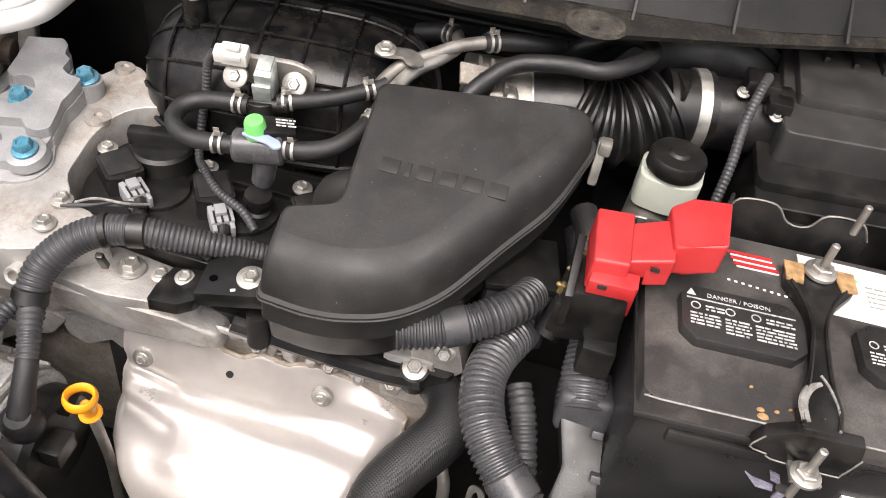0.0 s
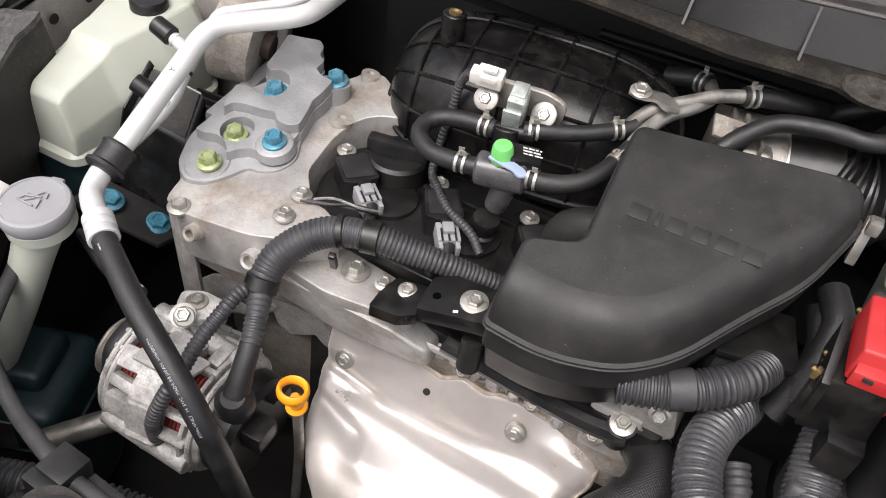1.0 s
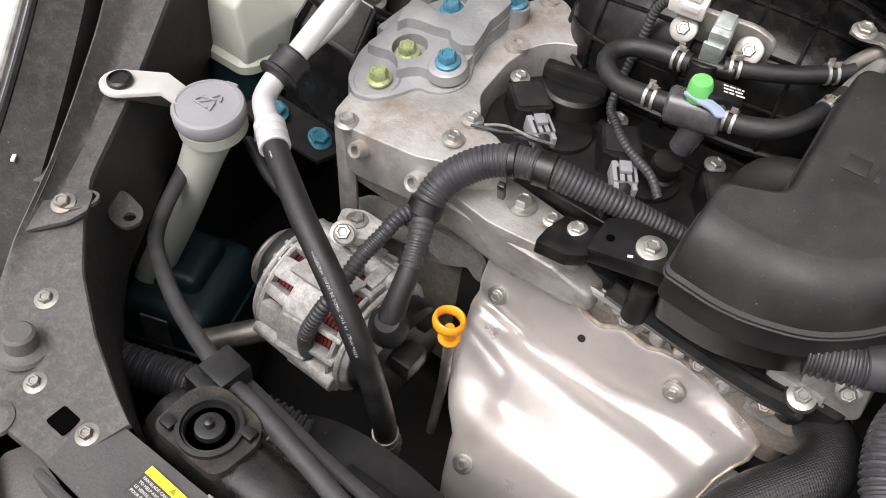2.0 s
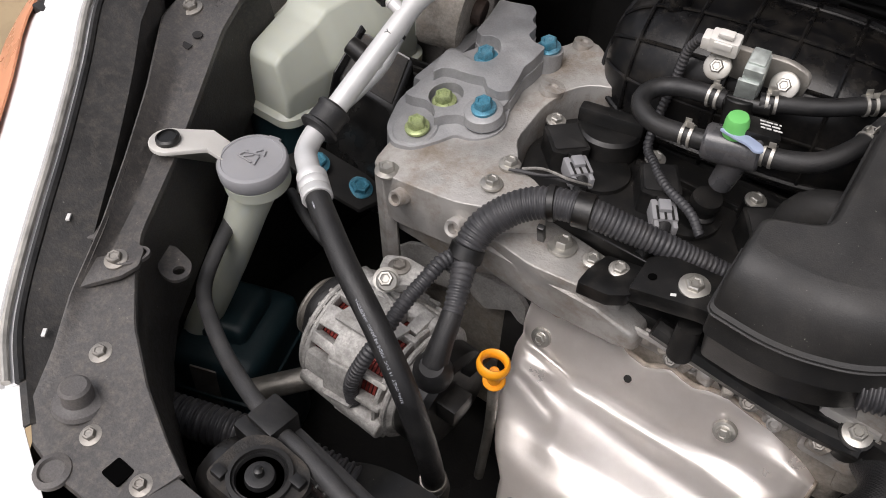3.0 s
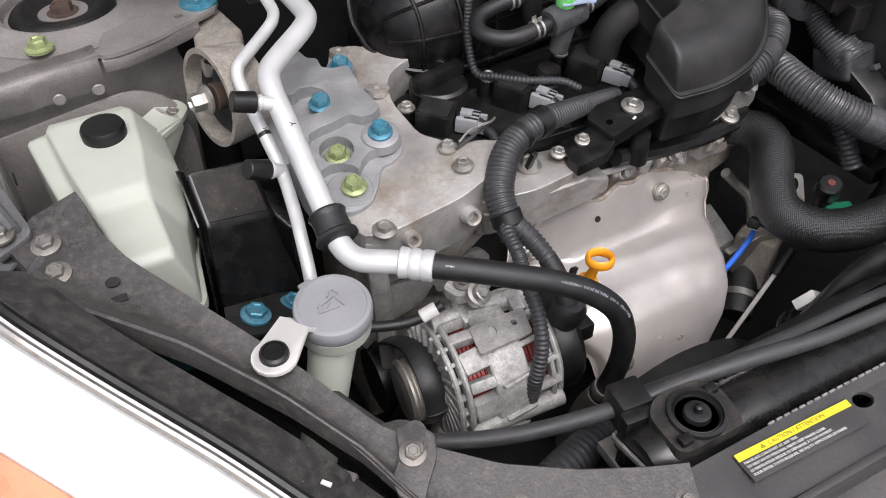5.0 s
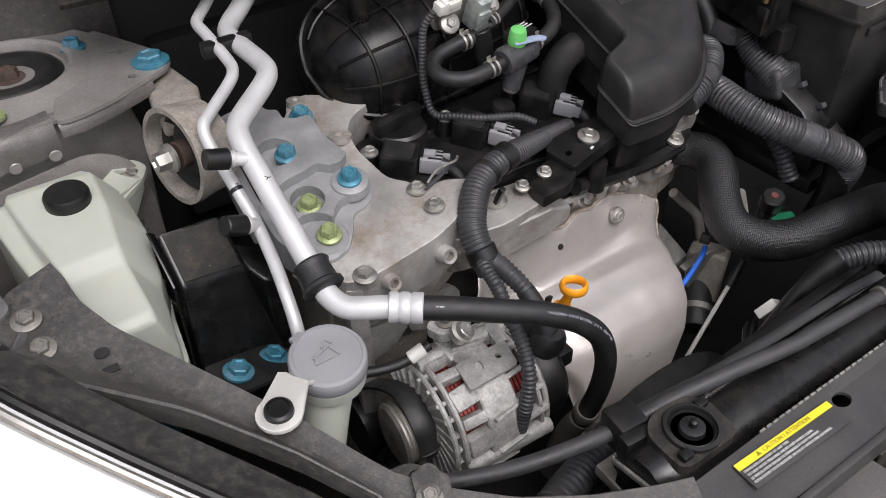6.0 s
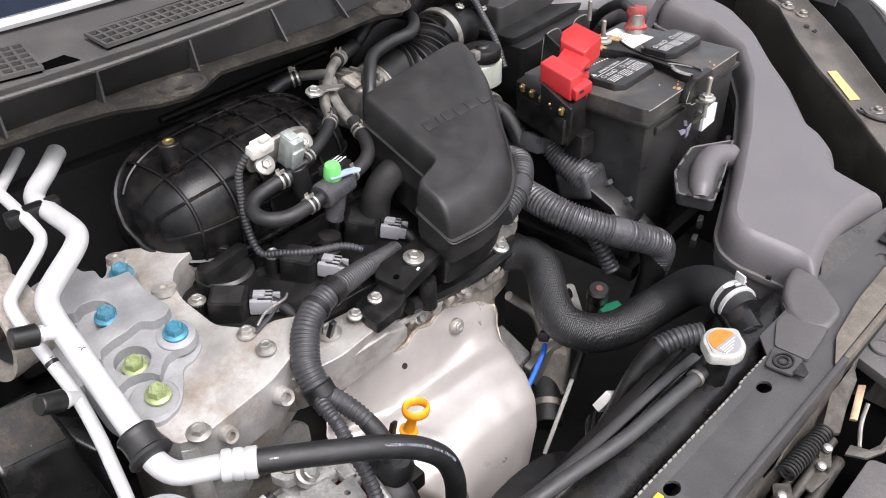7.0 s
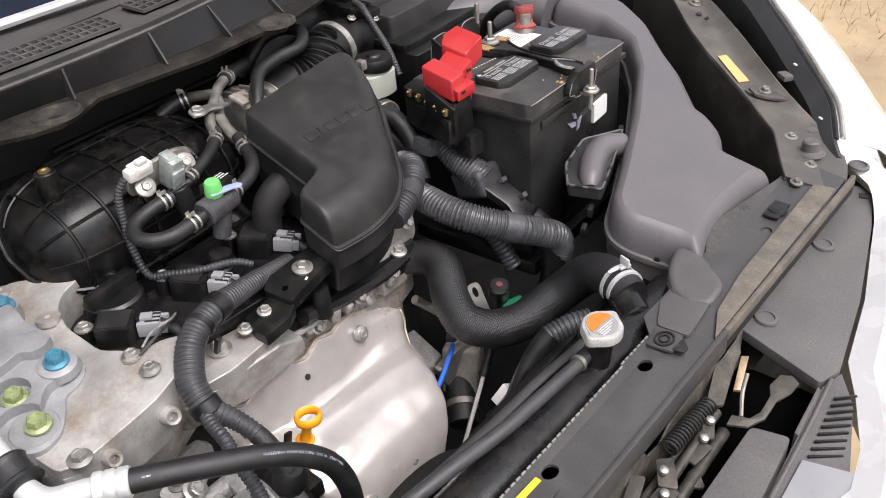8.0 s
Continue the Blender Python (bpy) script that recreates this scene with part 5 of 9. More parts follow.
# ---- engine mount: bracket, bushing, bolts ----
mb = thing("engine_mount_bracket", (-0.43, 0.67, 0.93), "grey cast mount bracket with blue and yellow marked bolts", "mount bracket")
lo_o = [(-0.488, 0.662), (-0.490, 0.622), (-0.478, 0.590), (-0.460, 0.576), (-0.440, 0.580), (-0.425, 0.598), (-0.417, 0.613), (-0.403, 0.613), (-0.388, 0.623), (-0.383, 0.640), (-0.390, 0.655), (-0.398, 0.672), (-0.43, 0.680), (-0.47, 0.680)]
top_o = [(-0.470, 0.714), (-0.472, 0.736), (-0.477, 0.762), (-0.462, 0.764), (-0.443, 0.768), (-0.434, 0.761), (-0.431, 0.749), (-0.422, 0.744), (-0.423, 0.731), (-0.414, 0.725), (-0.399, 0.723), (-0.399, 0.705), (-0.401, 0.692), (-0.397, 0.677), (-0.394, 0.660), (-0.403, 0.654), (-0.415, 0.655), (-0.424, 0.664), (-0.438, 0.661), (-0.454, 0.660), (-0.466, 0.657), (-0.470, 0.647), (-0.476, 0.662), (-0.478, 0.679), (-0.466, 0.682), (-0.456, 0.678), (-0.445, 0.677), (-0.434, 0.682), (-0.431, 0.692), (-0.434, 0.704), (-0.442, 0.712), (-0.453, 0.714), (-0.461, 0.709)]
lobe_l = [(-0.479, 0.656), (-0.479, 0.646), (-0.483, 0.622), (-0.472, 0.622), (-0.461, 0.625), (-0.451, 0.623), (-0.442, 0.616), (-0.439, 0.609), (-0.433, 0.617), (-0.423, 0.624), (-0.412, 0.624), (-0.396, 0.623), (-0.396, 0.634), (-0.394, 0.643), (-0.394, 0.659), (-0.398, 0.671), (-0.412, 0.673), (-0.440, 0.678), (-0.464, 0.672)]
up_o = [(-0.470, 0.714), (-0.472, 0.736), (-0.477, 0.762), (-0.462, 0.764), (-0.443, 0.768), (-0.434, 0.761), (-0.431, 0.749), (-0.422, 0.744), (-0.423, 0.731), (-0.414, 0.725), (-0.399, 0.723), (-0.399, 0.705), (-0.401, 0.692), (-0.397, 0.677), (-0.394, 0.660), (-0.403, 0.654), (-0.415, 0.655), (-0.424, 0.664), (-0.438, 0.661), (-0.454, 0.660), (-0.466, 0.657), (-0.470, 0.647), (-0.476, 0.662), (-0.478, 0.679), (-0.461, 0.709)]
MN = (-0.06, -0.2, 1)


def lift(pts, dz):
    return [(x, y, brz(x, y) + dz) for x, y in pts]


def pocket(x, y, r, dz):
    return [(px, py, brz(px, py) + dz) for px, py, _ in ring_pts((x, y), r, 26)]


part("base", slab(lift(rounded(lo_o, 0.008, 3), -0.014), 0.030, 0.003, 2), M_BRKT, mb)
part("lower_lobe", holed(lift(rounded(lobe_l, 0.003, 3), -0.004), [pocket(-0.448, 0.639, 0.0160, -0.004)], 0.0105), M_BRKT, mb)
part("upper_base", slab(lift(rounded(offset(up_o, 0.0012), 0.004, 3), -0.006), 0.036, 0.003, 3), M_BRKT, mb)
part("upper_block", slab(lift(rounded(top_o, 0.003, 3), 0.006), 0.0135, 0.0024, 3), M_BRKT, mb)
part("lime_boss", lathe([(0.0215, -0.030), (0.0215, -0.004), (0.020, -0.0025), (0.017, -0.0025)], (-0.453, 0.600, brz(-0.453, 0.600) - 0.010), MN, 34), M_BRKT, mb)
part("bolt_pad", lathe([(0.019, -0.008), (0.0175, 0.001), (0.016, 0.002)], (-0.405, 0.637, brz(-0.405, 0.637) - 0.003), MN, 26), M_BRKT, mb)
for x, y, dz, m in ((-0.441, 0.690, 0.002, M_BLUE), (-0.402, 0.735, -0.004, M_BLUE), (-0.405, 0.637, 0.0, M_BLUE), (-0.448, 0.637, -0.010, M_LIME), (-0.449, 0.599, -0.010, M_LIME)):
    part("bolt", hexbolt((x, y, brz(x, y) + dz), MN, 0.0084, 0.010, 1.36, 15), m, mb, "bolt head marked with paint")
part("boss_post", lathe([(0.0145, -0.04), (0.014, 0.0)], (-0.402, 0.735, brz(-0.402, 0.735) - 0.005), (0, 0, 1), 22), M_BRKT, mb)
part("web", slab(lift([(-0.50, 0.655), (-0.482, 0.655), (-0.474, 0.755), (-0.49, 0.755)], -0.016), 0.03, 0.004), M_BRKT, mb)

bush = thing("engine_mount", (-0.515, 0.735, 0.93), "oxidised aluminium engine mount ring with rubber bushing", "engine mount")
c, ax = Vector((-0.512, 0.738, 0.972)), Vector((-1.0, -0.25, 0.12)).normalized()
part("ring", lathe([(0.038, -0.020), (0.043, -0.018), (0.0445, 0.0), (0.0465, 0.014), (0.0465, 0.022), (0.0415, 0.022), (0.0405, 0.004), (0.038, -0.019)], c, ax, 40), M_OXID, bush)
part("rubber", lathe([(0.0403, -0.018), (0.0403, 0.004), (0.034, 0.010), (0.028, 0.002), (0.018, 0.008)], c, ax, 30), M_DARK, bush)
part("core", rod(c - ax * 0.03, c + ax * 0.018, 0.013), M_STRUT, bush)
part("bolt", hexbolt(c + ax * 0.024, ax, 0.0092, 0.016, 1.5), M_STEEL, bush)
part("arm", slab([(-0.528, 0.760, 0.998), (-0.490, 0.760, 1.002), (-0.476, 0.80, 1.000), (-0.482, 0.862, 0.996), (-0.512, 0.868, 0.996), (-0.524, 0.80, 0.996)], 0.022, 0.007, 3), M_OXID, bush)


# ---- resonator box on the intake ----
def rz(x, y):
    return 1.062 + 0.0406 * (x + 0.113) + 0.387 * (y - 0.69)


res = thing("intake_resonator", (-0.04, 0.61, 0.93), "matt black plastic intake resonator box with raised lettering", "resonator")
lip_c = [(-0.149, 0.536), (-0.098, 0.531), (-0.048, 0.543), (-0.016, 0.566), (0.020, 0.618), (0.048, 0.654), (0.073, 0.723), (-0.114, 0.705), (-0.110, 0.598), (-0.150, 0.586)]
rad_c = [0.006, 0.05, 0.04, 0.02, 0.03, 0.03, 0.020, 0.008, 0.012, 0.006]
wide = [1, 1, 1, 1, 1, 0.8, 0.2, 0.2, 0.2, 0.25]


def shell(off, dz, front):
    """One level of the shell: drawn in by off, more on the front and the battery side than at the rear."""
    out = []
    for x, y in rounded(offset(lip_c, [off * w for w in wide]), rad_c, 5):
        f = max(0.0, min(1.0, (0.585 - y) / 0.05))
        out.append((x, y, rz(x, y) + dz - front * f * f))
    return out


levels = [shell(0.0025, -0.062, 0), shell(0.0025, -0.037, 0), shell(-0.0015, -0.0365, 0), shell(-0.0015, -0.0325, 0), shell(0.0018, -0.0322, 0), shell(0.0035, -0.021, 0), shell(0.0065, -0.011, 0),
          shell(0.011, -0.0048, 0), shell(0.017, -0.0015, 0), shell(0.024, -0.0003, 0), shell(0.028, 0.0, 0)]
flat_cap(part("shell", nurbish(None, levels), M_GRAIN, res, sharp=50))
rim = [q for q in shell(-0.002, -0.0345, 0)]
part("joint_rim", tube([Vector(q) for q in rim + rim[:1]], 0.0012, 6, 0.004), M_GRAIN, res, "thin moulded joint line")
base = [shell(0.014, -0.10, 0), shell(0.006, -0.06, 0)]
part("base", nurbish(None, base), M_BLACK, res)
mr = Matrix.Translation((-0.094, 0.632, rz(-0.094, 0.632) + 0.0004)) @ pose(0, 0, 0, 21.1, 0, 0) @ pose(0, 0, 0, 0, -2.0, 0)
for i, w in enumerate((0.015, 0.004, 0.013, 0.013, 0.015, 0.014)):
    x = 0.006 + sum((0.015, 0.004, 0.013, 0.013, 0.015, 0.014)[:i]) + 0.005 * i
    part("raised_bar", box((x + w / 2, 0.0, 0), (w, 0.0125, 0.0009), 0.0004, m=mr), M_GRAIN, res, "raised plain bar on the lid")
part("intake_neck", tube([(-0.095, 0.664, 0.985), (-0.118, 0.662, 0.983), (-0.134, 0.664, 0.966), (-0.136, 0.672, 0.92)], 0.0165, 20), M_DARK, res)
part("rear_clip", merged(box((0.074, 0.712, 1.035), (0.008, 0.010, 0.040), 0.002, (-15, 0, 0)), box((0.076, 0.710, 1.052), (0.010, 0.012, 0.012), 0.002)), M_STEEL, res, "bright spring clip")
bk = thing("resonator_bracket", (-0.2, 0.57, 0.9), "black stamped steel bracket with bolts under the resonator", "bracket")
part("plate", slab([(x, y, 0.917 + 0.30 * (x + 0.25)) for x, y in rounded([(-0.247, 0.543), (-0.2475, 0.560), (-0.2425, 0.582), (-0.205, 0.579), (-0.202, 0.561), (-0.206, 0.545), (-0.219, 0.539)], 0.0025)], 0.012, 0.0015), M_BLACK, bk)
part("raised_plate", slab([(x, y, 0.937 + 0.18 * (x + 0.2)) for x, y in rounded([(-0.208, 0.547), (-0.2115, 0.585), (-0.200, 0.596), (-0.125, 0.590), (-0.120, 0.552), (-0.156, 0.553)], 0.0025)], 0.014, 0.002), M_BLACK, bk)
part("hole", lathe([(0.0034, 0), (0.0034, 0.0006)], (-0.199, 0.566, 0.9376), (-0.18, 0, 1), 14), M_DEEPSHADE, bk)
part("paint_dot", box((-0.178, 0.556, 0.9415), (0.0042, 0.0024, 0.0008), 0.0002, (0, -10, 20)), M_INK, bk)
for p, r, f, m in (((-0.250, 0.573, 0.9155), 0.0058, 1.4, M_STEEL), ((-0.226, 0.569, 0.9245), 0.0058, 1.4, M_STEEL), ((-0.169, 0.571, 0.9435), 0.0070, 1.65, M_STEEL)):
    part("bolt", hexbolt(p, (0, -0.15, 1), r, r * 0.9, f), m, bk)
rail_pts = [(-0.185, 0.566, 0.890), (-0.118, 0.574, 0.872), (-0.06, 0.572, 0.87), (-0.02, 0.572, 0.875)]
part("lower_rail", tube(rail_pts, 0.009, 8), M_BLACK, bk)
for p in ((-0.118, 0.586, 0.874), (-0.028, 0.575, 0.884)):
    part("bolt", hexbolt(p, (0, -0.35, 1), 0.0066, 0.006, 1.6), M_STEEL, bk)
    part("post", lathe([(0.0135, -0.03), (0.0125, -0.001)], p, (0, -0.35, 1), 20), M_BLACK, bk)
part("post", lathe([(0.010, -0.035), (0.0095, 0.0)], (-0.160, 0.562, 0.915), (0, 0, 1), 18), M_BLACK, bk)

# ---- intake manifold ----
mf = thing("intake_manifold", (-0.225, 0.81, 0.93), "glossy black plastic intake manifold with moulded ribs", "intake manifold")
MC, MR = Vector((-0.222, 0.806, 0.968)), Matrix.Rotation(radians(7), 3, "Z")
HL, RY, RZ = 0.140, 0.083, 0.073


def mf_pt(u, a, k=1.0):
    """u -1..1 along the body, a round it."""
    s = max(0.0, 1 - abs(u) ** 3.4) ** (1 / 2.6)
    ca, sa = math.cos(a), math.sin(a)
    e = 0.85
    y = RY * math.copysign(abs(ca) ** e, ca) * s * k
    z = RZ * math.copysign(abs(sa) ** e, sa) * s * k
    return MC + MR @ Vector((HL * u * (1 + (k - 1) * 0.3), y, z))


bm = bmesh.new()
us = [-1 + 2 * i / 40 for i in range(41)]
us = [math.copysign(1 - (1 - abs(u)) ** 1.5, u) * 0.999 for u in us]
rows = [[bm.verts.new(mf_pt(u, 2 * math.pi * k / 40)) for k in range(40)] for u in us]
for a, b in zip(rows, rows[1:]):
    for k in range(40):
        bm.faces.new((a[k], a[(k + 1) % 40], b[(k + 1) % 40], b[k]))
bm.faces.new(rows[0])
bm.faces.new(rows[-1])
part("body", bm, M_GLOSS, mf, sharp=80)
for u in (-0.74, -0.45, -0.16, 0.13, 0.42, 0.70):
    part("rib", tube([mf_pt(u, radians(a), 1.02) for a in range(60, 300, 8)], 0.0020, 6), M_GLOSS, mf)
for a in (78, 108, 140, 172, 205):
    part("rib", tube([mf_pt(-0.93 + 0.062 * i, radians(a), 1.02) for i in range(31)], 0.0018, 6), M_GLOSS, mf)
part("seam", tube([mf_pt(math.cos(t) * 0.999, radians(200) if math.sin(t) < 0 else radians(60), 1.02) for t in [2 * math.pi * k / 60 for k in range(61)]], 0.0035, 8), M_GLOSS, mf)
part("boss", rod((-0.306, 0.774, 1.030), (-0.306, 0.774, 1.060), 0.012, 0.011, 22), M_GLOSS, mf)
part("insert", lathe([(0.006, 0), (0.006, 0.0015), (0.0035, 0.0016), (0.003, 0.0005)], (-0.306, 0.774, 1.060), (0, 0, 1), 18), M_BRASS, mf, "brass threaded insert")
for u, a in ((-0.62, 195), (0.1, 205)):
    p = mf_pt(u, radians(a), 1.0)
    part("stud", lathe([(0.009, -0.002), (0.009, 0.002), (0.008, 0.003)], p, (p - MC) * 1.0, 18), M_GLOSS, mf)
for cx in (-0.29, -0.21, -0.13):
    part("runner", tube([(cx, 0.80, 0.94), (cx + 0.01, 0.755, 0.90), (cx + 0.02, 0.73, 0.86)], 0.028, 16), M_GLOSS, mf)


# ---- purge valve, breather valve and their hoses ----
pv = thing("purge_valve", (-0.21, 0.71, 1.0), "silver solenoid valve with a white plug on a steel bracket", "solenoid valve")
part("coil_case", merged(box((-0.210, 0.706, 1.036), (0.0150, 0.021, 0.036), 0.0020, (18, 0, 8)), box((-0.210, 0.7035, 1.0545), (0.0125, 0.016, 0.003), 0.001, (18, 0, 8)), box((-0.210, 0.6955, 1.030), (0.0155, 0.003, 0.020), 0.0006, (18, 0, 8))), M_ZINC, pv, "bright steel solenoid case")
part("valve_body", rod((-0.212, 0.699, 1.02), (-0.208, 0.692, 0.985), 0.012, 0.010, 18), M_BLACK, pv)
part("port", rod((-0.235, 0.696, 1.012), (-0.188, 0.702, 1.020), 0.0065, seg=14), M_BLACK, pv)
part("plug", merged(box((-0.240, 0.711, 1.051), (0.023, 0.014, 0.0145), 0.002, (15, 0, 8)), box((-0.253, 0.709, 1.050), (0.008, 0.012, 0.012), 0.002, (15, 0, 8)), box((-0.239, 0.706, 1.061), (0.012, 0.007, 0.004), 0.001, (15, 0, 8)), box((-0.239, 0.7035, 1.052), (0.014, 0.003, 0.006), 0.0008, (15, 0, 8))), M_WHITEP, pv, "white plastic connector")
part("bracket", slab([(x, 0.7225 + 0.0 * x, z) for x, z in rounded([(-0.254, 1.020), (-0.226, 1.018), (-0.205, 1.022), (-0.176, 1.018), (-0.172, 1.042), (-0.19, 1.048), (-0.25, 1.042)], 0.008)], (0.0, 0.004, 0.002), 0.0008), M_DULL, pv)
for p in ((-0.240, 0.711, 1.030), (-0.188, 0.714, 1.034)):
    part("bolt", merged(lathe([(0.0108, -0.002), (0.0108, 0.002), (0.0095, 0.003)], p, (0, -0.8, 0.55), 24), hexbolt(p, (0, -0.8, 0.55), 0.0055, 0.006, 1.4)), M_STEEL, pv)

bv = thing("breather_valve", (-0.197, 0.657, 0.99), "dark grey breather valve with a bright green cap", "breather valve")
part("body", merged(rod((-0.217, 0.653, 1.004), (-0.176, 0.660, 1.008), 0.0145, seg=28, bev=0.002), rod((-0.19, 0.66, 1.002), (-0.197, 0.662, 0.965), 0.011, 0.0095, 18)), M_LOOMG, bv)
part("top", box((-0.187, 0.664, 1.022), (0.034, 0.022, 0.010), 0.002, (0, 8, 25)), M_BLACK, bv)
part("print", bars([(-0.008, 0.004 - 0.004 * k, 0.016) for k in range(3)], pose(-0.178, 0.668, 1.0275, 0, 8, 25), 0.0026, 4), M_INK, bv)
part("cap", lathe([(0.0092, 0), (0.0095, 0.002), (0.0086, 0.013), (0.0074, 0.0160), (0.004, 0.0170)], (-0.198, 0.655, 1.019), (-0.05, -0.15, 1), 26), M_GREEN, bv, "bright green rubber cap")
part("strap", slab([(x, y, 1.024) for x, y in rounded([(-0.208, 0.646), (-0.194, 0.643), (-0.184, 0.642), (-0.177, 0.637), (-0.171, 0.641), (-0.175, 0.648), (-0.186, 0.652), (-0.2, 0.655)], 0.003)], 0.002, 0.0005), mat("blue_grey_strap", (0.32, 0.38, 0.52), 0.45), bv, "blue-grey plastic strap")
part("foot", lathe([(0.013, 0), (0.013, 0.006), (0.0105, 0.008), (0.0105, 0.016), (0.013, 0.018), (0.012, 0.024)], (-0.205, 0.668, 0.922), (0.1, -0.1, 1), 24), M_BLACK, bv)


def hose(name, pts, r, material, label, category="hose", group="", seg=14, rib=None, clamps=(), step=0.006):
    t = thing(name, pts[0], label, category, group)
    part("sleeve", tube(pts, r, seg, step, rib), material, t)
    path = [Vector(p) for p in pts]
    for i, f in clamps:
        a, b = path[i], path[i + 1]
        c, d = a.lerp(b, f), (b - a).normalized()
        rr = r if not isinstance(r, (list, tuple)) else r[i]
        up = Vector((0, 0, 1)) - d * d.z
        up.normalize()
        n = d.cross(up)
        m = Matrix(((d.x, n.x, up.x, c.x), (d.y, n.y, up.y, c.y), (d.z, n.z, up.z, c.z), (0, 0, 0, 1)))
        band = merged(*[lathe([(rr + 0.0003, e - 0.0012), (rr + 0.0013, e - 0.0012), (rr + 0.0013, e + 0.0012), (rr + 0.0003, e + 0.0012)], c, d, 24) for e in (-0.0032, 0.0032)],
                      box((0, 0, rr + 0.0009), (0.0080, 0.0040, 0.0012), 0.0004, m=m), *[box((0.0015 * k, 0.0024 * k, rr + 0.0032), (0.0050, 0.0010, 0.0050), 0.0003, m=m) for k in (-1, 1)])
        part("clamp", band, M_STEEL, t, "bright spring clamp")
    return t


hose("vacuum_hose", [(-0.222, 0.697, 1.014), (-0.245, 0.697, 1.012), (-0.268, 0.694, 1.008), (-0.280, 0.681, 1.004), (-0.276, 0.664, 1.001), (-0.258, 0.653, 1.000), (-0.235, 0.652, 1.002), (-0.212, 0.654, 1.004)], 0.0078, M_RUBBER,
     "black rubber hose looped between two valves", clamps=((0, 0.4), (6, 0.2)))
hose("vacuum_hose", [(-0.199, 0.702, 1.021), (-0.18, 0.709, 1.023), (-0.155, 0.722, 1.025), (-0.129, 0.741, 1.029), (-0.118, 0.752, 1.032)], 0.0072, M_RUBBER, "black rubber hose running to a steel pipe", clamps=((0, 0.4), (2, 0.95)))
hose("vacuum_hose", [(-0.182, 0.659, 1.008), (-0.160, 0.661, 1.010), (-0.138, 0.670, 1.014), (-0.124, 0.688, 1.020), (-0.117, 0.706, 1.024), (-0.112, 0.722, 1.03)], 0.0078, M_RUBBER, "black rubber hose rising to a steel pipe", clamps=((0, 0.5), (4, 0.0)))
vp = thing("vacuum_pipe", (-0.09, 0.78, 1.03), "pair of bent steel vacuum pipes on a bracket", "pipe")
part("pipe", tube([(-0.124, 0.746, 1.031), (-0.118, 0.762, 1.036), (-0.108, 0.775, 1.042), (-0.085, 0.795, 1.048), (-0.066, 0.812, 1.052), (-0.045, 0.826, 1.053)], 0.0062, 12), M_DULL, vp)
part("pipe", tube([(-0.115, 0.714, 1.026), (-0.110, 0.742, 1.033), (-0.098, 0.772, 1.04), (-0.082, 0.792, 1.044), (-0.072, 0.815, 1.045), (-0.073, 0.835, 1.04), (-0.079, 0.862, 1.033)], 0.0062, 12), M_STEEL, vp)
part("bracket", slab([(x, y, 1.053 - 0.12 * (y - 0.77)) for x, y in rounded([(-0.137, 0.764), (-0.128, 0.782), (-0.105, 0.788), (-0.092, 0.774), (-0.088, 0.758), (-0.102, 0.756), (-0.110, 0.768), (-0.122, 0.760)], 0.006)], 0.003, 0.001), M_STEEL, vp, "bright bent steel bracket")
part("bolt", hexbolt((-0.126, 0.770, 1.054), (0, -0.2, 1), 0.0068, 0.006, 1.4), M_STEEL, vp)
part("tab", box((-0.045, 0.795, 1.035), (0.034, 0.022, 0.004), 0.001, (25, 10, 20)), M_OXID, vp)
hose("vacuum_hose", [(-0.079, 0.860, 1.033), (-0.095, 0.868, 1.03), (-0.12, 0.872, 1.02)], 0.0095, M_RUBBER, "short black rubber hose by the firewall", clamps=((0, 0.4),))
hose("vacuum_hose", [(-0.048, 0.824, 1.053), (-0.03, 0.835, 1.053), (0.0, 0.85, 1.05), (0.02, 0.875, 1.04)], 0.0085, M_RUBBER, "short black rubber hose on a steel pipe", clamps=((0, 0.4),))
solo("support_bar", tube([(-0.215, 0.980, 0.984), (-0.08, 0.981, 0.989), (0.055, 0.981, 0.994)], 0.0055, 10), M_BLACK, "long black bar on the firewall below the cowl", "bar", at=(-0.215, 0.980, 0.984))

# sensor lead that drops from the white plug
lead = [(-0.259, 0.711, 1.048), (-0.268, 0.716, 1.03), (-0.271, 0.715, 1.0), (-0.274, 0.708, 0.97), (-0.272, 0.695, 0.945), (-0.258, 0.678, 0.945), (-0.236, 0.656, 0.946), (-0.206, 0.640, 0.945), (-0.19, 0.628, 0.938)]
solo("sensor_lead", tube(lead, 0.0043, 10, rib=(0.004, 0.0006)), M_LOOM, "thin corrugated black lead beside the coils", "wire", at=lead[0])
for i, (dx, dz) in enumerate(((0, 0), (0.004, 0.004), (-0.004, 0.003))):
    solo("coil_wire", tube([(-0.292 + dx, 0.630, 0.930 + dz), (-0.305 + dx, 0.616, 0.938 + dz), (-0.325, 0.607 + dx, 0.940 + dz), (-0.345 + dx, 0.600 + dx, 0.940)], 0.0013, 6, 0.005), (M_LOOM, M_CRIMP, M_LOOM)[i], "thin wire between coil plug and timing cover", "wire", group="coil wires", at=(-0.292, 0.630, 0.93))

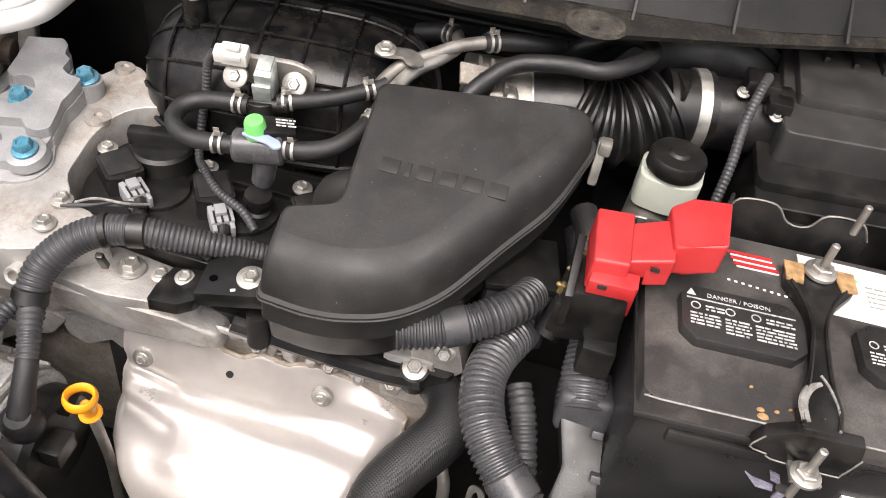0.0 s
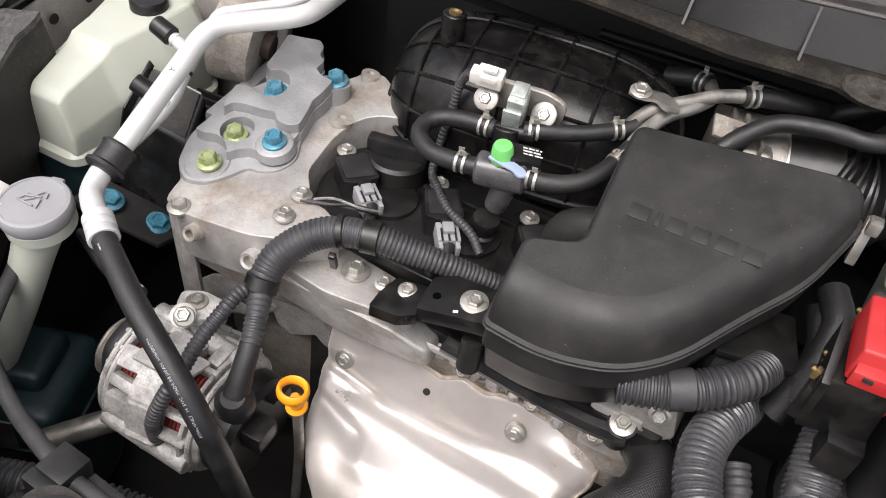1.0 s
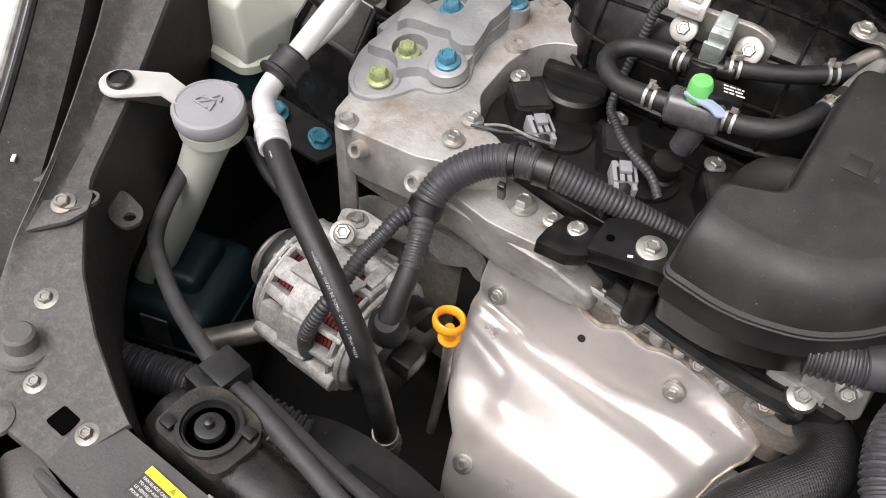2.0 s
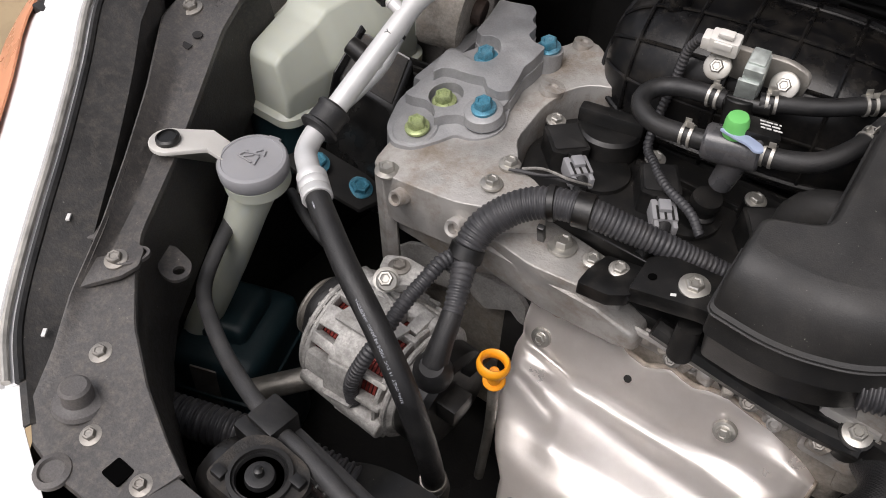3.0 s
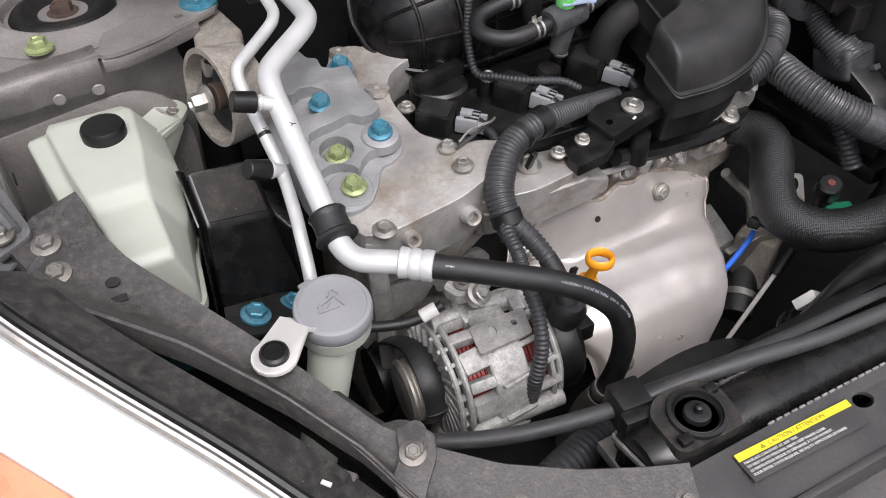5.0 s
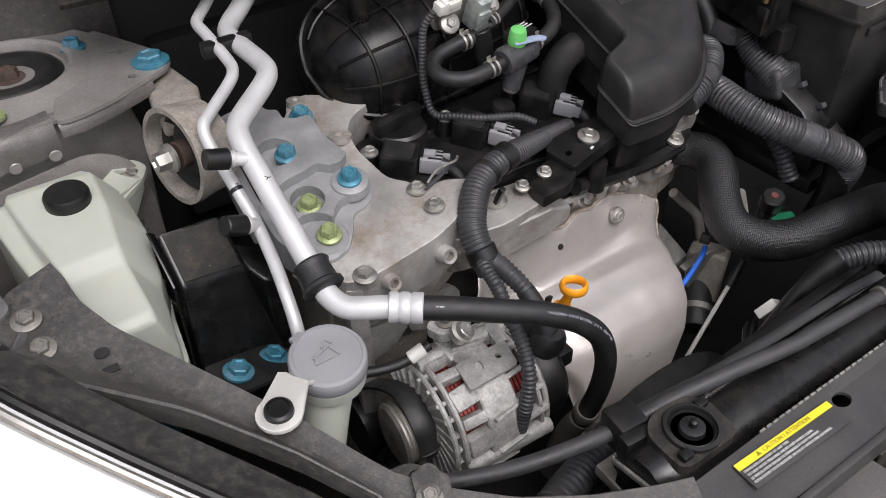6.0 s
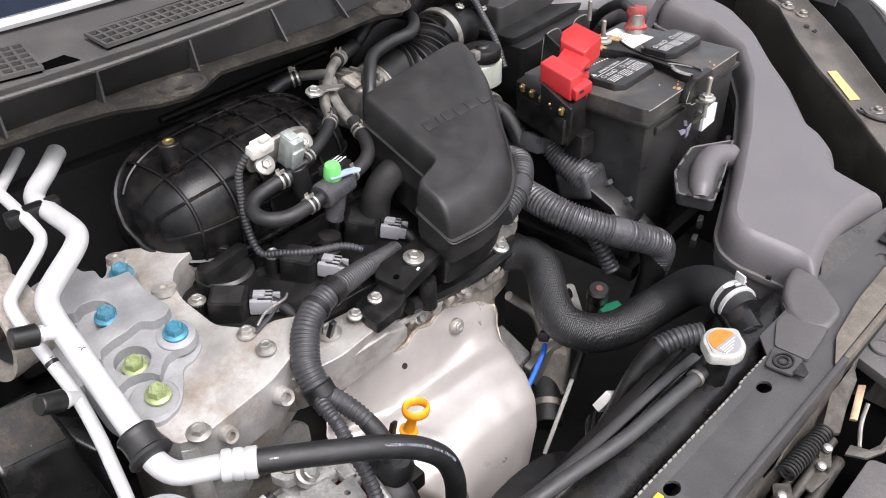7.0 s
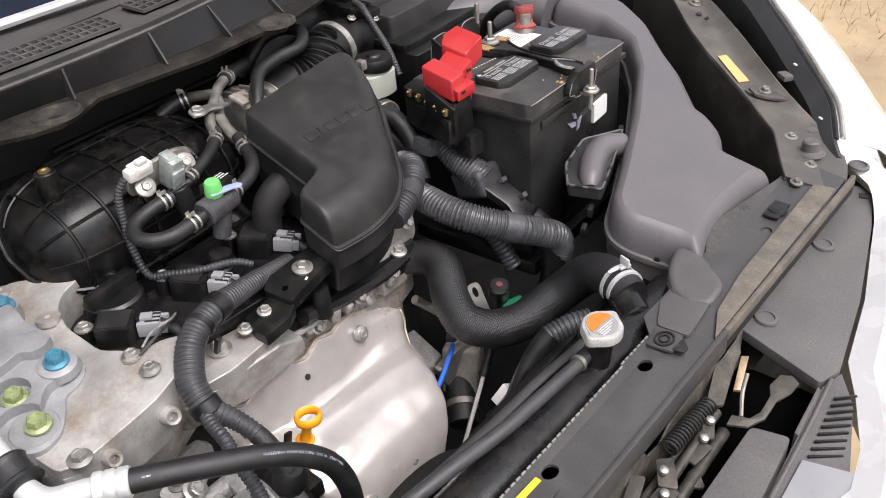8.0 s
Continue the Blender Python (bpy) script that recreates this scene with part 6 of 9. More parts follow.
# ---- wiring looms ----
main = thing("wiring_loom", (-0.336, 0.528, 0.9), "thick corrugated dark grey wiring loom bent over the engine", "wiring loom")
lp = [(-0.335, 0.512, 0.892), (-0.337, 0.524, 0.908), (-0.335, 0.540, 0.923), (-0.326, 0.553, 0.934), (-0.313, 0.565, 0.943), (-0.294, 0.574, 0.950), (-0.268, 0.580, 0.953), (-0.240, 0.589, 0.947), (-0.210, 0.599, 0.940), (-0.184, 0.610, 0.931), (-0.150, 0.622, 0.921)]
part("sleeve", tube(lp, [0.0125, 0.0132, 0.0138, 0.0140, 0.0138, 0.0134, 0.0126, 0.0118, 0.0105, 0.0095, 0.009], 18, rib=(0.0040, 0.0009)), M_LOOM, main)
for p, q in (((-0.297, 0.5728, 0.9492), (-0.291, 0.5752, 0.9504)), ((-0.276, 0.5785, 0.9522), (-0.262, 0.5822, 0.9525)), ((-0.3365, 0.519, 0.902), (-0.3370, 0.527, 0.912))):
    part("tape", rod(p, q, 0.0146, seg=20, bev=0.0008), M_BLACK, main, "band of black tape")
part("tie_end", box((-0.291, 0.558, 0.931), (0.006, 0.005, 0.022), 0.001, (20, 0, 10)), M_BLACK, main)
b1 = [(-0.336, 0.520, 0.904), (-0.329, 0.508, 0.900), (-0.322, 0.492, 0.891), (-0.317, 0.478, 0.880), (-0.315, 0.467, 0.868), (-0.314, 0.458, 0.856)]
part("branch", tube(b1, [0.0112, 0.0100, 0.0092, 0.0085, 0.0085, 0.0085], 14, rib=(0.0045, 0.0009)), M_LOOM, main)
b2 = [(-0.340, 0.521, 0.906), (-0.346, 0.503, 0.906), (-0.348, 0.483, 0.899), (-0.352, 0.463, 0.887), (-0.354, 0.440, 0.870), (-0.360, 0.422, 0.848), (-0.369, 0.415, 0.812), (-0.370, 0.423, 0.758)]
part("branch", tube(b2, 0.0068, 12, rib=(0.004, 0.0009)), M_LOOM, main)
part("boot", merged(tube([(-0.3185, 0.482, 0.8835), (-0.3165, 0.475, 0.877), (-0.315, 0.466, 0.867), (-0.3135, 0.454, 0.849)], [0.0088, 0.0092, 0.0095, 0.0115], 16), lathe([(0.008, -0.020), (0.0145, -0.014), (0.0170, -0.003), (0.0155, 0.007), (0.010, 0.013)], (-0.313, 0.452, 0.842), (0.1, -0.3, 1), 24)), M_RUBBER, main, "grey rubber terminal boot")

# ---- dipstick ----
dip = thing("dipstick", (-0.27, 0.471, 0.84), "orange plastic dipstick handle with a ring on a thin tube", "dipstick")
dm = facing((-0.2690, 0.470, 0.8700), (0.05, 0.08, 0.99))
bm = bmesh.new()
N, K = 28, 8
vs = [[bm.verts.new(dm @ Vector(((0.0112 + 0.0024 * math.cos(2 * math.pi * k / K)) * math.cos(2 * math.pi * i / N), (0.0112 + 0.0024 * math.cos(2 * math.pi * k / K)) * math.sin(2 * math.pi * i / N), 0.0052 * math.sin(2 * math.pi * k / K)))) for k in range(K)] for i in range(N)]
for i in range(N):
    for k in range(K):
        bm.faces.new((vs[i][k], vs[(i + 1) % N][k], vs[(i + 1) % N][(k + 1) % K], vs[i][(k + 1) % K]))
part("handle", merged(bm, rod((-0.2695, 0.4735, 0.8575), (-0.2715, 0.479, 0.838), 0.0042, 0.0058), rod((-0.2715, 0.479, 0.838), (-0.2717, 0.4795, 0.835), 0.0095)), M_ORANGE, dip)
part("tube", tube([(-0.2715, 0.479, 0.838), (-0.274, 0.486, 0.80), (-0.279, 0.496, 0.73), (-0.285, 0.50, 0.64)], 0.0048, 12), M_DULL, dip)
solo("tag", box((-0.292, 0.482, 0.838), (0.010, 0.004, 0.036), 0.001, (0, 25, 20)), M_BLACK, "small black tag beside the dipstick", "tag", at=(-0.292, 0.482, 0.82))

# ---- exhaust heat shield ----
sh = thing("heat_shield", (-0.16, 0.5, 0.62), "bright stamped metal exhaust heat shield with brown heat stains", "heat shield")
bm = bmesh.new()
NU, NV = 64, 46
prof = [(0.578, 0.835), (0.570, 0.808), (0.564, 0.784), (0.556, 0.774), (0.532, 0.768), (0.505, 0.758), (0.480, 0.740), (0.462, 0.714), (0.450, 0.68), (0.442, 0.64), (0.437, 0.59)]
TOP = [(-0.302, 0.826), (-0.290, 0.836), (-0.273, 0.826), (-0.262, 0.831), (-0.245, 0.839), (-0.228, 0.837), (-0.213, 0.843), (-0.200, 0.832), (-0.184, 0.828), (-0.165, 0.842), (-0.152, 0.838), (-0.142, 0.834), (-0.131, 0.838), (-0.115, 0.837), (-0.10, 0.829), (-0.08, 0.820), (-0.056, 0.811), (-0.045, 0.803), (-0.036, 0.795), (-0.029, 0.787), (-0.025, 0.782)]


def along(pr, v):
    q = v * (len(pr) - 1)
    i = min(int(q), len(pr) - 2)
    f = q - i
    return tuple(pr[i][k] + (pr[i + 1][k] - pr[i][k]) * f for k in range(len(pr[0])))


LEFT = [(-0.298, 0.85), (-0.301, 0.80), (-0.302, 0.775), (-0.287, 0.757), (-0.252, 0.722), (-0.240, 0.66), (-0.235, 0.59)]
RIGHT = [(-0.028, 0.85), (-0.030, 0.79), (-0.052, 0.762), (-0.078, 0.72), (-0.12, 0.67), (-0.15, 0.59)]


def xlim(pairs, z):
    for (x0, z0), (x1, z1) in zip(pairs, pairs[1:]):
        if z1 <= z <= z0:
            return x0 + (x1 - x0) * (z0 - z) / (z0 - z1)
    return pairs[-1][0]


def shield_pt(u, v):
    y, z = along(prof, v)
    xl, xr = xlim(LEFT, z), xlim(RIGHT, z)
    x = xl + (xr - xl) * u
    top = max(0.0, 1 - v / 0.12)
    for (x0, z0), (x1, z1) in zip(TOP, TOP[1:]):
        if x0 <= x <= x1:
            z += top * (z0 + (z1 - z0) * (x - x0) / (x1 - x0) - 0.835)
    d = 0.006 * math.sin(math.pi * u) * max(0.0, math.sin(math.pi * (v - 0.3) / 0.7))
    edge = min(u, 1 - u)
    d -= 0.022 * max(0.0, 1 - edge / 0.06) ** 2 * min(1.0, 0.1 + 1.6 * v)
    for u0, v0, wv, lu in ((0.10, 0.20, 0.030, 0.17), (0.10, 0.40, 0.036, 0.19)):
        if u < u0 + lu:
            d -= 0.007 * math.exp(-((v - v0 - 0.30 * (u - u0)) / wv) ** 2) * min(1.0, (u0 + lu - u) / 0.05)
    d += 0.0026 * noise.noise(Vector((u * 3.2, v * 4.0, 1.7))) + 0.0011 * noise.noise(Vector((u * 8, v * 8, 3)))
    d += 0.0050 * math.exp(-((u - 0.30) / 0.075) ** 2 - ((v - 0.50) / 0.045) ** 2) + 0.0035 * math.exp(-((v - 0.33 - 0.06 * u) / 0.035) ** 2) * min(1.0, 4 * u * (1 - u))
    wrap = max(0.0, (u - 0.72) / 0.28)
    fwd = 0.012 * wrap ** 2.2 * max(0.0, 1 - v) * min(1.0, v / 0.3)
    back = 0.021 * min(1.0, max(0.0, (x + 0.15) / 0.10)) * max(0.0, 1 - v / 0.35)
    return (x, y - d * 0.7 - fwd + back, z + d * 0.7 - 0.012 * wrap ** 2 * max(0.0, 1 - v) * min(1.0, v / 0.3))


rows = [[bm.verts.new(shield_pt(i / NU, j / NV)) for i in range(NU + 1)] for j in range(NV + 1)]
for a, b in zip(rows, rows[1:]):
    for i in range(NU):
        bm.faces.new((a[i], a[i + 1], b[i + 1], b[i]))
bmesh.ops.solidify(bm, geom=list(bm.faces), thickness=0.002)
part("panel", bm, M_SHIELD, sh, sharp=180)
part("rolled_edge", tube([shield_pt(i / 60, 0.0) for i in range(61)], 0.0022, 8, 0.004), M_LIP, sh, "heat-browned rolled edge")
part("rolled_edge", tube([shield_pt(1.0, i / 30) for i in range(31)], 0.0018, 8, 0.004), M_LIP, sh)
for p, n in (((-0.278, 0.567, 0.800), (0, -0.95, 0.3)), ((-0.106, 0.571, 0.812), (0, -0.95, 0.3)), ((-0.224, 0.456, 0.712), (0, -0.8, 0.6))):
    part("bolt", merged(lathe([(0.010, -0.004), (0.0095, 0.0005), (0.008, 0.001)], p, n, 20), hexbolt(p, n, 0.0055, 0.005, 1.25)), M_STEEL, sh)
part("hole", lathe([(0.0035, -0.001), (0.0035, 0.0008)], (-0.193, 0.5695, 0.810), (0, -0.95, 0.3), 14), M_DARK, sh, "small round hole")

# ---- alternator ----
al = thing("alternator", (-0.37, 0.445, 0.73), "pale grey cast alternator with vents over copper windings", "alternator")
ac = Vector((-0.379, 0.474, 0.786))
ax = Vector((1, -0.05, 0)).normalized()
part("rotor_case", lathe([(0.038, -0.050), (0.047, -0.047), (0.049, -0.040), (0.049, 0.034), (0.044, 0.042), (0.03, 0.044)], ac, ax, 40), M_COPPER, al, "dark red copper windings inside")
part("coil_gaps", merged(*[lathe([(0.0485, -0.044 + 0.004 * k), (0.0502, -0.0432 + 0.004 * k), (0.0485, -0.0424 + 0.004 * k)], ac, ax, 36) for k in range(20)]), M_DARKRED, al)
rng = random.Random(41)
for i in range(16):
    a = 2 * math.pi * (i + 0.35) / 16
    for x0, x1, w in ((-0.046, -0.014, 0.0110), (0.006, 0.040, 0.0058)):
        if rng.random() < (0.6 if x0 < 0 else 0.0):
            w = 0.0205
        lean = rng.uniform(-0.10, 0.10)
        d = Vector((0, math.cos(a), math.sin(a)))
        c1 = ac + ax * ((x0 + x1) / 2) + d * 0.0553
        part("fin", box((0, 0, 0), (x1 - x0, w, 0.012), 0.0032, m=Matrix.Translation(c1) @ Matrix.Rotation(a - math.pi / 2, 4, "X") @ Matrix.Rotation(lean, 4, "Z")), M_ALT, al)
for x0, x1, r in ((-0.056, -0.051, 0.0570), (-0.048, -0.043, 0.0605), (-0.021, 0.013, 0.0615), (0.034, 0.038, 0.0590), (0.041, 0.046, 0.0570)):
    part("band", lathe([(r - 0.018, x0), (r - 0.0015, x0), (r, x0 + 0.0015), (r, x1 - 0.0015), (r - 0.0015, x1), (r - 0.018, x1)], ac, ax, 44), M_ALT, al)
for i in range(22):
    a = 2 * math.pi * i / 22
    d = Vector((0, math.cos(a), math.sin(a)))
    part("front_rib", box((0, 0, 0), (0.012, 0.0042, 0.030), 0.0015, m=Matrix.Translation(ac - ax * 0.053 + d * 0.041) @ Matrix.Rotation(a - math.pi / 2 + 0.25, 4, "X")), M_ALT, al)
    if i % 2:
        part("belly_rib", box((0, 0, 0), (0.030, 0.0034, 0.006), 0.0012, m=Matrix.Translation(ac - ax * 0.003 + d * 0.0630) @ Matrix.Rotation(a - math.pi / 2, 4, "X") @ Matrix.Rotation(rng.uniform(-0.4, 0.4), 4, "Z")), M_ALT, al)
part("front_face", lathe([(0.02, -0.050), (0.049, -0.049), (0.054, -0.044)], ac, ax, 40), M_DARK, al)
part("end_cap", lathe([(0.054, 0.044), (0.049, 0.050), (0.030, 0.053)], ac, ax, 40), M_ALT, al)
bk2 = [(x, y, 0.8485) for x, y in rounded([(-0.404, 0.471), (-0.350, 0.470), (-0.357, 0.441), (-0.409, 0.440)], 0.003)]
slot = [(x, y, 0.8485) for x, y, _ in ring_pts((-0.387, 0.458), 0.0062, 18, 0.0034, 1.3)]
hol2 = [(x, y, 0.8485) for x, y, _ in ring_pts((-0.366, 0.458), 0.0032, 14)]
part("top_plate", holed(bk2, [slot, hol2], 0.003), M_TOPPL, al, "pale flat plate with an oval slot")
part("plate_foot", box((-0.396, 0.493, 0.842), (0.016, 0.026, 0.014), 0.003, (12, 0, 4)), M_ALT, al)
part("plate_foot", box((-0.350, 0.484, 0.842), (0.013, 0.024, 0.012), 0.003, (12, 0, -6)), M_ALT, al)
part("adjuster", merged(rod((-0.392, 0.486, 0.864), (-0.384, 0.480, 0.876), 0.009, seg=16), hexbolt((-0.388, 0.483, 0.872), (0.3, -0.5, 0.9), 0.007, 0.008)), M_STEEL, al, "zinc adjusting bolt")
for a in (70, 190, 310):
    d = Vector((0, math.cos(radians(a)), math.sin(radians(a)))) * 0.057
    part("ear", rod(ac + d - ax * 0.050, ac + d + ax * 0.042, 0.009, seg=16), M_ALT, al)
pul = part("pulley", lathe([(0.012, 0), (0.028, 0.001), (0.031, 0.004), (0.031, 0.006), (0.0285, 0.008), (0.0285, 0.028), (0.031, 0.030), (0.031, 0.033)], ac - ax * 0.090, ax, 40), M_DULL, al, "ribbed brown-grey steel pulley")
for k in range(5):
    part("groove", lathe([(0.0287, 0), (0.0302, 0.0015), (0.0287, 0.003)], ac - ax * (0.088 - 0.004 * k), ax, 40), M_DULL, pul)
solo("drive_belt", merged(tube([(-0.448, 0.447, 0.786), (-0.448, 0.460, 0.758), (-0.446, 0.49, 0.751), (-0.446, 0.53, 0.69), (-0.446, 0.57, 0.6)], 0.011, 10, flat=0.35), tube([(-0.448, 0.447, 0.786), (-0.448, 0.460, 0.814), (-0.446, 0.50, 0.816), (-0.446, 0.57, 0.75), (-0.446, 0.62, 0.65)], 0.011, 10, flat=0.35)), M_RUBBER, "black ribbed drive belt round the alternator pulley", "belt", at=(-0.45, 0.56, 0.6))
solo("idler_pulley", merged(lathe([(0.012, -0.012), (0.036, -0.012), (0.038, -0.008), (0.036, 0.010), (0.014, 0.012)], (-0.45, 0.575, 0.69), (-1, 0, 0), 32)), M_BLACK, "black idler pulley beside the timing cover", "pulley", at=(-0.45, 0.575, 0.69))
part("lug_arm", slab([(x, y, 0.868) for x, y in rounded([(-0.404, 0.492), (-0.410, 0.508), (-0.394, 0.518), (-0.368, 0.518), (-0.360, 0.502), (-0.382, 0.486)], 0.005)], 0.010, 0.003), M_ALT, al, "pale cast arm to the engine")
part("lug_bolt", hexbolt((-0.391, 0.504, 0.8685), (0, 0, 1), 0.0062, 0.006), M_DULL, al)
part("spout", slab([(x, 0.594, z) for x, z in rounded([(-0.382, 0.797), (-0.353, 0.802), (-0.323, 0.804), (-0.311, 0.791), (-0.310, 0.766), (-0.317, 0.767), (-0.327, 0.776), (-0.355, 0.758), (-0.373, 0.766)], 0.003)], (0, 0.016, 0), 0.005, 3), M_TOPPL, al, "bright rounded bracket end")
part("bracket_plate", slab([(x, 0.592, z) for x, z in rounded([(-0.475, 0.766), (-0.452, 0.789), (-0.424, 0.802), (-0.395, 0.797), (-0.371, 0.790), (-0.393, 0.760), (-0.422, 0.752), (-0.459, 0.722)], 0.005)], (0, 0.005, 0), 0.0018), M_TOPPL, al, "pale sheet bracket to the engine")
part("rear_cover", lathe([(0.046, 0.0), (0.049, 0.004), (0.049, 0.022), (0.044, 0.028), (0.020, 0.030)], ac + ax * 0.049, ax, 36), M_BLACK, al, "black plastic rear cover")
part("regulator_plug", box(ac + ax * 0.085 + Vector((0, -0.012, 0.020)), (0.020, 0.026, 0.020), 0.003), M_BLACK, al)

# ---- air-conditioning pipes ----
aw = thing("suction_pipe", (-0.49, 0.53, 0.9), "pale aluminium air-conditioning pipe with a service port", "pipe")
TP = [(-0.381, 0.872, 1.044), (-0.405, 0.846, 1.040), (-0.424, 0.828, 1.036), (-0.433, 0.812, 1.034), (-0.432, 0.79, 1.033), (-0.430, 0.74, 1.033), (-0.434, 0.722, 1.0325), (-0.445, 0.708, 1.031), (-0.475, 0.682, 1.027), (-0.488, 0.669, 1.024), (-0.493, 0.652, 1.018), (-0.4935, 0.62, 1.002), (-0.494, 0.57, 0.976), (-0.494, 0.535, 0.958), (-0.494, 0.516, 0.950), (-0.488, 0.500, 0.946), (-0.476, 0.489, 0.947), (-0.462, 0.479, 0.948), (-0.440, 0.463, 0.947)]
part("pipe", tube(TP, 0.0095, 20, 0.005), M_PIPE, aw)
part("crimp", merged(lathe([(0.0115, 0), (0.0125, 0.001), (0.0125, 0.006), (0.0112, 0.008), (0.0125, 0.010), (0.0125, 0.015), (0.0112, 0.017), (0.0125, 0.019), (0.0125, 0.026), (0.0115, 0.027)], (-0.461, 0.4785, 0.948), (0.022, -0.016, -0.001), 28)), M_PIPE, aw, "crimped aluminium ferrule")
part("port", merged(rod((-0.4935, 0.634, 1.012), (-0.512, 0.636, 1.019), 0.0058, seg=14), rod((-0.508, 0.636, 1.017), (-0.510, 0.636, 1.018), 0.0072, seg=14)), M_PIPE, aw)
part("port_cap", rod((-0.512, 0.636, 1.019), (-0.531, 0.637, 1.025), 0.0092, 0.0086, 20), M_BLACK, aw, "black plastic port cap")
part("grommet", lathe([(0.011, 0), (0.0150, 0.001), (0.0160, 0.003), (0.0150, 0.005), (0.0145, 0.008), (0.0150, 0.020), (0.0175, 0.022), (0.0178, 0.025), (0.0150, 0.027), (0.011, 0.028)], (-0.494, 0.544, 0.963), (0, -0.9, -0.43), 26), M_RUBBER, aw, "black rubber sleeve")
HP = [(-0.452, 0.472, 0.948), (-0.438, 0.462, 0.947), (-0.412, 0.447, 0.943), (-0.382, 0.431, 0.936), (-0.352, 0.418, 0.926), (-0.325, 0.408, 0.910), (-0.303, 0.402, 0.885), (-0.290, 0.402, 0.852), (-0.283, 0.406, 0.815), (-0.281, 0.413, 0.775), (-0.285, 0.423, 0.730)]
hs = thing("suction_hose", (-0.44, 0.46, 0.9), "thick black rubber air-conditioning hose with white print", "hose")
part("sleeve", tube(HP, 0.0100, 20, 0.006), M_RUBBER, hs)
hp, _ = smooth_path(HP, 0.006)
side = Vector((0.15, -0.75, 0.65))
hose_print("R134a ONLY  14  SUC  MADE IN JAPAN  >PA/EPDM<", 0.0034, hp, 28, 0.0100, side, M_DIMINK, hs)
for i in (4,):
    d = (hp[i + 1] - hp[i - 1]).normalized()
    w = (side - d * side.dot(d)).normalized()
    n = d.cross(w)
    m = Matrix(((d.x, n.x, w.x, 0), (d.y, n.y, w.y, 0), (d.z, n.z, w.z, 0), (0, 0, 0, 1)))
    part("print", bars([(-0.004, 0.0, 0.008)], Matrix.Translation(hp[i] + w * 0.0102) @ m, 0.0018, i), M_DIMINK, hs)
part("ferrule", lathe([(0.0112, 0), (0.0122, 0.002), (0.0122, 0.012), (0.0108, 0.014)], (-0.283, 0.418, 0.752), (-0.1, 0.3, -1), 24), M_DULL, hs)
solo("hose_fitting", merged(tube([(-0.285, 0.423, 0.735), (-0.29, 0.435, 0.70), (-0.30, 0.44, 0.64)], [0.012, 0.012, 0.014], 14)), M_DULL, "dull metal fitting below the hose", "fitting", at=(-0.3, 0.44, 0.64))
lt = thing("liquid_pipe", (-0.51, 0.53, 0.9), "thin pale aluminium air-conditioning pipe with a capped port", "pipe")
LP = [(-0.411, 0.887, 1.051), (-0.435, 0.857, 1.048), (-0.452, 0.836, 1.046), (-0.456, 0.826, 1.045), (-0.455, 0.81, 1.042), (-0.453, 0.765, 1.032), (-0.456, 0.750, 1.029), (-0.466, 0.737, 1.026), (-0.50, 0.707, 1.019), (-0.509, 0.697, 1.016), (-0.511, 0.684, 1.006), (-0.508, 0.645, 0.980), (-0.506, 0.617, 0.960), (-0.510, 0.58, 0.945), (-0.515, 0.552, 0.935), (-0.518, 0.535, 0.922), (-0.520, 0.525, 0.905), (-0.52, 0.52, 0.87)]
part("pipe", tube(LP, 0.0056, 16, 0.005), M_PIPE, lt)
part("port", merged(rod((-0.506, 0.616, 0.960), (-0.518, 0.612, 0.968), 0.0062, seg=14), rod((-0.514, 0.613, 0.966), (-0.518, 0.612, 0.968), 0.008, seg=14)), M_PIPE, lt)
part("port_cap", rod((-0.518, 0.612, 0.968), (-0.536, 0.608, 0.978), 0.0092, 0.0086, 20), M_BLACK, lt, "black plastic port cap")
for path, text, size, start, rad, who in ((TP, "Y", 0.0075, 57, 0.0095, aw), (LP, "H", 0.0055, 55, 0.0056, lt)):
    pp, _ = smooth_path(path, 0.005)
    hose_print(text, size, pp, start, rad, Vector((0.25, -0.65, 0.75)), M_BLKINK, who)
part("pipe_clip", slab([(x, y, z) for x, y, z in ((-0.469, 0.795, 1.044), (-0.418, 0.797, 1.042), (-0.418, 0.785, 1.042), (-0.469, 0.783, 1.042))], 0.014, 0.003), M_BLACK, lt, "black plastic clip joining two pipes")
part("band", rod((-0.5082, 0.647, 0.9815), (-0.5078, 0.643, 0.9785), 0.006, seg=16), M_BLACK, lt)

# ---- coolant reservoir, washer filler, black canister ----
cr = thing("coolant_reservoir", (-0.645, 0.67, 0.8), "milky white plastic coolant reservoir with a black cap", "coolant reservoir")
def ring_in(pts, d, r=0.010):
    return rounded(offset(pts, d), r, 3)


low_r = [(-0.697, 0.762), (-0.671, 0.590), (-0.663, 0.580), (-0.606, 0.580), (-0.598, 0.590), (-0.590, 0.645), (-0.576, 0.705), (-0.576, 0.766), (-0.588, 0.780), (-0.688, 0.780)]
# stations along the tank: y, shoulder x and z, raised part's left x, top z and right x, side x and z
sect = [(0.776, -0.686, 0.956, -0.672, 0.966, -0.606, -0.590, 0.93), (0.762, -0.694, 0.962, -0.674, 0.9695, -0.600, -0.579, 0.935), (0.705, -0.686, 0.950, -0.668, 0.966, -0.604, -0.579, 0.930),
        (0.657, -0.678, 0.940, -0.661, 0.962, -0.611, -0.586, 0.915), (0.642, -0.676, 0.937, -0.659, 0.952, -0.612, -0.592, 0.910), (0.592, -0.668, 0.926, -0.651, 0.940, -0.611, -0.600, 0.900),
        (0.584, -0.664, 0.916, -0.648, 0.933, -0.612, -0.602, 0.892)]
bm = bmesh.new()
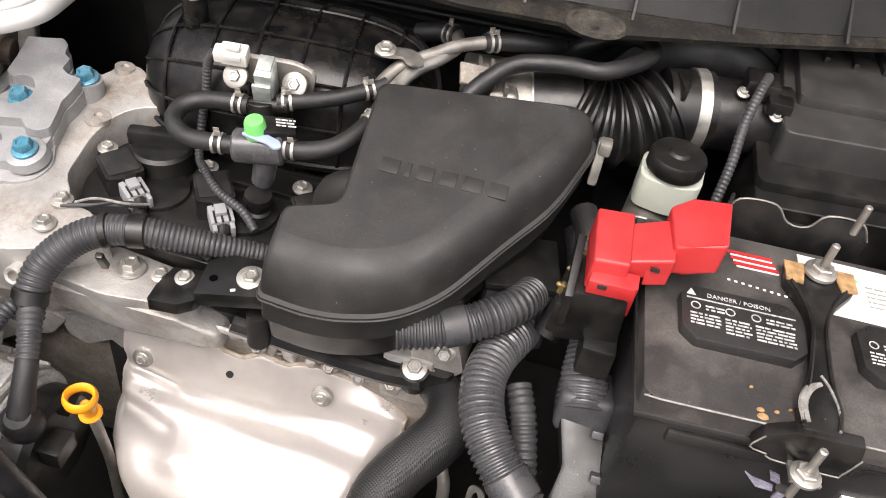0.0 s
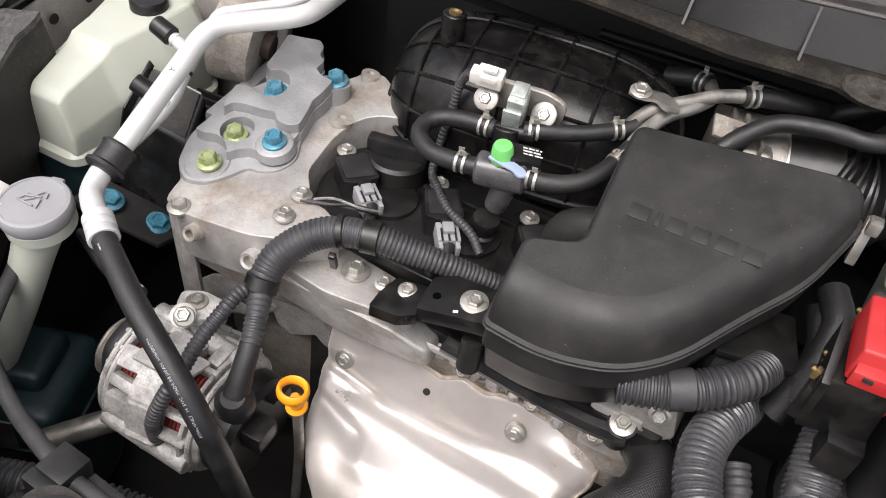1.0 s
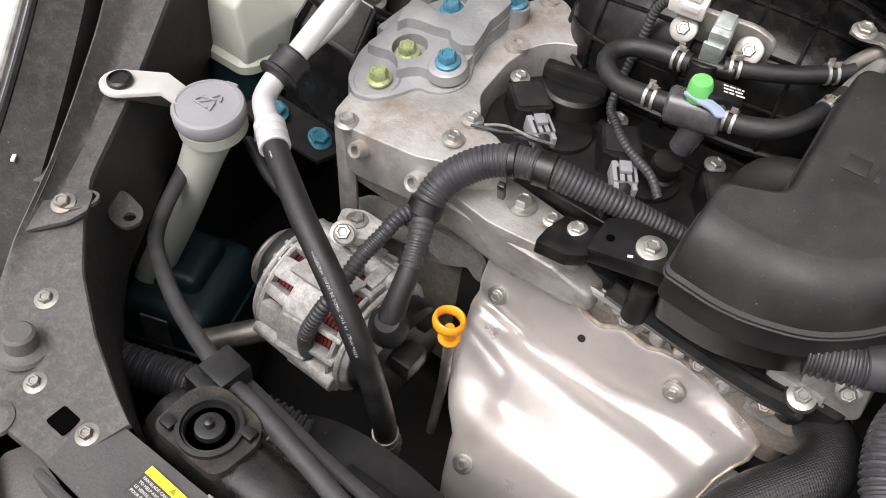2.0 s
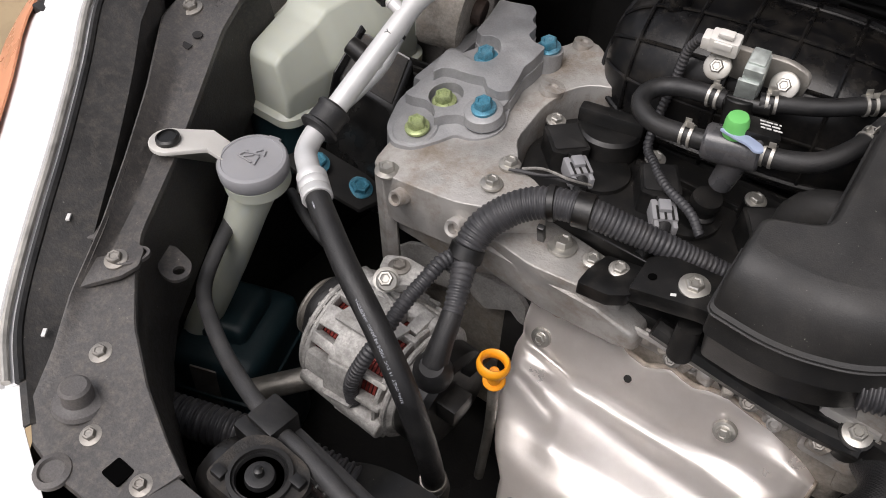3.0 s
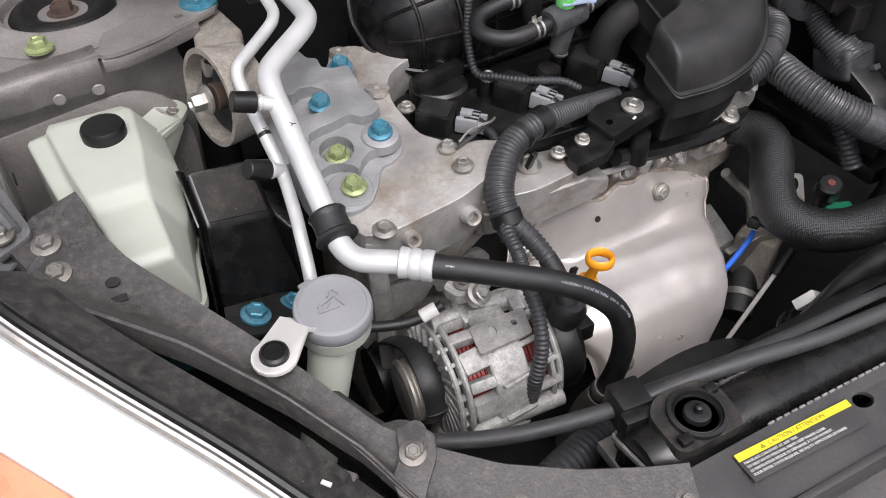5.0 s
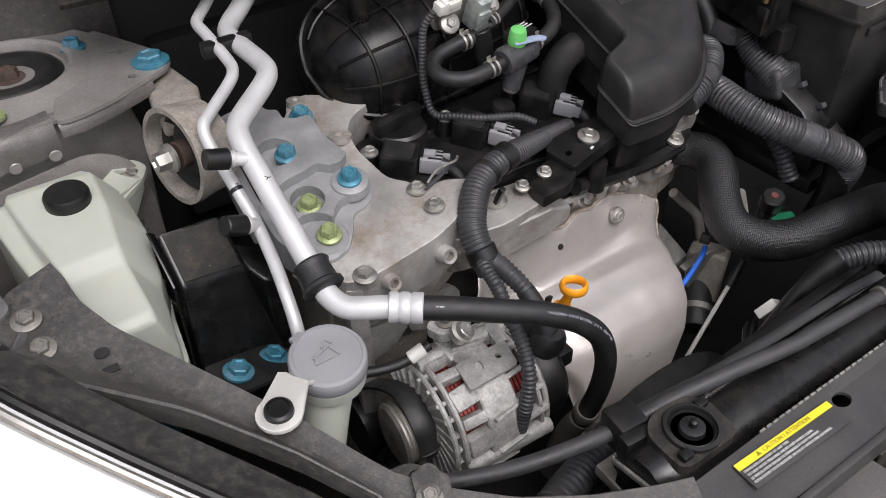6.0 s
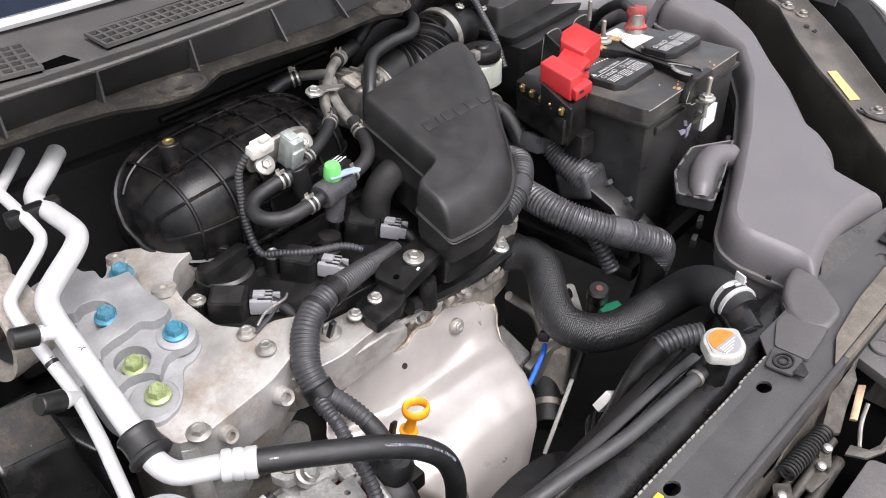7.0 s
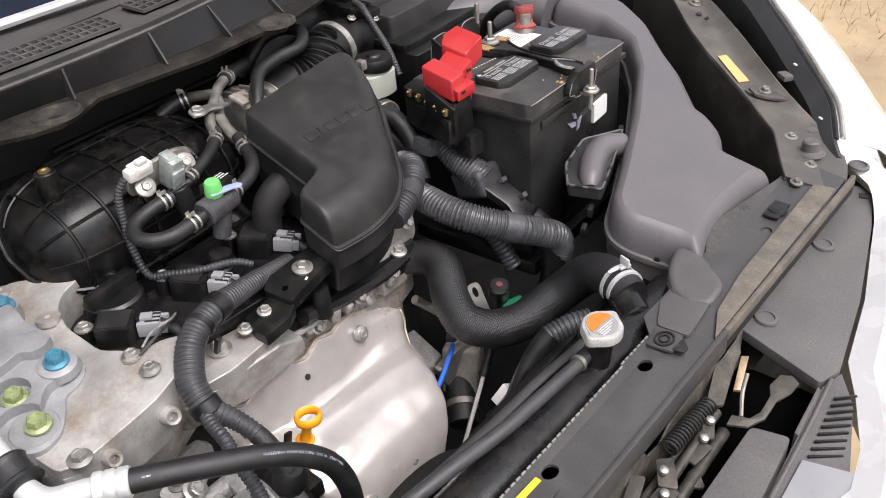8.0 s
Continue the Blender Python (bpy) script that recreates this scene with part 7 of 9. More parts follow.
rr = [[bm.verts.new(p) for p in ((xl, y, 0.874), (xl, y, zs), (xb - 0.003, y, zs + 0.001), (xb, y, zt), (xr, y, zt), (xs_, y, zr), (xs_, y, 0.874))] for y, xl, zs, xb, zt, xr, xs_, zr in sect]
for p, q in zip(rr, rr[1:]):
    for k in range(7):
        bm.faces.new((p[k], p[(k + 1) % 7], q[(k + 1) % 7], q[k]))
bm.faces.new(rr[0])
bm.faces.new(list(reversed(rr[-1])))
bmesh.ops.recalc_face_normals(bm, faces=bm.faces)
bmesh.ops.bevel(bm, geom=[e for e in bm.edges if e.calc_face_angle(0) > 0.15], offset=0.0035, segments=3, profile=0.6, affect="EDGES", clamp_overlap=True)
part("tank", bm, M_MILK, cr)
part("seam", nurbish(None, [[(x, y, z) for x, y in ring_in(low_r, d)] for d, z in ((0.003, 0.862), (-0.0015, 0.864), (-0.0015, 0.873), (0.004, 0.8775))]), M_MILK, cr, "moulded seam round the tank")
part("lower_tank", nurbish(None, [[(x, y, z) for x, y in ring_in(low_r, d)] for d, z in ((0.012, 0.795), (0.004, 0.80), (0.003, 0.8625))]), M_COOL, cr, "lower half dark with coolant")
part("cap", lathe([(0.0185, 0), (0.0195, 0.002), (0.0195, 0.017), (0.018, 0.020), (0.008, 0.0205)], (-0.629, 0.732, 0.958), (0, 0, 1), 40), M_BLACK, cr, "black ribbed screw cap")
part("neck", lathe([(0.019, -0.02), (0.019, 0.004)], (-0.629, 0.732, 0.955), (0, 0, 1), 24), M_MILK, cr)
ear_o = [(-0.600, 0.772), (-0.565, 0.812), (-0.552, 0.812), (-0.544, 0.800), (-0.556, 0.778), (-0.590, 0.742)]
ear_z = lambda x, y: 0.945 - 0.30 * (x + 0.60) + 0.10 * (y - 0.77)
ear_h = [(x, y, ear_z(x, y)) for x, y, _ in ring_pts((-0.567, 0.789), 0.004, 16, 0.012, 0.85)]
part("ear", holed([(x, y, ear_z(x, y)) for x, y in rounded(ear_o, 0.007, 3)], [ear_h], 0.005), M_MILK, cr, "moulded fixing ear with a slot")
part("ear_web", slab([(-0.592, 0.744, 0.945), (-0.556, 0.779, 0.934), (-0.556, 0.779, 0.922), (-0.594, 0.744, 0.885)], (-0.002, 0.003, 0), 0.001), M_MILK, cr)
part("bolt", hexbolt((-0.562, 0.793, 0.932), (0.2, -0.2, 1), 0.006, 0.006), M_DULL, cr)

wf = thing("washer_filler", (-0.53, 0.46, 0.75), "white plastic washer filler neck with a grey cap", "washer filler")
wm = facing((-0.521, 0.470, 0.930), (0.0, -0.12, 1), 0)
part("cap", lathe([(0.0290, -0.006), (0.0300, -0.004), (0.0300, 0.006), (0.0288, 0.0082), (0.026, 0.009), (0.0255, 0.0082), (0.008, 0.0084)], (-0.521, 0.470, 0.932), (0.0, -0.12, 1), 48), M_GREYCAP, wf, "round grey cap with a moulded washer symbol")
part("cap_tab", box((-0.530, 0.501, 0.934), (0.012, 0.010, 0.005), 0.002, (0, 0, 15)), M_GREYCAP, wf)
for x, y, w, h, r in ((-0.004, -0.004, 0.016, 0.0016, 0), (-0.004, 0.004, 0.016, 0.0016, 20), (-0.010, 0.0, 0.010, 0.0016, 70), (0.006, 0.0, 0.010, 0.0016, -70), (0.0, 0.010, 0.006, 0.0014, 60), (0.006, 0.010, 0.006, 0.0014, 120), (-0.004, 0.0, 0.010, 0.0014, 45)):
    part("symbol_bar", box((0, 0, 0), (w, h, 0.0014), 0.0004, m=wm @ pose(x, y, 0.0115, 0, 0, r)), M_GREYCAP, wf)
part("collar", lathe([(0.024, -0.022), (0.0285, -0.018), (0.029, -0.007), (0.026, -0.004)], (-0.521, 0.470, 0.932), (0.0, -0.12, 1), 40), M_MILK, wf)
part("neck", tube([(-0.521, 0.472, 0.918), (-0.532, 0.464, 0.88), (-0.558, 0.448, 0.80), (-0.595, 0.425, 0.70)], [0.021, 0.018, 0.0165, 0.0165], 24), M_MILK, wf)
ear = [(-0.577 + 0.0165 * math.cos(radians(a)), 0.432 + 0.0165 * math.sin(radians(a)), 0.953) for a in range(110, 331, 20)]
part("ear", slab(ear + [(-0.548, 0.446, 0.950), (-0.536, 0.458, 0.934), (-0.528, 0.468, 0.912), (-0.540, 0.486, 0.912), (-0.552, 0.478, 0.934), (-0.562, 0.466, 0.950)], 0.004, 0.0012), M_WHITEP, wf, "white fixing ear")
part("clip", lathe([(0.0105, 0), (0.0100, 0.003), (0.008, 0.0045), (0.0075, 0.0025)], (-0.577, 0.432, 0.9535), (0, -0.1, 1), 24), M_BLACK, wf, "black push clip")
wt = thing("washer_tank", (-0.57, 0.45, 0.49), "bluish plastic washer tank deep below the rail", "washer tank")
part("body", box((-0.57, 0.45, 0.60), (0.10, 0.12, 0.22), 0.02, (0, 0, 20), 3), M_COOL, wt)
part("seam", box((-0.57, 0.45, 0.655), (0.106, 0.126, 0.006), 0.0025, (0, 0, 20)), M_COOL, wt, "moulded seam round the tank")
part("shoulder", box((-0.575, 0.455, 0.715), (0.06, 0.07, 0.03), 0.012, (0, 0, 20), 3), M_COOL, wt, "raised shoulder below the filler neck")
part("strap", box((-0.555, 0.395, 0.62), (0.03, 0.008, 0.16), 0.002, (0, 0, 20)), M_DULL, wt, "grey steel strap")

can = thing("black_canister", (-0.545, 0.61, 0.8), "black plastic cover box between reservoir and engine", "box")
can_top = [(-0.578, 0.674, 0.946), (-0.518, 0.680, 0.935), (-0.514, 0.645, 0.894), (-0.577, 0.634, 0.911)]
can_low = [(-0.592, 0.682, 0.78), (-0.506, 0.684, 0.78), (-0.500, 0.612, 0.78), (-0.588, 0.598, 0.78)]
bm = bmesh.new()
rr = [[bm.verts.new(p) for p in row] for row in (can_low, can_top)]
for k in range(4):
    bm.faces.new((rr[0][k], rr[0][(k + 1) % 4], rr[1][(k + 1) % 4], rr[1][k]))
bm.faces.new(rr[1])
bm.faces.new(list(reversed(rr[0])))
bmesh.ops.recalc_face_normals(bm, faces=bm.faces)
bmesh.ops.bevel(bm, geom=list(bm.edges), offset=0.005, segments=3, profile=0.6, affect="EDGES", clamp_overlap=True)
part("box", bm, M_CANISTER, can)
mid = sum((Vector(p) for p in can_top), Vector()) / 4
part("top", slab([tuple(mid + (Vector(p) - mid) * 0.86 + Vector((0, -0.001, 0.0016))) for p in can_top], (0, 0.002, -0.003), 0.0008), M_GRIMY, can, "sloping top brown with dust")
part("edge_flange", slab([(-0.583, 0.678, 0.947), (-0.582, 0.634, 0.914), (-0.593, 0.600, 0.79), (-0.590, 0.610, 0.79), (-0.578, 0.642, 0.912), (-0.578, 0.678, 0.943)], (-0.002, 0, 0), 0.0006), M_CANISTER, can, "thin moulded flange down the edge")
part("shoulder", slab([(-0.518, 0.676, 0.908), (-0.492, 0.668, 0.890), (-0.488, 0.632, 0.883), (-0.505, 0.628, 0.884), (-0.514, 0.645, 0.893)], 0.10, 0.004, 3), M_CANISTER, can, "lower shoulder beside the engine")
for k in range(4):
    part("rear_fin", slab([(-0.60 + 0.006 * k, 0.70 + 0.012 * k, 0.885), (-0.535 + 0.006 * k, 0.688 + 0.012 * k, 0.900), (-0.535 + 0.006 * k, 0.692 + 0.012 * k, 0.900), (-0.60 + 0.006 * k, 0.704 + 0.012 * k, 0.885)], 0.05, 0.001), M_BLACK, can)

# ---- strut tower and inner panel on the far side ----
tw = thing("strut_tower", (-0.63, 0.88, 0.9), "brown-grey steel strut tower with a large hole and bolts", "strut tower")
HC = (-0.625, 0.907)
to = rounded([(-0.77, 0.805), (-0.69, 0.802), (-0.635, 0.803), (-0.60, 0.803), (-0.527, 0.818), (-0.489, 0.838), (-0.484, 0.853), (-0.505, 0.900), (-0.535, 0.965), (-0.58, 1.03), (-0.77, 1.03)], 0.014, 3)
part("top_plate", holed([(x, y, 1.006) for x, y in to], [[(x, y, 1.006) for x, y, _ in ring_pts(HC, 0.056, 44)]], 0.004), M_TOWER, tw)
part("rim", lathe([(0.0555, -0.03), (0.0555, 0.004), (0.0575, 0.0095), (0.062, 0.0115), (0.068, 0.0095), (0.080, 0.0045), (0.092, 0.0015)], (*HC, 1.005), (0, 0, 1), 52), M_TOWER, tw, "raised pressed rim round the hole")
part("strut_rubber", lathe([(0.0552, -0.02), (0.0545, 0.0), (0.048, 0.008), (0.038, 0.011), (0.030, 0.008), (0.022, 0.002), (0.014, 0.001)], (*HC, 1.003), (0, 0, 1), 40), M_BLACK, tw, "black rubber strut mount")
part("strut_nut", hexbolt((*HC, 1.004), (0, 0, 1), 0.011, 0.012), M_STRUT, tw, "rusty strut nut")
for p, m, r in (((-0.656, 0.829, 1.0125), M_LIME, 0.0085), ((-0.558, 0.922, 1.012), M_BLUE, 0.0085), ((-0.503, 0.850, 1.010), M_BLUE, 0.0125)):
    part("bolt", hexbolt(p, (0, 0, 1), r, 0.010, 1.5), m, tw, "bolt head marked with paint")
pad = rounded([(-0.612, 0.792), (-0.592, 0.789), (-0.556, 0.800), (-0.523, 0.817), (-0.489, 0.835), (-0.482, 0.852), (-0.503, 0.898), (-0.530, 0.955), (-0.546, 0.930), (-0.553, 0.890), (-0.575, 0.852), (-0.600, 0.835)], 0.010, 3)
part("doubler", holed([(x, y, 1.0105) for x, y in pad], [[(x, y, 1.0105) for x, y, _ in ring_pts((-0.527, 0.832), 0.0042, 16)]], 0.004), M_TOWER, tw, "second steel sheet welded on the tower")
lip = bmesh.new()
rows = []
for dy, dz in ((0.010, 0.0045), (0.002, 0.004), (-0.006, 0.0005), (-0.010, -0.006), (-0.010, -0.012)):
    rows.append([lip.verts.new((x, y + dy, 1.006 + dz)) for x, y in ((-0.609, 0.800), (-0.59, 0.799), (-0.57, 0.804), (-0.55, 0.812), (-0.53, 0.820), (-0.512, 0.830))])
for a, b in zip(rows, rows[1:]):
    for i in range(5):
        lip.faces.new((a[i], a[i + 1], b[i + 1], b[i]))
bmesh.ops.solidify(lip, geom=list(lip.faces), thickness=0.002)
part("rolled_lip", lip, M_TOWER, tw)
edge = bmesh.new()
rows = []
for dy, dz in ((0.016, 0.002), (0.004, 0.0012), (-0.004, -0.004), (-0.008, -0.014), (-0.008, -0.03)):
    rows.append([edge.verts.new((x, y + dy, 1.006 + dz)) for x, y in ((-0.77, 0.802), (-0.72, 0.796), (-0.69, 0.794), (-0.66, 0.800), (-0.635, 0.801), (-0.612, 0.806))])
for a, b in zip(rows, rows[1:]):
    for i in range(5):
        edge.faces.new((a[i], a[i + 1], b[i + 1], b[i]))
bmesh.ops.solidify(edge, geom=list(edge.faces), thickness=0.002)
part("rolled_edge", edge, M_TOWER, tw)
part("front_face", slab([(-0.77, 0.800, 0.998), (-0.60, 0.806, 0.998), (-0.54, 0.832, 0.998), (-0.53, 0.842, 0.95), (-0.54, 0.832, 0.80), (-0.77, 0.795, 0.80)], (0, 0.01, 0), 0.003), M_TOWER, tw)
part("front_flange", slab([(x, 0.788 + 0.06 * (x + 0.75), z) for x, z in rounded([(-0.78, 0.948), (-0.66, 0.960), (-0.590, 0.966), (-0.556, 0.945), (-0.545, 0.90), (-0.545, 0.84), (-0.78, 0.84)], [0.005, 0.01, 0.02, 0.02, 0.01, 0.005, 0.005], 4)], (0, 0.004, 0), 0.0015), M_TOWER, tw, "front sheet with a rounded corner")
for x in (-0.72, -0.69, -0.655, -0.62):
    part("dimple", lathe([(0.006, 0), (0.005, 0.001)], (x, 0.7915, 0.978), (0, -1, 0), 14), M_TOWER, tw)
solo("brake_hose", tube([(-0.70, 0.80, 0.97), (-0.71, 0.83, 1.02), (-0.69, 0.90, 1.06), (-0.66, 0.96, 1.07), (-0.64, 1.0, 1.05)], 0.006, 10), M_RUBBER, "thin black hose over the strut tower", "hose", at=(-0.7, 0.8, 0.97))
ip = thing("inner_panel", (-0.72, 0.68, 0.7), "dusty grey steel inner fender panel with holes", "panel")
part("sheet", slab([(-0.715, 0.60, 0.96), (-0.725, 0.80, 0.985), (-0.725, 0.80, 0.70), (-0.715, 0.60, 0.70)], (0.004, 0, 0), 0.001), M_TOWER, ip)
part("ledge", slab([(-0.80, 0.62, 0.985), (-0.715, 0.63, 0.975), (-0.722, 0.80, 0.992), (-0.80, 0.82, 1.0)], 0.004, 0.0015), M_FLANGE, ip)
for y, z in ((0.64, 0.935), (0.68, 0.945), (0.73, 0.95)):
    part("hole", lathe([(0.006, 0), (0.006, 0.001)], (-0.7115, y, z), (1, 0, 0), 14), M_DARK, ip)


# ---- battery and its fittings ----
def B(a, b, z):
    """A point on the battery: a along its front, b to its rear."""
    return (0.128 + 0.9986 * a - 0.0523 * b, 0.492 + 0.0523 * a + 0.9986 * b, z)


BM = Matrix.Translation(B(0, 0, 0)) @ pose(0, 0, 0, 0, 0, 3.0)
bat = thing("car_battery", B(0.12, 0.087, 0.825), "dusty black car battery with warning plates, in a tray", "battery")
part("case", box((0.1175, 0.0875, 0.915), (0.229, 0.169, 0.20), 0.006, m=BM), M_BATT, bat)
part("lid", slab([B(a, b, 1.027) for a, b in rounded([(0, 0.006), (0.008, 0), (0.227, 0), (0.235, 0.006), (0.235, 0.175), (0, 0.175)], 0.004)], 0.018, 0.0035, 3), M_BATTLID, bat)
part("lid_edge", box((0.1175, 0.0875, 1.0075), (0.239, 0.179, 0.006), 0.002, m=BM), M_BATT, bat)
part("front_rib", box((0.06, 0.001, 0.992), (0.07, 0.004, 0.010), 0.0015, m=BM), M_BATT, bat)
for a0, lab in ((0.023, "plate with white danger print"), (0.146, "plate with white print")):
    o = [(a0 + 0.010, 0.050), (a0 + 0.076, 0.050), (a0 + 0.086, 0.060), (a0 + 0.086, 0.092), (a0 + 0.076, 0.101), (a0 + 0.010, 0.101), (a0, 0.092), (a0, 0.060)]
    pl = part("vent_plate", slab([B(a, b, 1.0355) for a, b in o], 0.010, 0.002), M_BATT, bat, lab)
    mm = BM @ pose(a0, 0.05, 1.0357)
    if a0 < 0.1:
        writing("danger_text", "DANGER / POISON", 0.0053, mm @ pose(0.018, 0.0408, 0.0002), M_WORNINK, bat)
        part("warning_triangle", slab([tuple(mm @ Vector(q)) for q in ((0.004, 0.0408, 0.0004), (0.0105, 0.0408, 0.0004), (0.0072, 0.0468, 0.0004))], 0.0006, 0), M_WORNINK, pl)
        part("rule", box((0.042, 0.0375, 0.0002), (0.076, 0.0009, 0.0005), 0, m=mm), M_WORNINK, pl)
    for x in (0.010, 0.034, 0.052):
        ro = [tuple(mm @ Vector((q[0], q[1], 0.0005))) for q in ring_pts((x, 0.0308), 0.0035, 18)]
        ri = [tuple(mm @ Vector((q[0], q[1], 0.0005))) for q in ring_pts((x, 0.0308), 0.0027, 18)]
        part("symbol", holed(ro, [ri], 0.0005), M_WORNINK, pl)
    part("small_print", bars([(0.006, 0.0235 - 0.0031 * k, 0.021) for k in range(4)] + [(0.030, 0.0235 - 0.0031 * k, 0.018) for k in range(5)] + [(0.051, 0.0235 - 0.0031 * k, 0.027) for k in range(5)] + [(0.017, 0.032 - 0.0031 * k, 0.013) for k in range(2)] + [(0.059, 0.032 - 0.0031 * k, 0.020) for k in range(2)], mm, 0.0023, 7 + int(a0 * 100)), M_WORNINK, pl)
part("brand_bar", merged(*[box((0.080 + 0.002 * k, 0.156 - 0.006 * k, 1.0275), (0.034, 0.0032, 0.0006), 0, m=BM) for k in range(3)]), M_RED, bat, "plain red and white bars")
part("brand_bar", merged(*[box((0.081 + 0.002 * k, 0.153 - 0.006 * k, 1.0275), (0.032, 0.0014, 0.0006), 0, m=BM) for k in range(3)]), M_INK, bat)
part("print_dots", merged(*[box((0.062 + 0.0052 * k, 0.124 - 0.0006 * k, 1.0275), (0.0022, 0.0016, 0.0006), 0, m=BM) for k in range(9)]), M_INK, bat)
sticker = part("sticker", slab([B(a, b, 1.0278) for a, b in ((0.118, 0.112), (0.205, 0.110), (0.205, 0.168), (0.118, 0.170))], 0.0006, 0), M_LABEL, bat, "white paper sticker with print")
part("sticker_edge", slab([B(a, b, 1.0283) for a, b in ((0.108, 0.114), (0.114, 0.1135), (0.112, 0.138), (0.108, 0.138))], 0.0006, 0), M_GREEN, sticker)
writing("sticker_number", "6", 0.013, BM @ pose(0.155, 0.150, 1.0284), M_GREEN, bat)
part("sticker_print", bars([(0.0, -0.005 * k, 0.024) for k in range(5)], BM @ pose(0.166, 0.148, 1.0284), 0.0022, 5), mat("grey_print", (0.3, 0.3, 0.28), 0.6, bump=0), sticker)
part("negative_post", lathe([(0.013, 0), (0.012, 0.010), (0.009, 0.016), (0.009, 0.026), (0.006, 0.028)], B(0.208, 0.140, 1.027), (0, 0, 1), 20), M_DULL, bat)
for a, b, r in ((0.0755, 0.004, 0.0026), (0.0745, 0.009, 0.0018), (0.165, 0.003, 0.0016), (0.085, 0.010, 0.0012), (0.094, 0.014, 0.0009), (0.172, 0.012, 0.0009), (0.070, 0.026, 0.0009)):
    part("corrosion", lathe([(r, 0), (r * 0.8, 0.0012), (r * 0.3, 0.0016)], B(a, b, 1.027), (0, 0, 1), 9, sx=1.5), M_CORR, bat, "patch of orange corrosion")
for shard in ([(0.086, 0.970), (0.092, 0.966), (0.108, 0.962), (0.110, 0.956), (0.098, 0.957)], [(0.100, 0.977), (0.108, 0.974), (0.112, 0.965), (0.104, 0.968)], [(0.114, 0.960), (0.124, 0.964), (0.118, 0.950), (0.112, 0.948)]):
    part("torn_sticker", slab([B(a, 0.0015, z) for a, z in shard], (0.0, 0.004, 0), 0), M_TORN, bat, "torn silver sticker on the front")
part("worn_lid_edge", tube([B(0.004, 0.002, 1.0262), B(0.010, -0.0004, 1.0264), B(0.120, -0.0004, 1.0264), B(0.228, -0.0004, 1.0264)], 0.0007, 6), M_CRIMP, bat, "pale worn front edge of the lid")
part("white_sticker", slab([B(a, -0.001, z) for a, z in ((0.152, 0.942), (0.187, 0.944), (0.187, 0.970), (0.152, 0.968))], (0, 0.009, 0), 0), M_LABEL, bat, "white sticker on the front")
rc = thing("negative_clamp", B(0.208, 0.140, 1.03), "faded red fabric-wrapped negative clamp on the battery post", "battery clamp")
part("wrap", lathe([(0.012, 0), (0.014, 0.004), (0.010, 0.009), (0.009, 0.018), (0.012, 0.024), (0.011, 0.031)], B(0.208, 0.140, 1.031), (0.1, 0.1, 1), 11, sx=1.2), mat("faded_red", (0.28, 0.055, 0.05), 0.7, var=0.3, scale=200, bump=0.5), rc)
part("cable", tube([B(0.208, 0.145, 1.055), B(0.21, 0.17, 1.06), B(0.22, 0.21, 1.03), B(0.24, 0.25, 0.97)], 0.007, 10), M_RUBBER, rc)

hd = thing("battery_hold_down", B(0.122, 0.08, 1.03), "black plastic battery hold-down strap with rusty ends", "hold-down")
SKEW = 0.13
sp = [(0.110, -0.006), (0.134, -0.006), (0.136, 0.012), (0.130, 0.030), (0.1275, 0.055), (0.127, 0.085), (0.132, 0.105), (0.148, 0.128), (0.148, 0.150), (0.098, 0.150), (0.098, 0.128), (0.112, 0.105), (0.117, 0.085), (0.1165, 0.055), (0.114, 0.030), (0.108, 0.012)]
part("strap", slab([B(a - 0.014 + SKEW * b, b, 1.0365) for a, b in sp], 0.0085, 0.002), M_BLACK, hd)
for s in (-1, 1):
    part("rim", tube([B(0.108 + s * q + SKEW * b, b, 1.037) for q, b in ((0.011, -0.002), (0.012, 0.012), (0.008, 0.032), (0.0055, 0.06), (0.005, 0.085), (0.010, 0.107), (0.020, 0.128))], 0.0016, 6), M_BLACK, hd)
    part("rust", slab([B(0.127 + s * 0.014, 0.126, 1.0382), B(0.127 + s * 0.026, 0.128, 1.0382), B(0.127 + s * 0.026, 0.148, 1.0382), B(0.127 + s * 0.010, 0.148, 1.0382)], 0.002, 0.0005), M_CORR, hd, "orange rusty end")
part("pressed_rim", tube([B(a - 0.014 + SKEW * b, b, 1.0372) for a, b in ((0.112, 0.000), (0.110, 0.014), (0.114, 0.027), (0.122, 0.033))], [0.0030, 0.0032, 0.0030, 0.0016], 8, 0.004, flat=0.5), M_CRIMP, hd, "worn pale arch pressed into the strap")
part("pressed_rim", tube([B(a - 0.014 + SKEW * b, b, 1.0372) for a, b in ((0.122, 0.040), (0.127, 0.032), (0.133, 0.014), (0.133, -0.003))], 0.0010, 6, 0.004), M_CRIMP, hd)
lip_o = [(0.076, 1.027), (0.071, 1.014), (0.083, 1.010), (0.087, 1.006), (0.127, 1.003), (0.132, 1.006), (0.137, 1.024), (0.134, 1.036), (0.092, 1.036)]
part("front_lip", slab([B(a, -0.010, z) for a, z in lip_o], (0, 0.010, 0), 0.002), M_BLACK, hd)
part("lip_edge", tube([B(a, -0.0105, z) for a, z in lip_o[:7]], 0.0006, 6, 0.004), M_CRIMP, hd, "thin worn edge of the lip")
part("front_stud", rod(B(0.106, -0.020, 0.985), B(0.106, -0.020, 1.038), 0.0028, seg=12), M_STEEL, hd)
part("front_nut", hexbolt(B(0.106, -0.020, 1.010), (0, 0, 1), 0.0075, 0.006, 1.35), M_STEEL, hd)
part("front_ear", box((0.107, -0.017, 1.007), (0.020, 0.016, 0.003), 0.001, m=BM), M_DULL, hd)
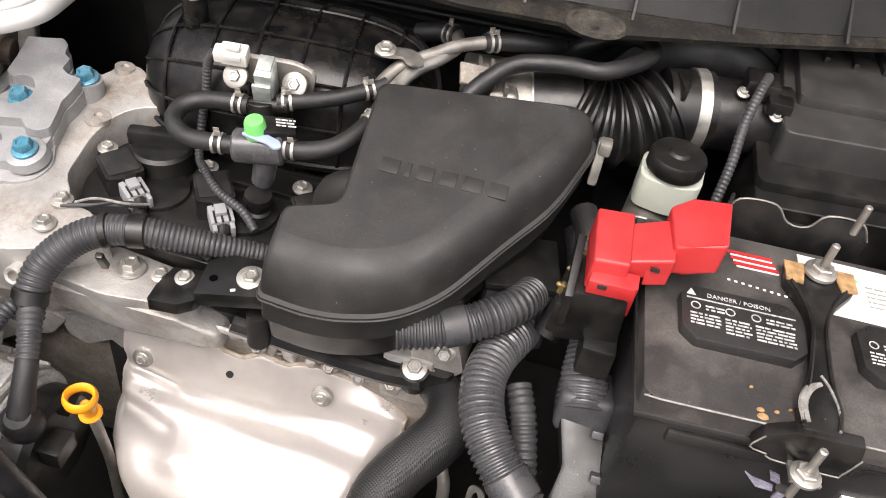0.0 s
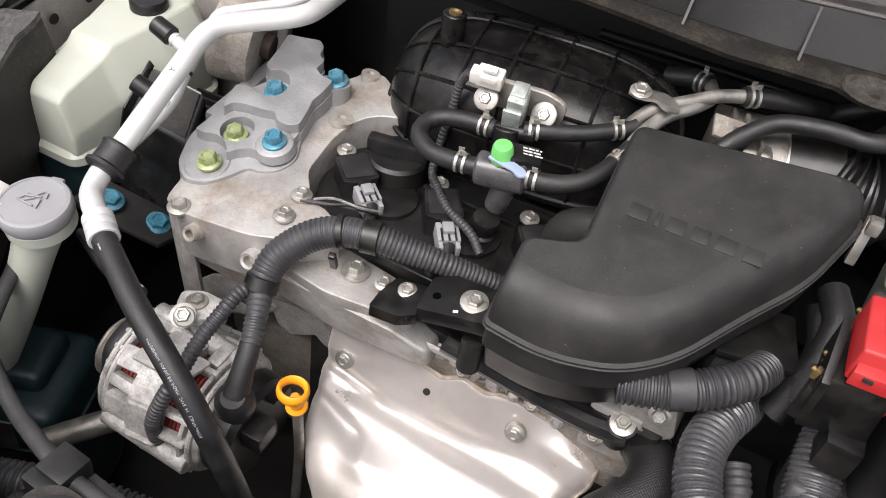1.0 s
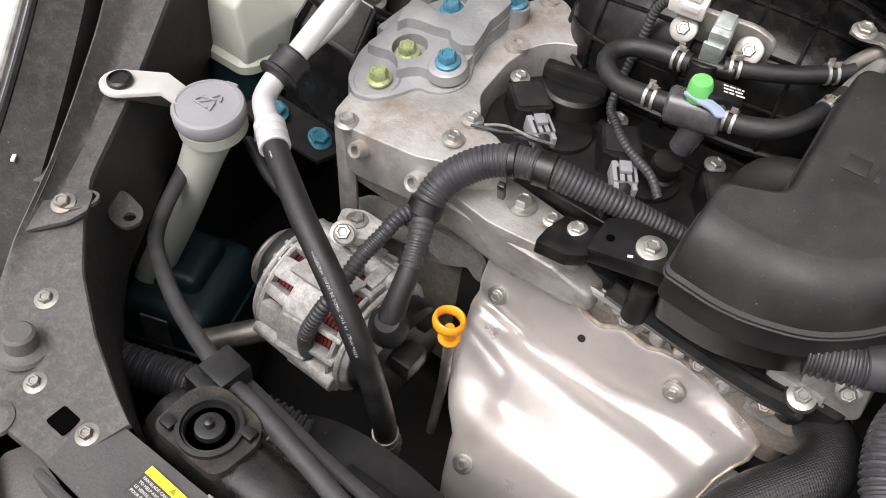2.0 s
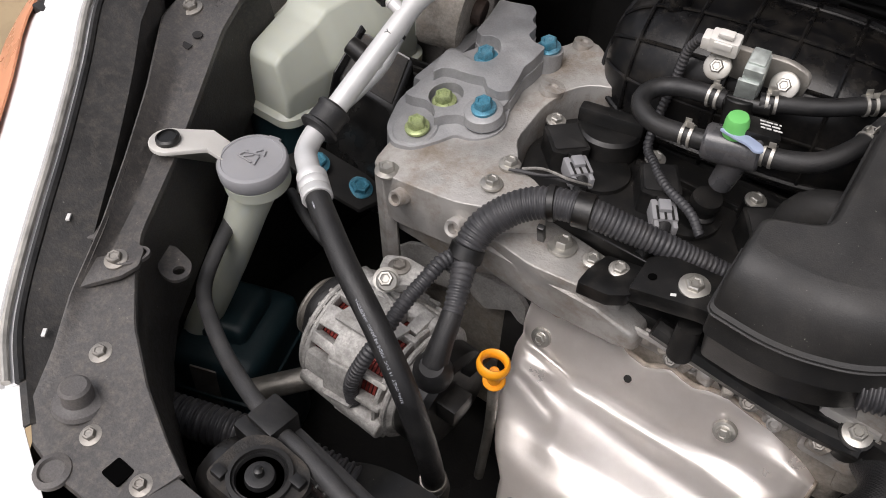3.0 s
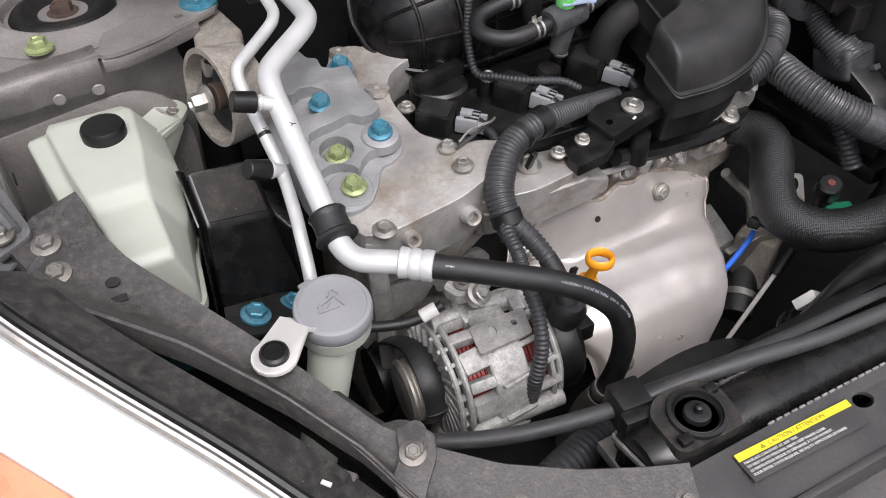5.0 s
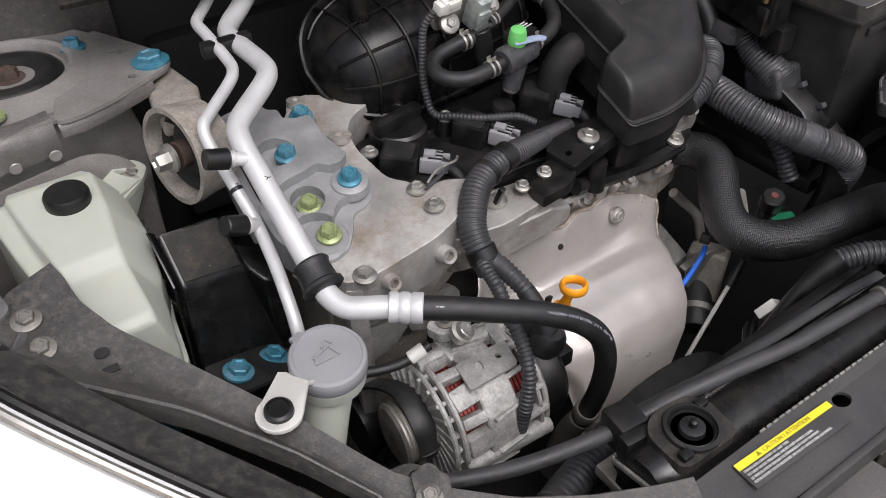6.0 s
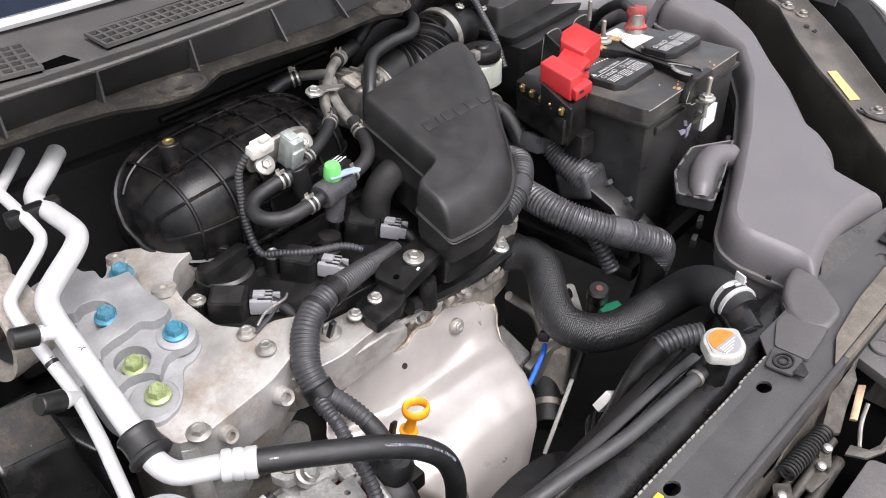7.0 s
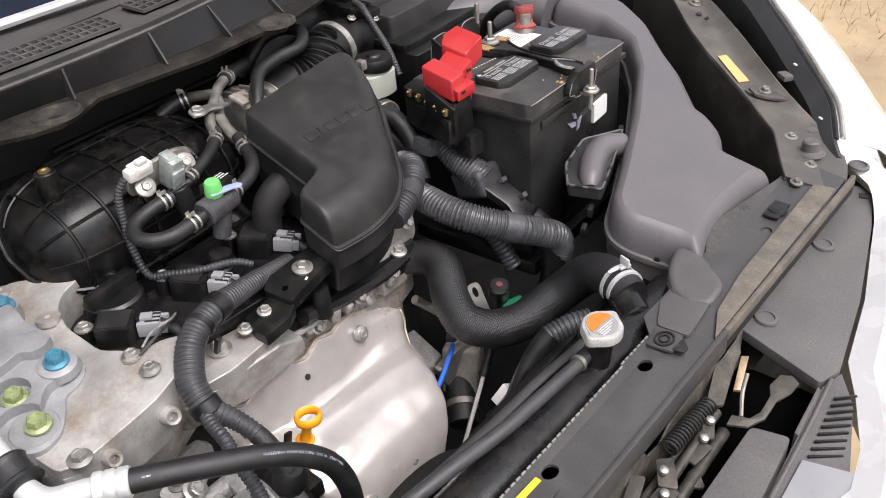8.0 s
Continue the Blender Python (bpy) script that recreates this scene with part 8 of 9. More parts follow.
part("rod", rod(B(0.106, -0.008, 0.975), B(0.106, -0.020, 0.99), 0.003, seg=10), M_DULL, hd)
part("rear_stud", rod(B(0.127, 0.142, 1.03), B(0.127, 0.142, 1.066), 0.003, seg=12), M_DULL, hd)
part("rear_nut", hexbolt(B(0.127, 0.142, 1.0385), (0, 0, 1), 0.0085, 0.007, 1.4), M_STEEL, hd)
mbk = thing("battery_bracket", B(0.11, 0.19, 0.95), "bare bent steel bracket behind the battery", "bracket")
part("plate", slab([B(a, 0.190, z - 0.012) for a, z in ((0.058, 0.99), (0.062, 1.058), (0.070, 1.066), (0.094, 1.066), (0.108, 1.052), (0.124, 1.052), (0.134, 1.066), (0.160, 1.066), (0.172, 1.050), (0.168, 0.99))], (0.0, 0.003, 0), 0.001), M_BLACK, mbk)
part("worn_edge", tube([B(a, 0.1905, z - 0.012) for a, z in ((0.060, 1.03), (0.062, 1.057), (0.070, 1.066), (0.094, 1.066), (0.108, 1.052), (0.124, 1.052), (0.134, 1.066), (0.160, 1.066), (0.171, 1.050))], 0.0009, 6, 0.004), M_DULL, mbk, "worn bright edge")
part("wing", slab([B(0.060, 0.186, 1.060), B(0.050, 0.150, 1.048), B(0.050, 0.150, 0.99), B(0.060, 0.186, 0.99)], (-0.003, 0, 0), 0.001), M_BLACK, mbk)
part("stud", rod(B(0.152, 0.18, 1.05), B(0.152, 0.18, 1.078), 0.003, seg=10), M_DULL, mbk)
solo("battery_tray", box((0.1225, 0.0875, 0.806), (0.265, 0.195, 0.022), 0.005, m=BM), M_BLACK, "black plastic battery tray", "tray", at=B(0.12, 0.087, 0.795))

tcv = thing("terminal_cover", (0.12, 0.6, 1.03), "bright red plastic cover over the positive battery terminal", "terminal cover")
part("end_block", slab([(0.076, 0.609, 1.0705), (0.080, 0.567, 1.0590), (0.105, 0.569, 1.0600), (0.102, 0.611, 1.0715)], (-0.001, -0.002, -0.026), 0.0022, 3), M_RED, tcv)
part("lower_step", slab([(0.082, 0.570, 1.0500), (0.080, 0.559, 1.0465), (0.113, 0.560, 1.0475), (0.106, 0.572, 1.0500)], (0, 0, -0.012), 0.0015), M_RED, tcv)
part("bridge", slab([(0.100, 0.606, 1.0660), (0.102, 0.574, 1.0580), (0.134, 0.580, 1.0640), (0.130, 0.614, 1.0730)], (0, 0, -0.016), 0.002, 3), M_RED, tcv)
part("front_flap", slab([(0.116, 0.5775, 1.0600), (0.134, 0.5815, 1.0635), (0.133, 0.579, 1.0420), (0.117, 0.575, 1.0400)], (0, 0.006, 0), 0.001), M_RED, tcv)
part("post_block", slab([(0.124, 0.618, 1.0800), (0.131, 0.587, 1.0700), (0.142, 0.586, 1.0765), (0.163, 0.586, 1.0830), (0.164, 0.626, 1.0895), (0.138, 0.626, 1.0860)], (0, 0, -0.026), 0.0025, 3), M_RED, tcv)
part("leg", slab([(0.089, 0.561, 1.0470), (0.114, 0.561, 1.0475), (0.116, 0.572, 1.0090), (0.094, 0.571, 1.0090)], (0.0, 0.012, 0.003), 0.0015), M_RED, tcv)
for p in ((0.090, 0.5585, 1.044), (0.122, 0.5755, 1.056), (0.112, 0.606, 1.066)):
    part("slot", box(p, (0.006, 0.002, 0.0025), 0), M_DARK, tcv)

fb = thing("fuse_block", (0.085, 0.58, 0.95), "black fusible link block with brass studs beside the battery", "fuse block")
part("body", slab([(0.066, 0.560, 1.030), (0.112, 0.566, 1.034), (0.112, 0.655, 1.034), (0.090, 0.656, 1.030)], (0.004, 0, -0.050), 0.003), M_BLACK, fb)
part("face", slab([(0.064, 0.562, 1.016), (0.088, 0.650, 1.016), (0.086, 0.652, 0.985), (0.062, 0.562, 0.985)], (0.008, -0.002, 0), 0.002), M_BLACK, fb)
for k in range(5):
    p = Vector((0.0655 + 0.0052 * k, 0.567 + 0.0185 * k, 1.026))
    part("stud", merged(box(p, (0.004, 0.006, 0.009), 0.001, (0, 10, -15)), rod(p, p + Vector((-0.004, 0.001, 0.003)), 0.0020, seg=10)), M_BRASS, fb, "brass fuse stud")
part("connector", box((0.084, 0.618, 0.962), (0.024, 0.030, 0.022), 0.004, (0, 20, 0)), M_LOOMG, fb, "grey connector")
part("connector", box((0.104, 0.566, 0.972), (0.026, 0.026, 0.030), 0.004), M_BLACK, fb)
solo("plastic_strip", slab([(0.068, 0.60, 1.05), (0.074, 0.601, 1.05), (0.074, 0.557, 1.03), (0.068, 0.556, 1.03)], 0.03, 0.001), M_BLACK, "thin black plastic strip beside the red cover", "strip", at=(0.07, 0.58, 1.0))

bl2 = thing("battery_loom", (0.105, 0.56, 0.9), "grey corrugated battery loom taped to a plastic arm", "wiring loom")
part("sleeve", tube([(0.100, 0.618, 0.962), (0.101, 0.600, 0.948), (0.104, 0.575, 0.936), (0.108, 0.548, 0.922)], [0.010, 0.014, 0.019, 0.021], 18, rib=(0.0044, 0.0012)), M_LOOMG, bl2)
part("shroud", box((0.110, 0.562, 0.918), (0.044, 0.050, 0.036), 0.008, (-20, 0, 0), 3), M_LOOM, bl2)
part("arm", slab([(0.090, 0.545, 0.928), (0.128, 0.549, 0.928), (0.132, 0.512, 0.905), (0.140, 0.485, 0.882), (0.096, 0.482, 0.880), (0.102, 0.51, 0.903)], 0.014, 0.003), M_BLACK, bl2, "black plastic arm")
for p in ((0.122, 0.533, 0.921), (0.128, 0.506, 0.905)):
    part("clip", box(p, (0.009, 0.012, 0.006), 0.001, (-35, 0, 0)), M_LOOMG, bl2)
part("tail", tube([(0.12, 0.49, 0.885), (0.128, 0.47, 0.862), (0.13, 0.46, 0.82), (0.12, 0.47, 0.74)], 0.016, 14), M_BLACK, bl2)
cs = thing("corrugated_hose", (0.04, 0.6, 0.9), "thick corrugated loom hose with silver-worn ridges", "hose")
CH = [(0.050, 0.628, 0.905), (0.043, 0.605, 0.916), (0.033, 0.575, 0.922), (0.030, 0.548, 0.921), (0.036, 0.522, 0.916), (0.050, 0.500, 0.908), (0.075, 0.477, 0.895), (0.104, 0.460, 0.880), (0.124, 0.454, 0.866), (0.136, 0.456, 0.845), (0.138, 0.465, 0.81)]
part("sleeve", tube(CH, 0.0178, 20, rib=(0.0046, 0.0020)), M_LOOMG, cs)
part("tape", rod((0.062, 0.4885, 0.902), (0.078, 0.475, 0.8935), 0.0182, seg=22), M_LOOMG, cs)
part("side_branch", tube([(0.058, 0.57, 0.905), (0.068, 0.545, 0.895), (0.078, 0.515, 0.87), (0.085, 0.49, 0.83)], 0.011, 14, rib=(0.006, 0.0012)), M_LOOM, cs)
sl = thing("corrugated_hose", (0.0, 0.6, 0.93), "grey corrugated hose with a plain sleeve under the resonator", "hose")
part("sleeve", tube([(-0.045, 0.560, 0.942), (-0.022, 0.566, 0.946), (0.0, 0.574, 0.950), (0.022, 0.588, 0.955), (0.040, 0.606, 0.957), (0.050, 0.63, 0.95)], 0.0155, 18, rib=(0.0046, 0.0018)), M_LOOM, sl)
part("plain_band", rod((-0.012, 0.5695, 0.948), (0.006, 0.578, 0.9515), 0.0162, seg=22), M_LOOM, sl)
rb = thing("relay_box", (0.036, 0.655, 0.88), "black plastic box under the resonator", "box")
part("body", box((0.036, 0.655, 0.916), (0.060, 0.058, 0.072), 0.005, (0, 0, 12)), M_LOOM, rb)
part("lid", box((0.036, 0.655, 0.955), (0.064, 0.062, 0.008), 0.003, (0, 0, 12)), M_BLACK, rb)
part("latch", box((0.043, 0.624, 0.946), (0.012, 0.006, 0.020), 0.0015, (0, 0, 12)), M_BLACK, rb)
for dx in (-0.018, 0.018):
    part("rib", box((0.043 + dx, 0.625 + 0.21 * dx, 0.917), (0.003, 0.005, 0.06), 0.001, (0, 0, 12)), M_LOOM, rb)

# ---- radiator hose and what lies below it ----
rh = thing("radiator_hose", (0.0, 0.45, 0.82), "thick black braided rubber radiator hose in an S bend", "hose")
RH = [(-0.016, 0.600, 0.850), (0.000, 0.584, 0.853), (0.011, 0.566, 0.856), (0.010, 0.545, 0.854), (0.000, 0.528, 0.848), (-0.018, 0.506, 0.836), (-0.030, 0.477, 0.824), (-0.018, 0.446, 0.819), (0.008, 0.424, 0.823), (0.034, 0.411, 0.836), (0.055, 0.396, 0.852), (0.064, 0.374, 0.876), (0.058, 0.350, 0.891), (0.046, 0.325, 0.896), (0.036, 0.304, 0.893)]
part("sleeve", tube(RH, [0.0195, 0.020] + [0.0225] * 11 + [0.021, 0.0205], 26), M_WEAVE, rh)
d = Vector((-0.010, -0.023, 0.0)).normalized()
for dd in (-0.006, 0.006):
    part("clamp", lathe([(0.0203, -0.0022), (0.0218, -0.0022), (0.0218, 0.0022), (0.0203, 0.0022)], Vector((0.043, 0.319, 0.8965)) + d * dd, d, 32), M_PIPE, rh, "bright spring clamp")
part("clamp_tab", merged(box((0.034, 0.324, 0.9195), (0.014, 0.003, 0.0025), 0.0008, (20, 0, -20)), box((0.044, 0.316, 0.9215), (0.014, 0.003, 0.0025), 0.0008, (0, 0, -20)), box((0.046, 0.318, 0.926), (0.0025, 0.013, 0.010), 0.0008, (0, 0, -20))), M_PIPE, rh)
part("clamp", lathe([(0.0198, -0.004), (0.0212, -0.004), (0.0212, 0.004), (0.0198, 0.004)], (-0.002, 0.589, 0.852), (0.018, -0.020, 0.003), 32), M_DULL, rh, "dull clamp on the engine end")
solo("water_outlet", merged(rod((-0.03, 0.618, 0.848), (-0.004, 0.592, 0.851), 0.019, seg=22), box((-0.035, 0.60, 0.86), (0.045, 0.045, 0.06), 0.006)), M_CAST, "cast aluminium water outlet", "water outlet", at=(-0.03, 0.61, 0.83))
rnl = thing("radiator_outlet", (0.04, 0.31, 0.87), "black plastic radiator outlet stub", "outlet")
part("stub", rod((0.050, 0.335, 0.896), (0.018, 0.285, 0.884), 0.0175, seg=22), M_TANK, rnl)
solo("steel_pipe", tube([(-0.01, 0.575, 0.80), (0.003, 0.570, 0.785), (0.018, 0.555, 0.765), (0.022, 0.545, 0.735)], 0.006, 12), M_STEEL, "bent steel pipe beside the head", "pipe", at=(-0.01, 0.575, 0.735))
tab = thing("steel_tab", (0.048, 0.524, 0.75), "zinc steel tab with a slotted hole", "bracket")
tm = facing((0.048, 0.524, 0.797), (-0.6, -0.75, 0.5), 15)
so = [tuple(tm @ Vector((x, y, 0))) for x, y in rounded([(-0.008, -0.035), (0.008, -0.035), (0.009, 0.012), (-0.009, 0.012)], 0.008)]
si = [tuple(tm @ Vector((x, y, 0))) for x, y, _ in ring_pts((0, 0.0), 0.0035, 14, 0.007)]
part("plate", holed(so, [si], tuple(tm.to_3x3() @ Vector((0, 0, -0.002)))), M_STEEL, tab)
sn = thing("pressure_switch", (0.033, 0.474, 0.77), "black sensor with a red-brown dot and a green body", "sensor")
part("body", lathe([(0.010, -0.05), (0.011, -0.02), (0.010, -0.018), (0.013, -0.014), (0.013, 0.002), (0.011, 0.004)], (0.033, 0.474, 0.836), (-0.2, -0.2, 1), 22), M_BLACK, sn)
part("dot", lathe([(0.0042, 0), (0.004, 0.0012)], (0.0325, 0.473, 0.840), (-0.2, -0.2, 1), 16), mat("maroon_plastic", (0.13, 0.035, 0.03), 0.5), sn, "red-brown centre dot")
part("green_body", box((0.045, 0.462, 0.800), (0.030, 0.018, 0.022), 0.003, (10, 0, -20)), mat("dark_green_plastic", (0.01, 0.14, 0.07), 0.4), sn, "dark green plastic body")
bw = thing("blue_wire", (-0.014, 0.513, 0.7), "bright blue wire with a plug beside the shield", "wire")
part("wire", tube([(-0.020, 0.508, 0.765), (-0.035, 0.499, 0.766), (-0.058, 0.496, 0.744), (-0.078, 0.494, 0.730), (-0.100, 0.484, 0.730), (-0.108, 0.478, 0.712), (-0.108, 0.472, 0.680), (-0.106, 0.468, 0.63)], 0.0032, 10), M_BLUEWIRE, bw)
part("plug", box((-0.014, 0.514, 0.772), (0.018, 0.012, 0.012), 0.002, (0, 30, 30)), M_BLACK, bw)
part("sleeve", box((-0.107, 0.479, 0.716), (0.0075, 0.0075, 0.022), 0.002, (0, 12, 0)), M_BLUEWIRE, bw)
blk = thing("cast_housing", (0.008, 0.514, 0.66), "worn metal thermostat housing between engine and fan", "housing")
part("block", box((0.010, 0.520, 0.705), (0.050, 0.048, 0.06), 0.006, (0, 20, 30), 3), M_OXID, blk)
part("top", slab([(-0.004, 0.590, 0.742), (-0.018, 0.530, 0.738), (-0.048, 0.526, 0.738), (-0.078, 0.516, 0.736), (-0.070, 0.590, 0.742)], 0.022, 0.003), M_TOPPL, blk, "flat worn metal top")
part("steel_guard", slab([(x, 0.508 + 0.1 * (0.75 - z), z) for x, z in rounded([(-0.046, 0.742), (-0.004, 0.752), (0.020, 0.744), (0.035, 0.726), (0.011, 0.703), (-0.002, 0.680), (-0.016, 0.683), (-0.037, 0.715)], 0.004)], (0, 0.010, 0), 0.003, 3), M_STEEL, blk, "bright bent steel guard")
part("stub", rod((-0.005, 0.515, 0.692), (-0.045, 0.478, 0.668), 0.019, seg=22), M_RUBBER, blk, "black rubber stub")
part("stub_clamp", lathe([(0.0194, -0.004), (0.0208, -0.004), (0.0208, 0.004), (0.0194, 0.004)], (-0.028, 0.4935, 0.6785), (-0.4, -0.37, -0.24), 26), M_DULL, blk)
part("brass_plug", hexbolt((-0.10, 0.44, 0.652), (-0.3, -0.8, 0.4), 0.007, 0.008), M_BRASS, blk)
wr = thing("white_rod", (0.012, 0.48, 0.66), "thin white coated cable with a black end", "cable")
part("cable", rod((-0.008, 0.472, 0.725), (-0.070, 0.462, 0.648), 0.0028, seg=10), M_WHITEP, wr)
part("end", rod((-0.008, 0.472, 0.725), (0.014, 0.476, 0.752), 0.0062, 0.0045, seg=12), M_BLACK, wr)
fan = thing("fan_shroud", (-0.1, 0.33, 0.6), "black plastic fan shroud behind the radiator", "fan shroud")
part("top_bar", slab([(-0.255, 0.325, 0.858), (-0.02, 0.330, 0.872), (-0.02, 0.342, 0.870), (-0.255, 0.340, 0.855)], 0.012, 0.003), M_BLACK, fan)
part("panel", slab([(-0.39, 0.334, 0.765), (-0.29, 0.335, 0.785), (-0.25, 0.336, 0.850), (0.12, 0.340, 0.865), (0.12, 0.340, 0.50), (-0.39, 0.334, 0.50)], (0, 0.006, 0), 0.002), M_DARK, fan)
for cx, rr in ((-0.24, 0.115), (0.0, 0.115)):
    part("ring", lathe([(rr, 0), (rr + 0.008, 0), (rr + 0.008, 0.035), (rr, 0.035)], (cx, 0.342, 0.70), (0, 1, 0), 48), M_BLACK, fan)
    part("motor", lathe([(0.035, 0), (0.035, 0.04), (0.028, 0.046)], (cx, 0.345, 0.70), (0, 1, 0), 28), M_BLACK, fan)
    for k in range(3):
        a = radians(20 + 120 * k)
        part("spoke", rod((cx + 0.03 * math.cos(a), 0.36, 0.70 + 0.03 * math.sin(a)), (cx + rr * math.cos(a), 0.36, 0.70 + rr * math.sin(a)), 0.006, seg=8), M_BLACK, fan)
for k in range(3):
    part("moulded_rib", tube([(-0.135 + 0.012 * k, 0.36 + 0.004 * k, 0.79), (-0.12 + 0.012 * k, 0.375, 0.80), (-0.10 + 0.012 * k, 0.385, 0.79)], 0.003, 6), M_BLACK, fan)
oh = thing("overflow_hose", (-0.08, 0.3, 0.9), "long matt black rubber overflow hose along the radiator", "hose")
OH = [(-0.074, 0.284, 0.908), (-0.10, 0.2845, 0.9065), (-0.15, 0.288, 0.9055), (-0.20, 0.2925, 0.9035), (-0.255, 0.303, 0.900), (-0.305, 0.313, 0.894), (-0.352, 0.3215, 0.884), (-0.42, 0.343, 0.869), (-0.47, 0.365, 0.863), (-0.51, 0.392, 0.860), (-0.545, 0.455, 0.868), (-0.575, 0.50, 0.87), (-0.60, 0.555, 0.862)]
part("sleeve", tube(OH, 0.0066, 14), M_PALEHOSE, oh)
part("clip", lathe([(0.0072, -0.002), (0.0082, -0.002), (0.0082, 0.002), (0.0072, 0.002)], (-0.094, 0.2845, 0.907), (-0.02, 0.001, 0), 20), M_DULL, oh)
part("bracket", merged(box((-0.352, 0.322, 0.884), (0.026, 0.026, 0.030), 0.003, (0, 0, -5)), box((-0.352, 0.305, 0.876), (0.034, 0.012, 0.040), 0.003, (0, 0, -5))), M_BLACK, oh, "black plastic hose clip")
so2 = thing("shroud_tube", (-0.06, 0.33, 0.88), "black split tube running beside the hose", "hose")
part("tube", tube([(-0.045, 0.309, 0.886), (-0.11, 0.313, 0.886), (-0.178, 0.3145, 0.885), (-0.25, 0.318, 0.884), (-0.305, 0.324, 0.882), (-0.350, 0.330, 0.878)], 0.0052, 10, flat=0.6), M_PALEHOSE, so2)
fh = thing("fan_loom", (-0.03, 0.33, 0.88), "taped corrugated fan wiring loom", "wiring loom")
part("sleeve", tube([(-0.018, 0.318, 0.893), (-0.035, 0.332, 0.890), (-0.055, 0.345, 0.882)], 0.0115, 16, rib=(0.005, 0.0012)), M_LOOM, fh)
part("taped_end", tube([(-0.052, 0.343, 0.884), (-0.070, 0.350, 0.868), (-0.085, 0.354, 0.850), (-0.100, 0.357, 0.826), (-0.118, 0.360, 0.795), (-0.135, 0.363, 0.755)], [0.0120, 0.0095, 0.0085, 0.008, 0.008, 0.008], 14), M_BLACK, fh)
part("white_tag", box((-0.094, 0.372, 0.818), (0.020, 0.010, 0.022), 0.001, (20, 35, 0)), M_WHITEP, fh, "white paper tag")
solo("breather_hose", tube([(-0.545, 0.290, 0.795), (-0.507, 0.298, 0.80), (-0.452, 0.317, 0.80), (-0.404, 0.334, 0.80), (-0.357, 0.350, 0.792), (-0.312, 0.362, 0.78), (-0.27, 0.375, 0.75)], 0.0165, 20, 0.003, rib=(0.0062, 0.0022)), M_LOOM, "thick corrugated black hose below the rail", "hose", at=(-0.47, 0.335, 0.84))
tabl = thing("rail_tab", (-0.51, 0.355, 0.88), "small steel tab with a hole beside the rail", "bracket")
ot = [(x, y, 0.893) for x, y in rounded([(-0.545, 0.374), (-0.516, 0.359), (-0.502, 0.361), (-0.498, 0.373), (-0.507, 0.384), (-0.535, 0.388)], 0.007)]
part("plate", holed(ot, [[(x, y, 0.893) for x, y, _ in ring_pts((-0.509, 0.3715), 0.0048, 16)]], 0.003), M_RAIL, tabl)
cab = thing("marked_cable", (-0.45, 0.48, 0.86), "black cable with a white marked sleeve", "cable")
part("cable", tube([(-0.52, 0.505, 0.88), (-0.48, 0.49, 0.872), (-0.45, 0.482, 0.872), (-0.425, 0.478, 0.882)], 0.0048, 10), M_RUBBER, cab)
part("sleeve", rod((-0.444, 0.481, 0.874), (-0.430, 0.479, 0.880), 0.0062, seg=14), M_WHITEP, cab, "white sleeve with black mark")
low = thing("lower_bracket", (-0.53, 0.56, 0.84), "dirty steel bracket with blue marked bolts deep in the bay", "bracket")
part("plate", slab([(-0.592, 0.560, 0.846), (-0.560, 0.556, 0.842), (-0.505, 0.578, 0.814), (-0.500, 0.602, 0.812), (-0.520, 0.622, 0.816), (-0.585, 0.600, 0.846)], 0.006, 0.002), M_DARK, low)
for p in ((-0.522, 0.598, 0.819), (-0.562, 0.579, 0.843)):
    part("bolt", hexbolt(p, (0.3, 0, 1), 0.0100, 0.009, 1.4), M_BLUE, low)
solo("aluminium_strut", tube([(-0.50, 0.40, 0.70), (-0.44, 0.46, 0.72), (-0.40, 0.50, 0.73)], 0.012, 12), M_DULL, "dull aluminium tube low in the bay", "tube", at=(-0.5, 0.4, 0.7))

# ---- intake bellows, throttle, air box, brake reservoir ----
th = thing("throttle_body", (-0.03, 0.8, 0.95), "cast aluminium throttle body with a steel clamp", "throttle body")
part("casting", merged(box((-0.035, 0.815, 1.0), (0.05, 0.07, 0.06), 0.006, (0, 0, 12), 3), rod((-0.03, 0.812, 1.0), (0.02, 0.822, 1.0), 0.033, seg=28)), M_DULL, th)
for k in range(3):
    part("fin", box((-0.045 + 0.012 * k, 0.806, 1.032), (0.004, 0.045, 0.012), 0.001, (0, 0, 12)), M_DULL, th)
part("clamp", lathe([(0.0335, -0.006), (0.0352, -0.006), (0.0352, 0.006), (0.0335, 0.006)], (0.008, 0.8195, 1.0), (1, 0.2, 0), 36), M_STEEL, th)
ih = thing("intake_bellows", (0.08, 0.83, 0.97), "black ribbed rubber intake bellows", "intake hose")
part("cuff", tube([(0.008, 0.820, 1.0), (0.03, 0.824, 1.003), (0.052, 0.828, 1.006)], 0.036, 28), M_BLACK, ih)
part("bellows", tube([(0.046, 0.826, 1.003), (0.068, 0.824, 0.999), (0.092, 0.828, 1.000), (0.114, 0.838, 1.008), (0.130, 0.848, 1.017)], 0.0415, 32, 0.003, rib=(0.0128, 0.0072)), M_BLACK, ih)
part("cuff", tube([(0.126, 0.847, 1.018), (0.145, 0.851, 1.019), (0.168, 0.856, 1.020)], 0.0375, 28), M_BLACK, ih)
part("clamp", lathe([(0.0378, -0.0055), (0.0394, -0.0055), (0.0394, 0.0055), (0.0378, 0.0055)], (0.156, 0.8535, 1.0195), (1, 0.2, 0.04), 40), M_STEEL, ih, "bright hose clamp")
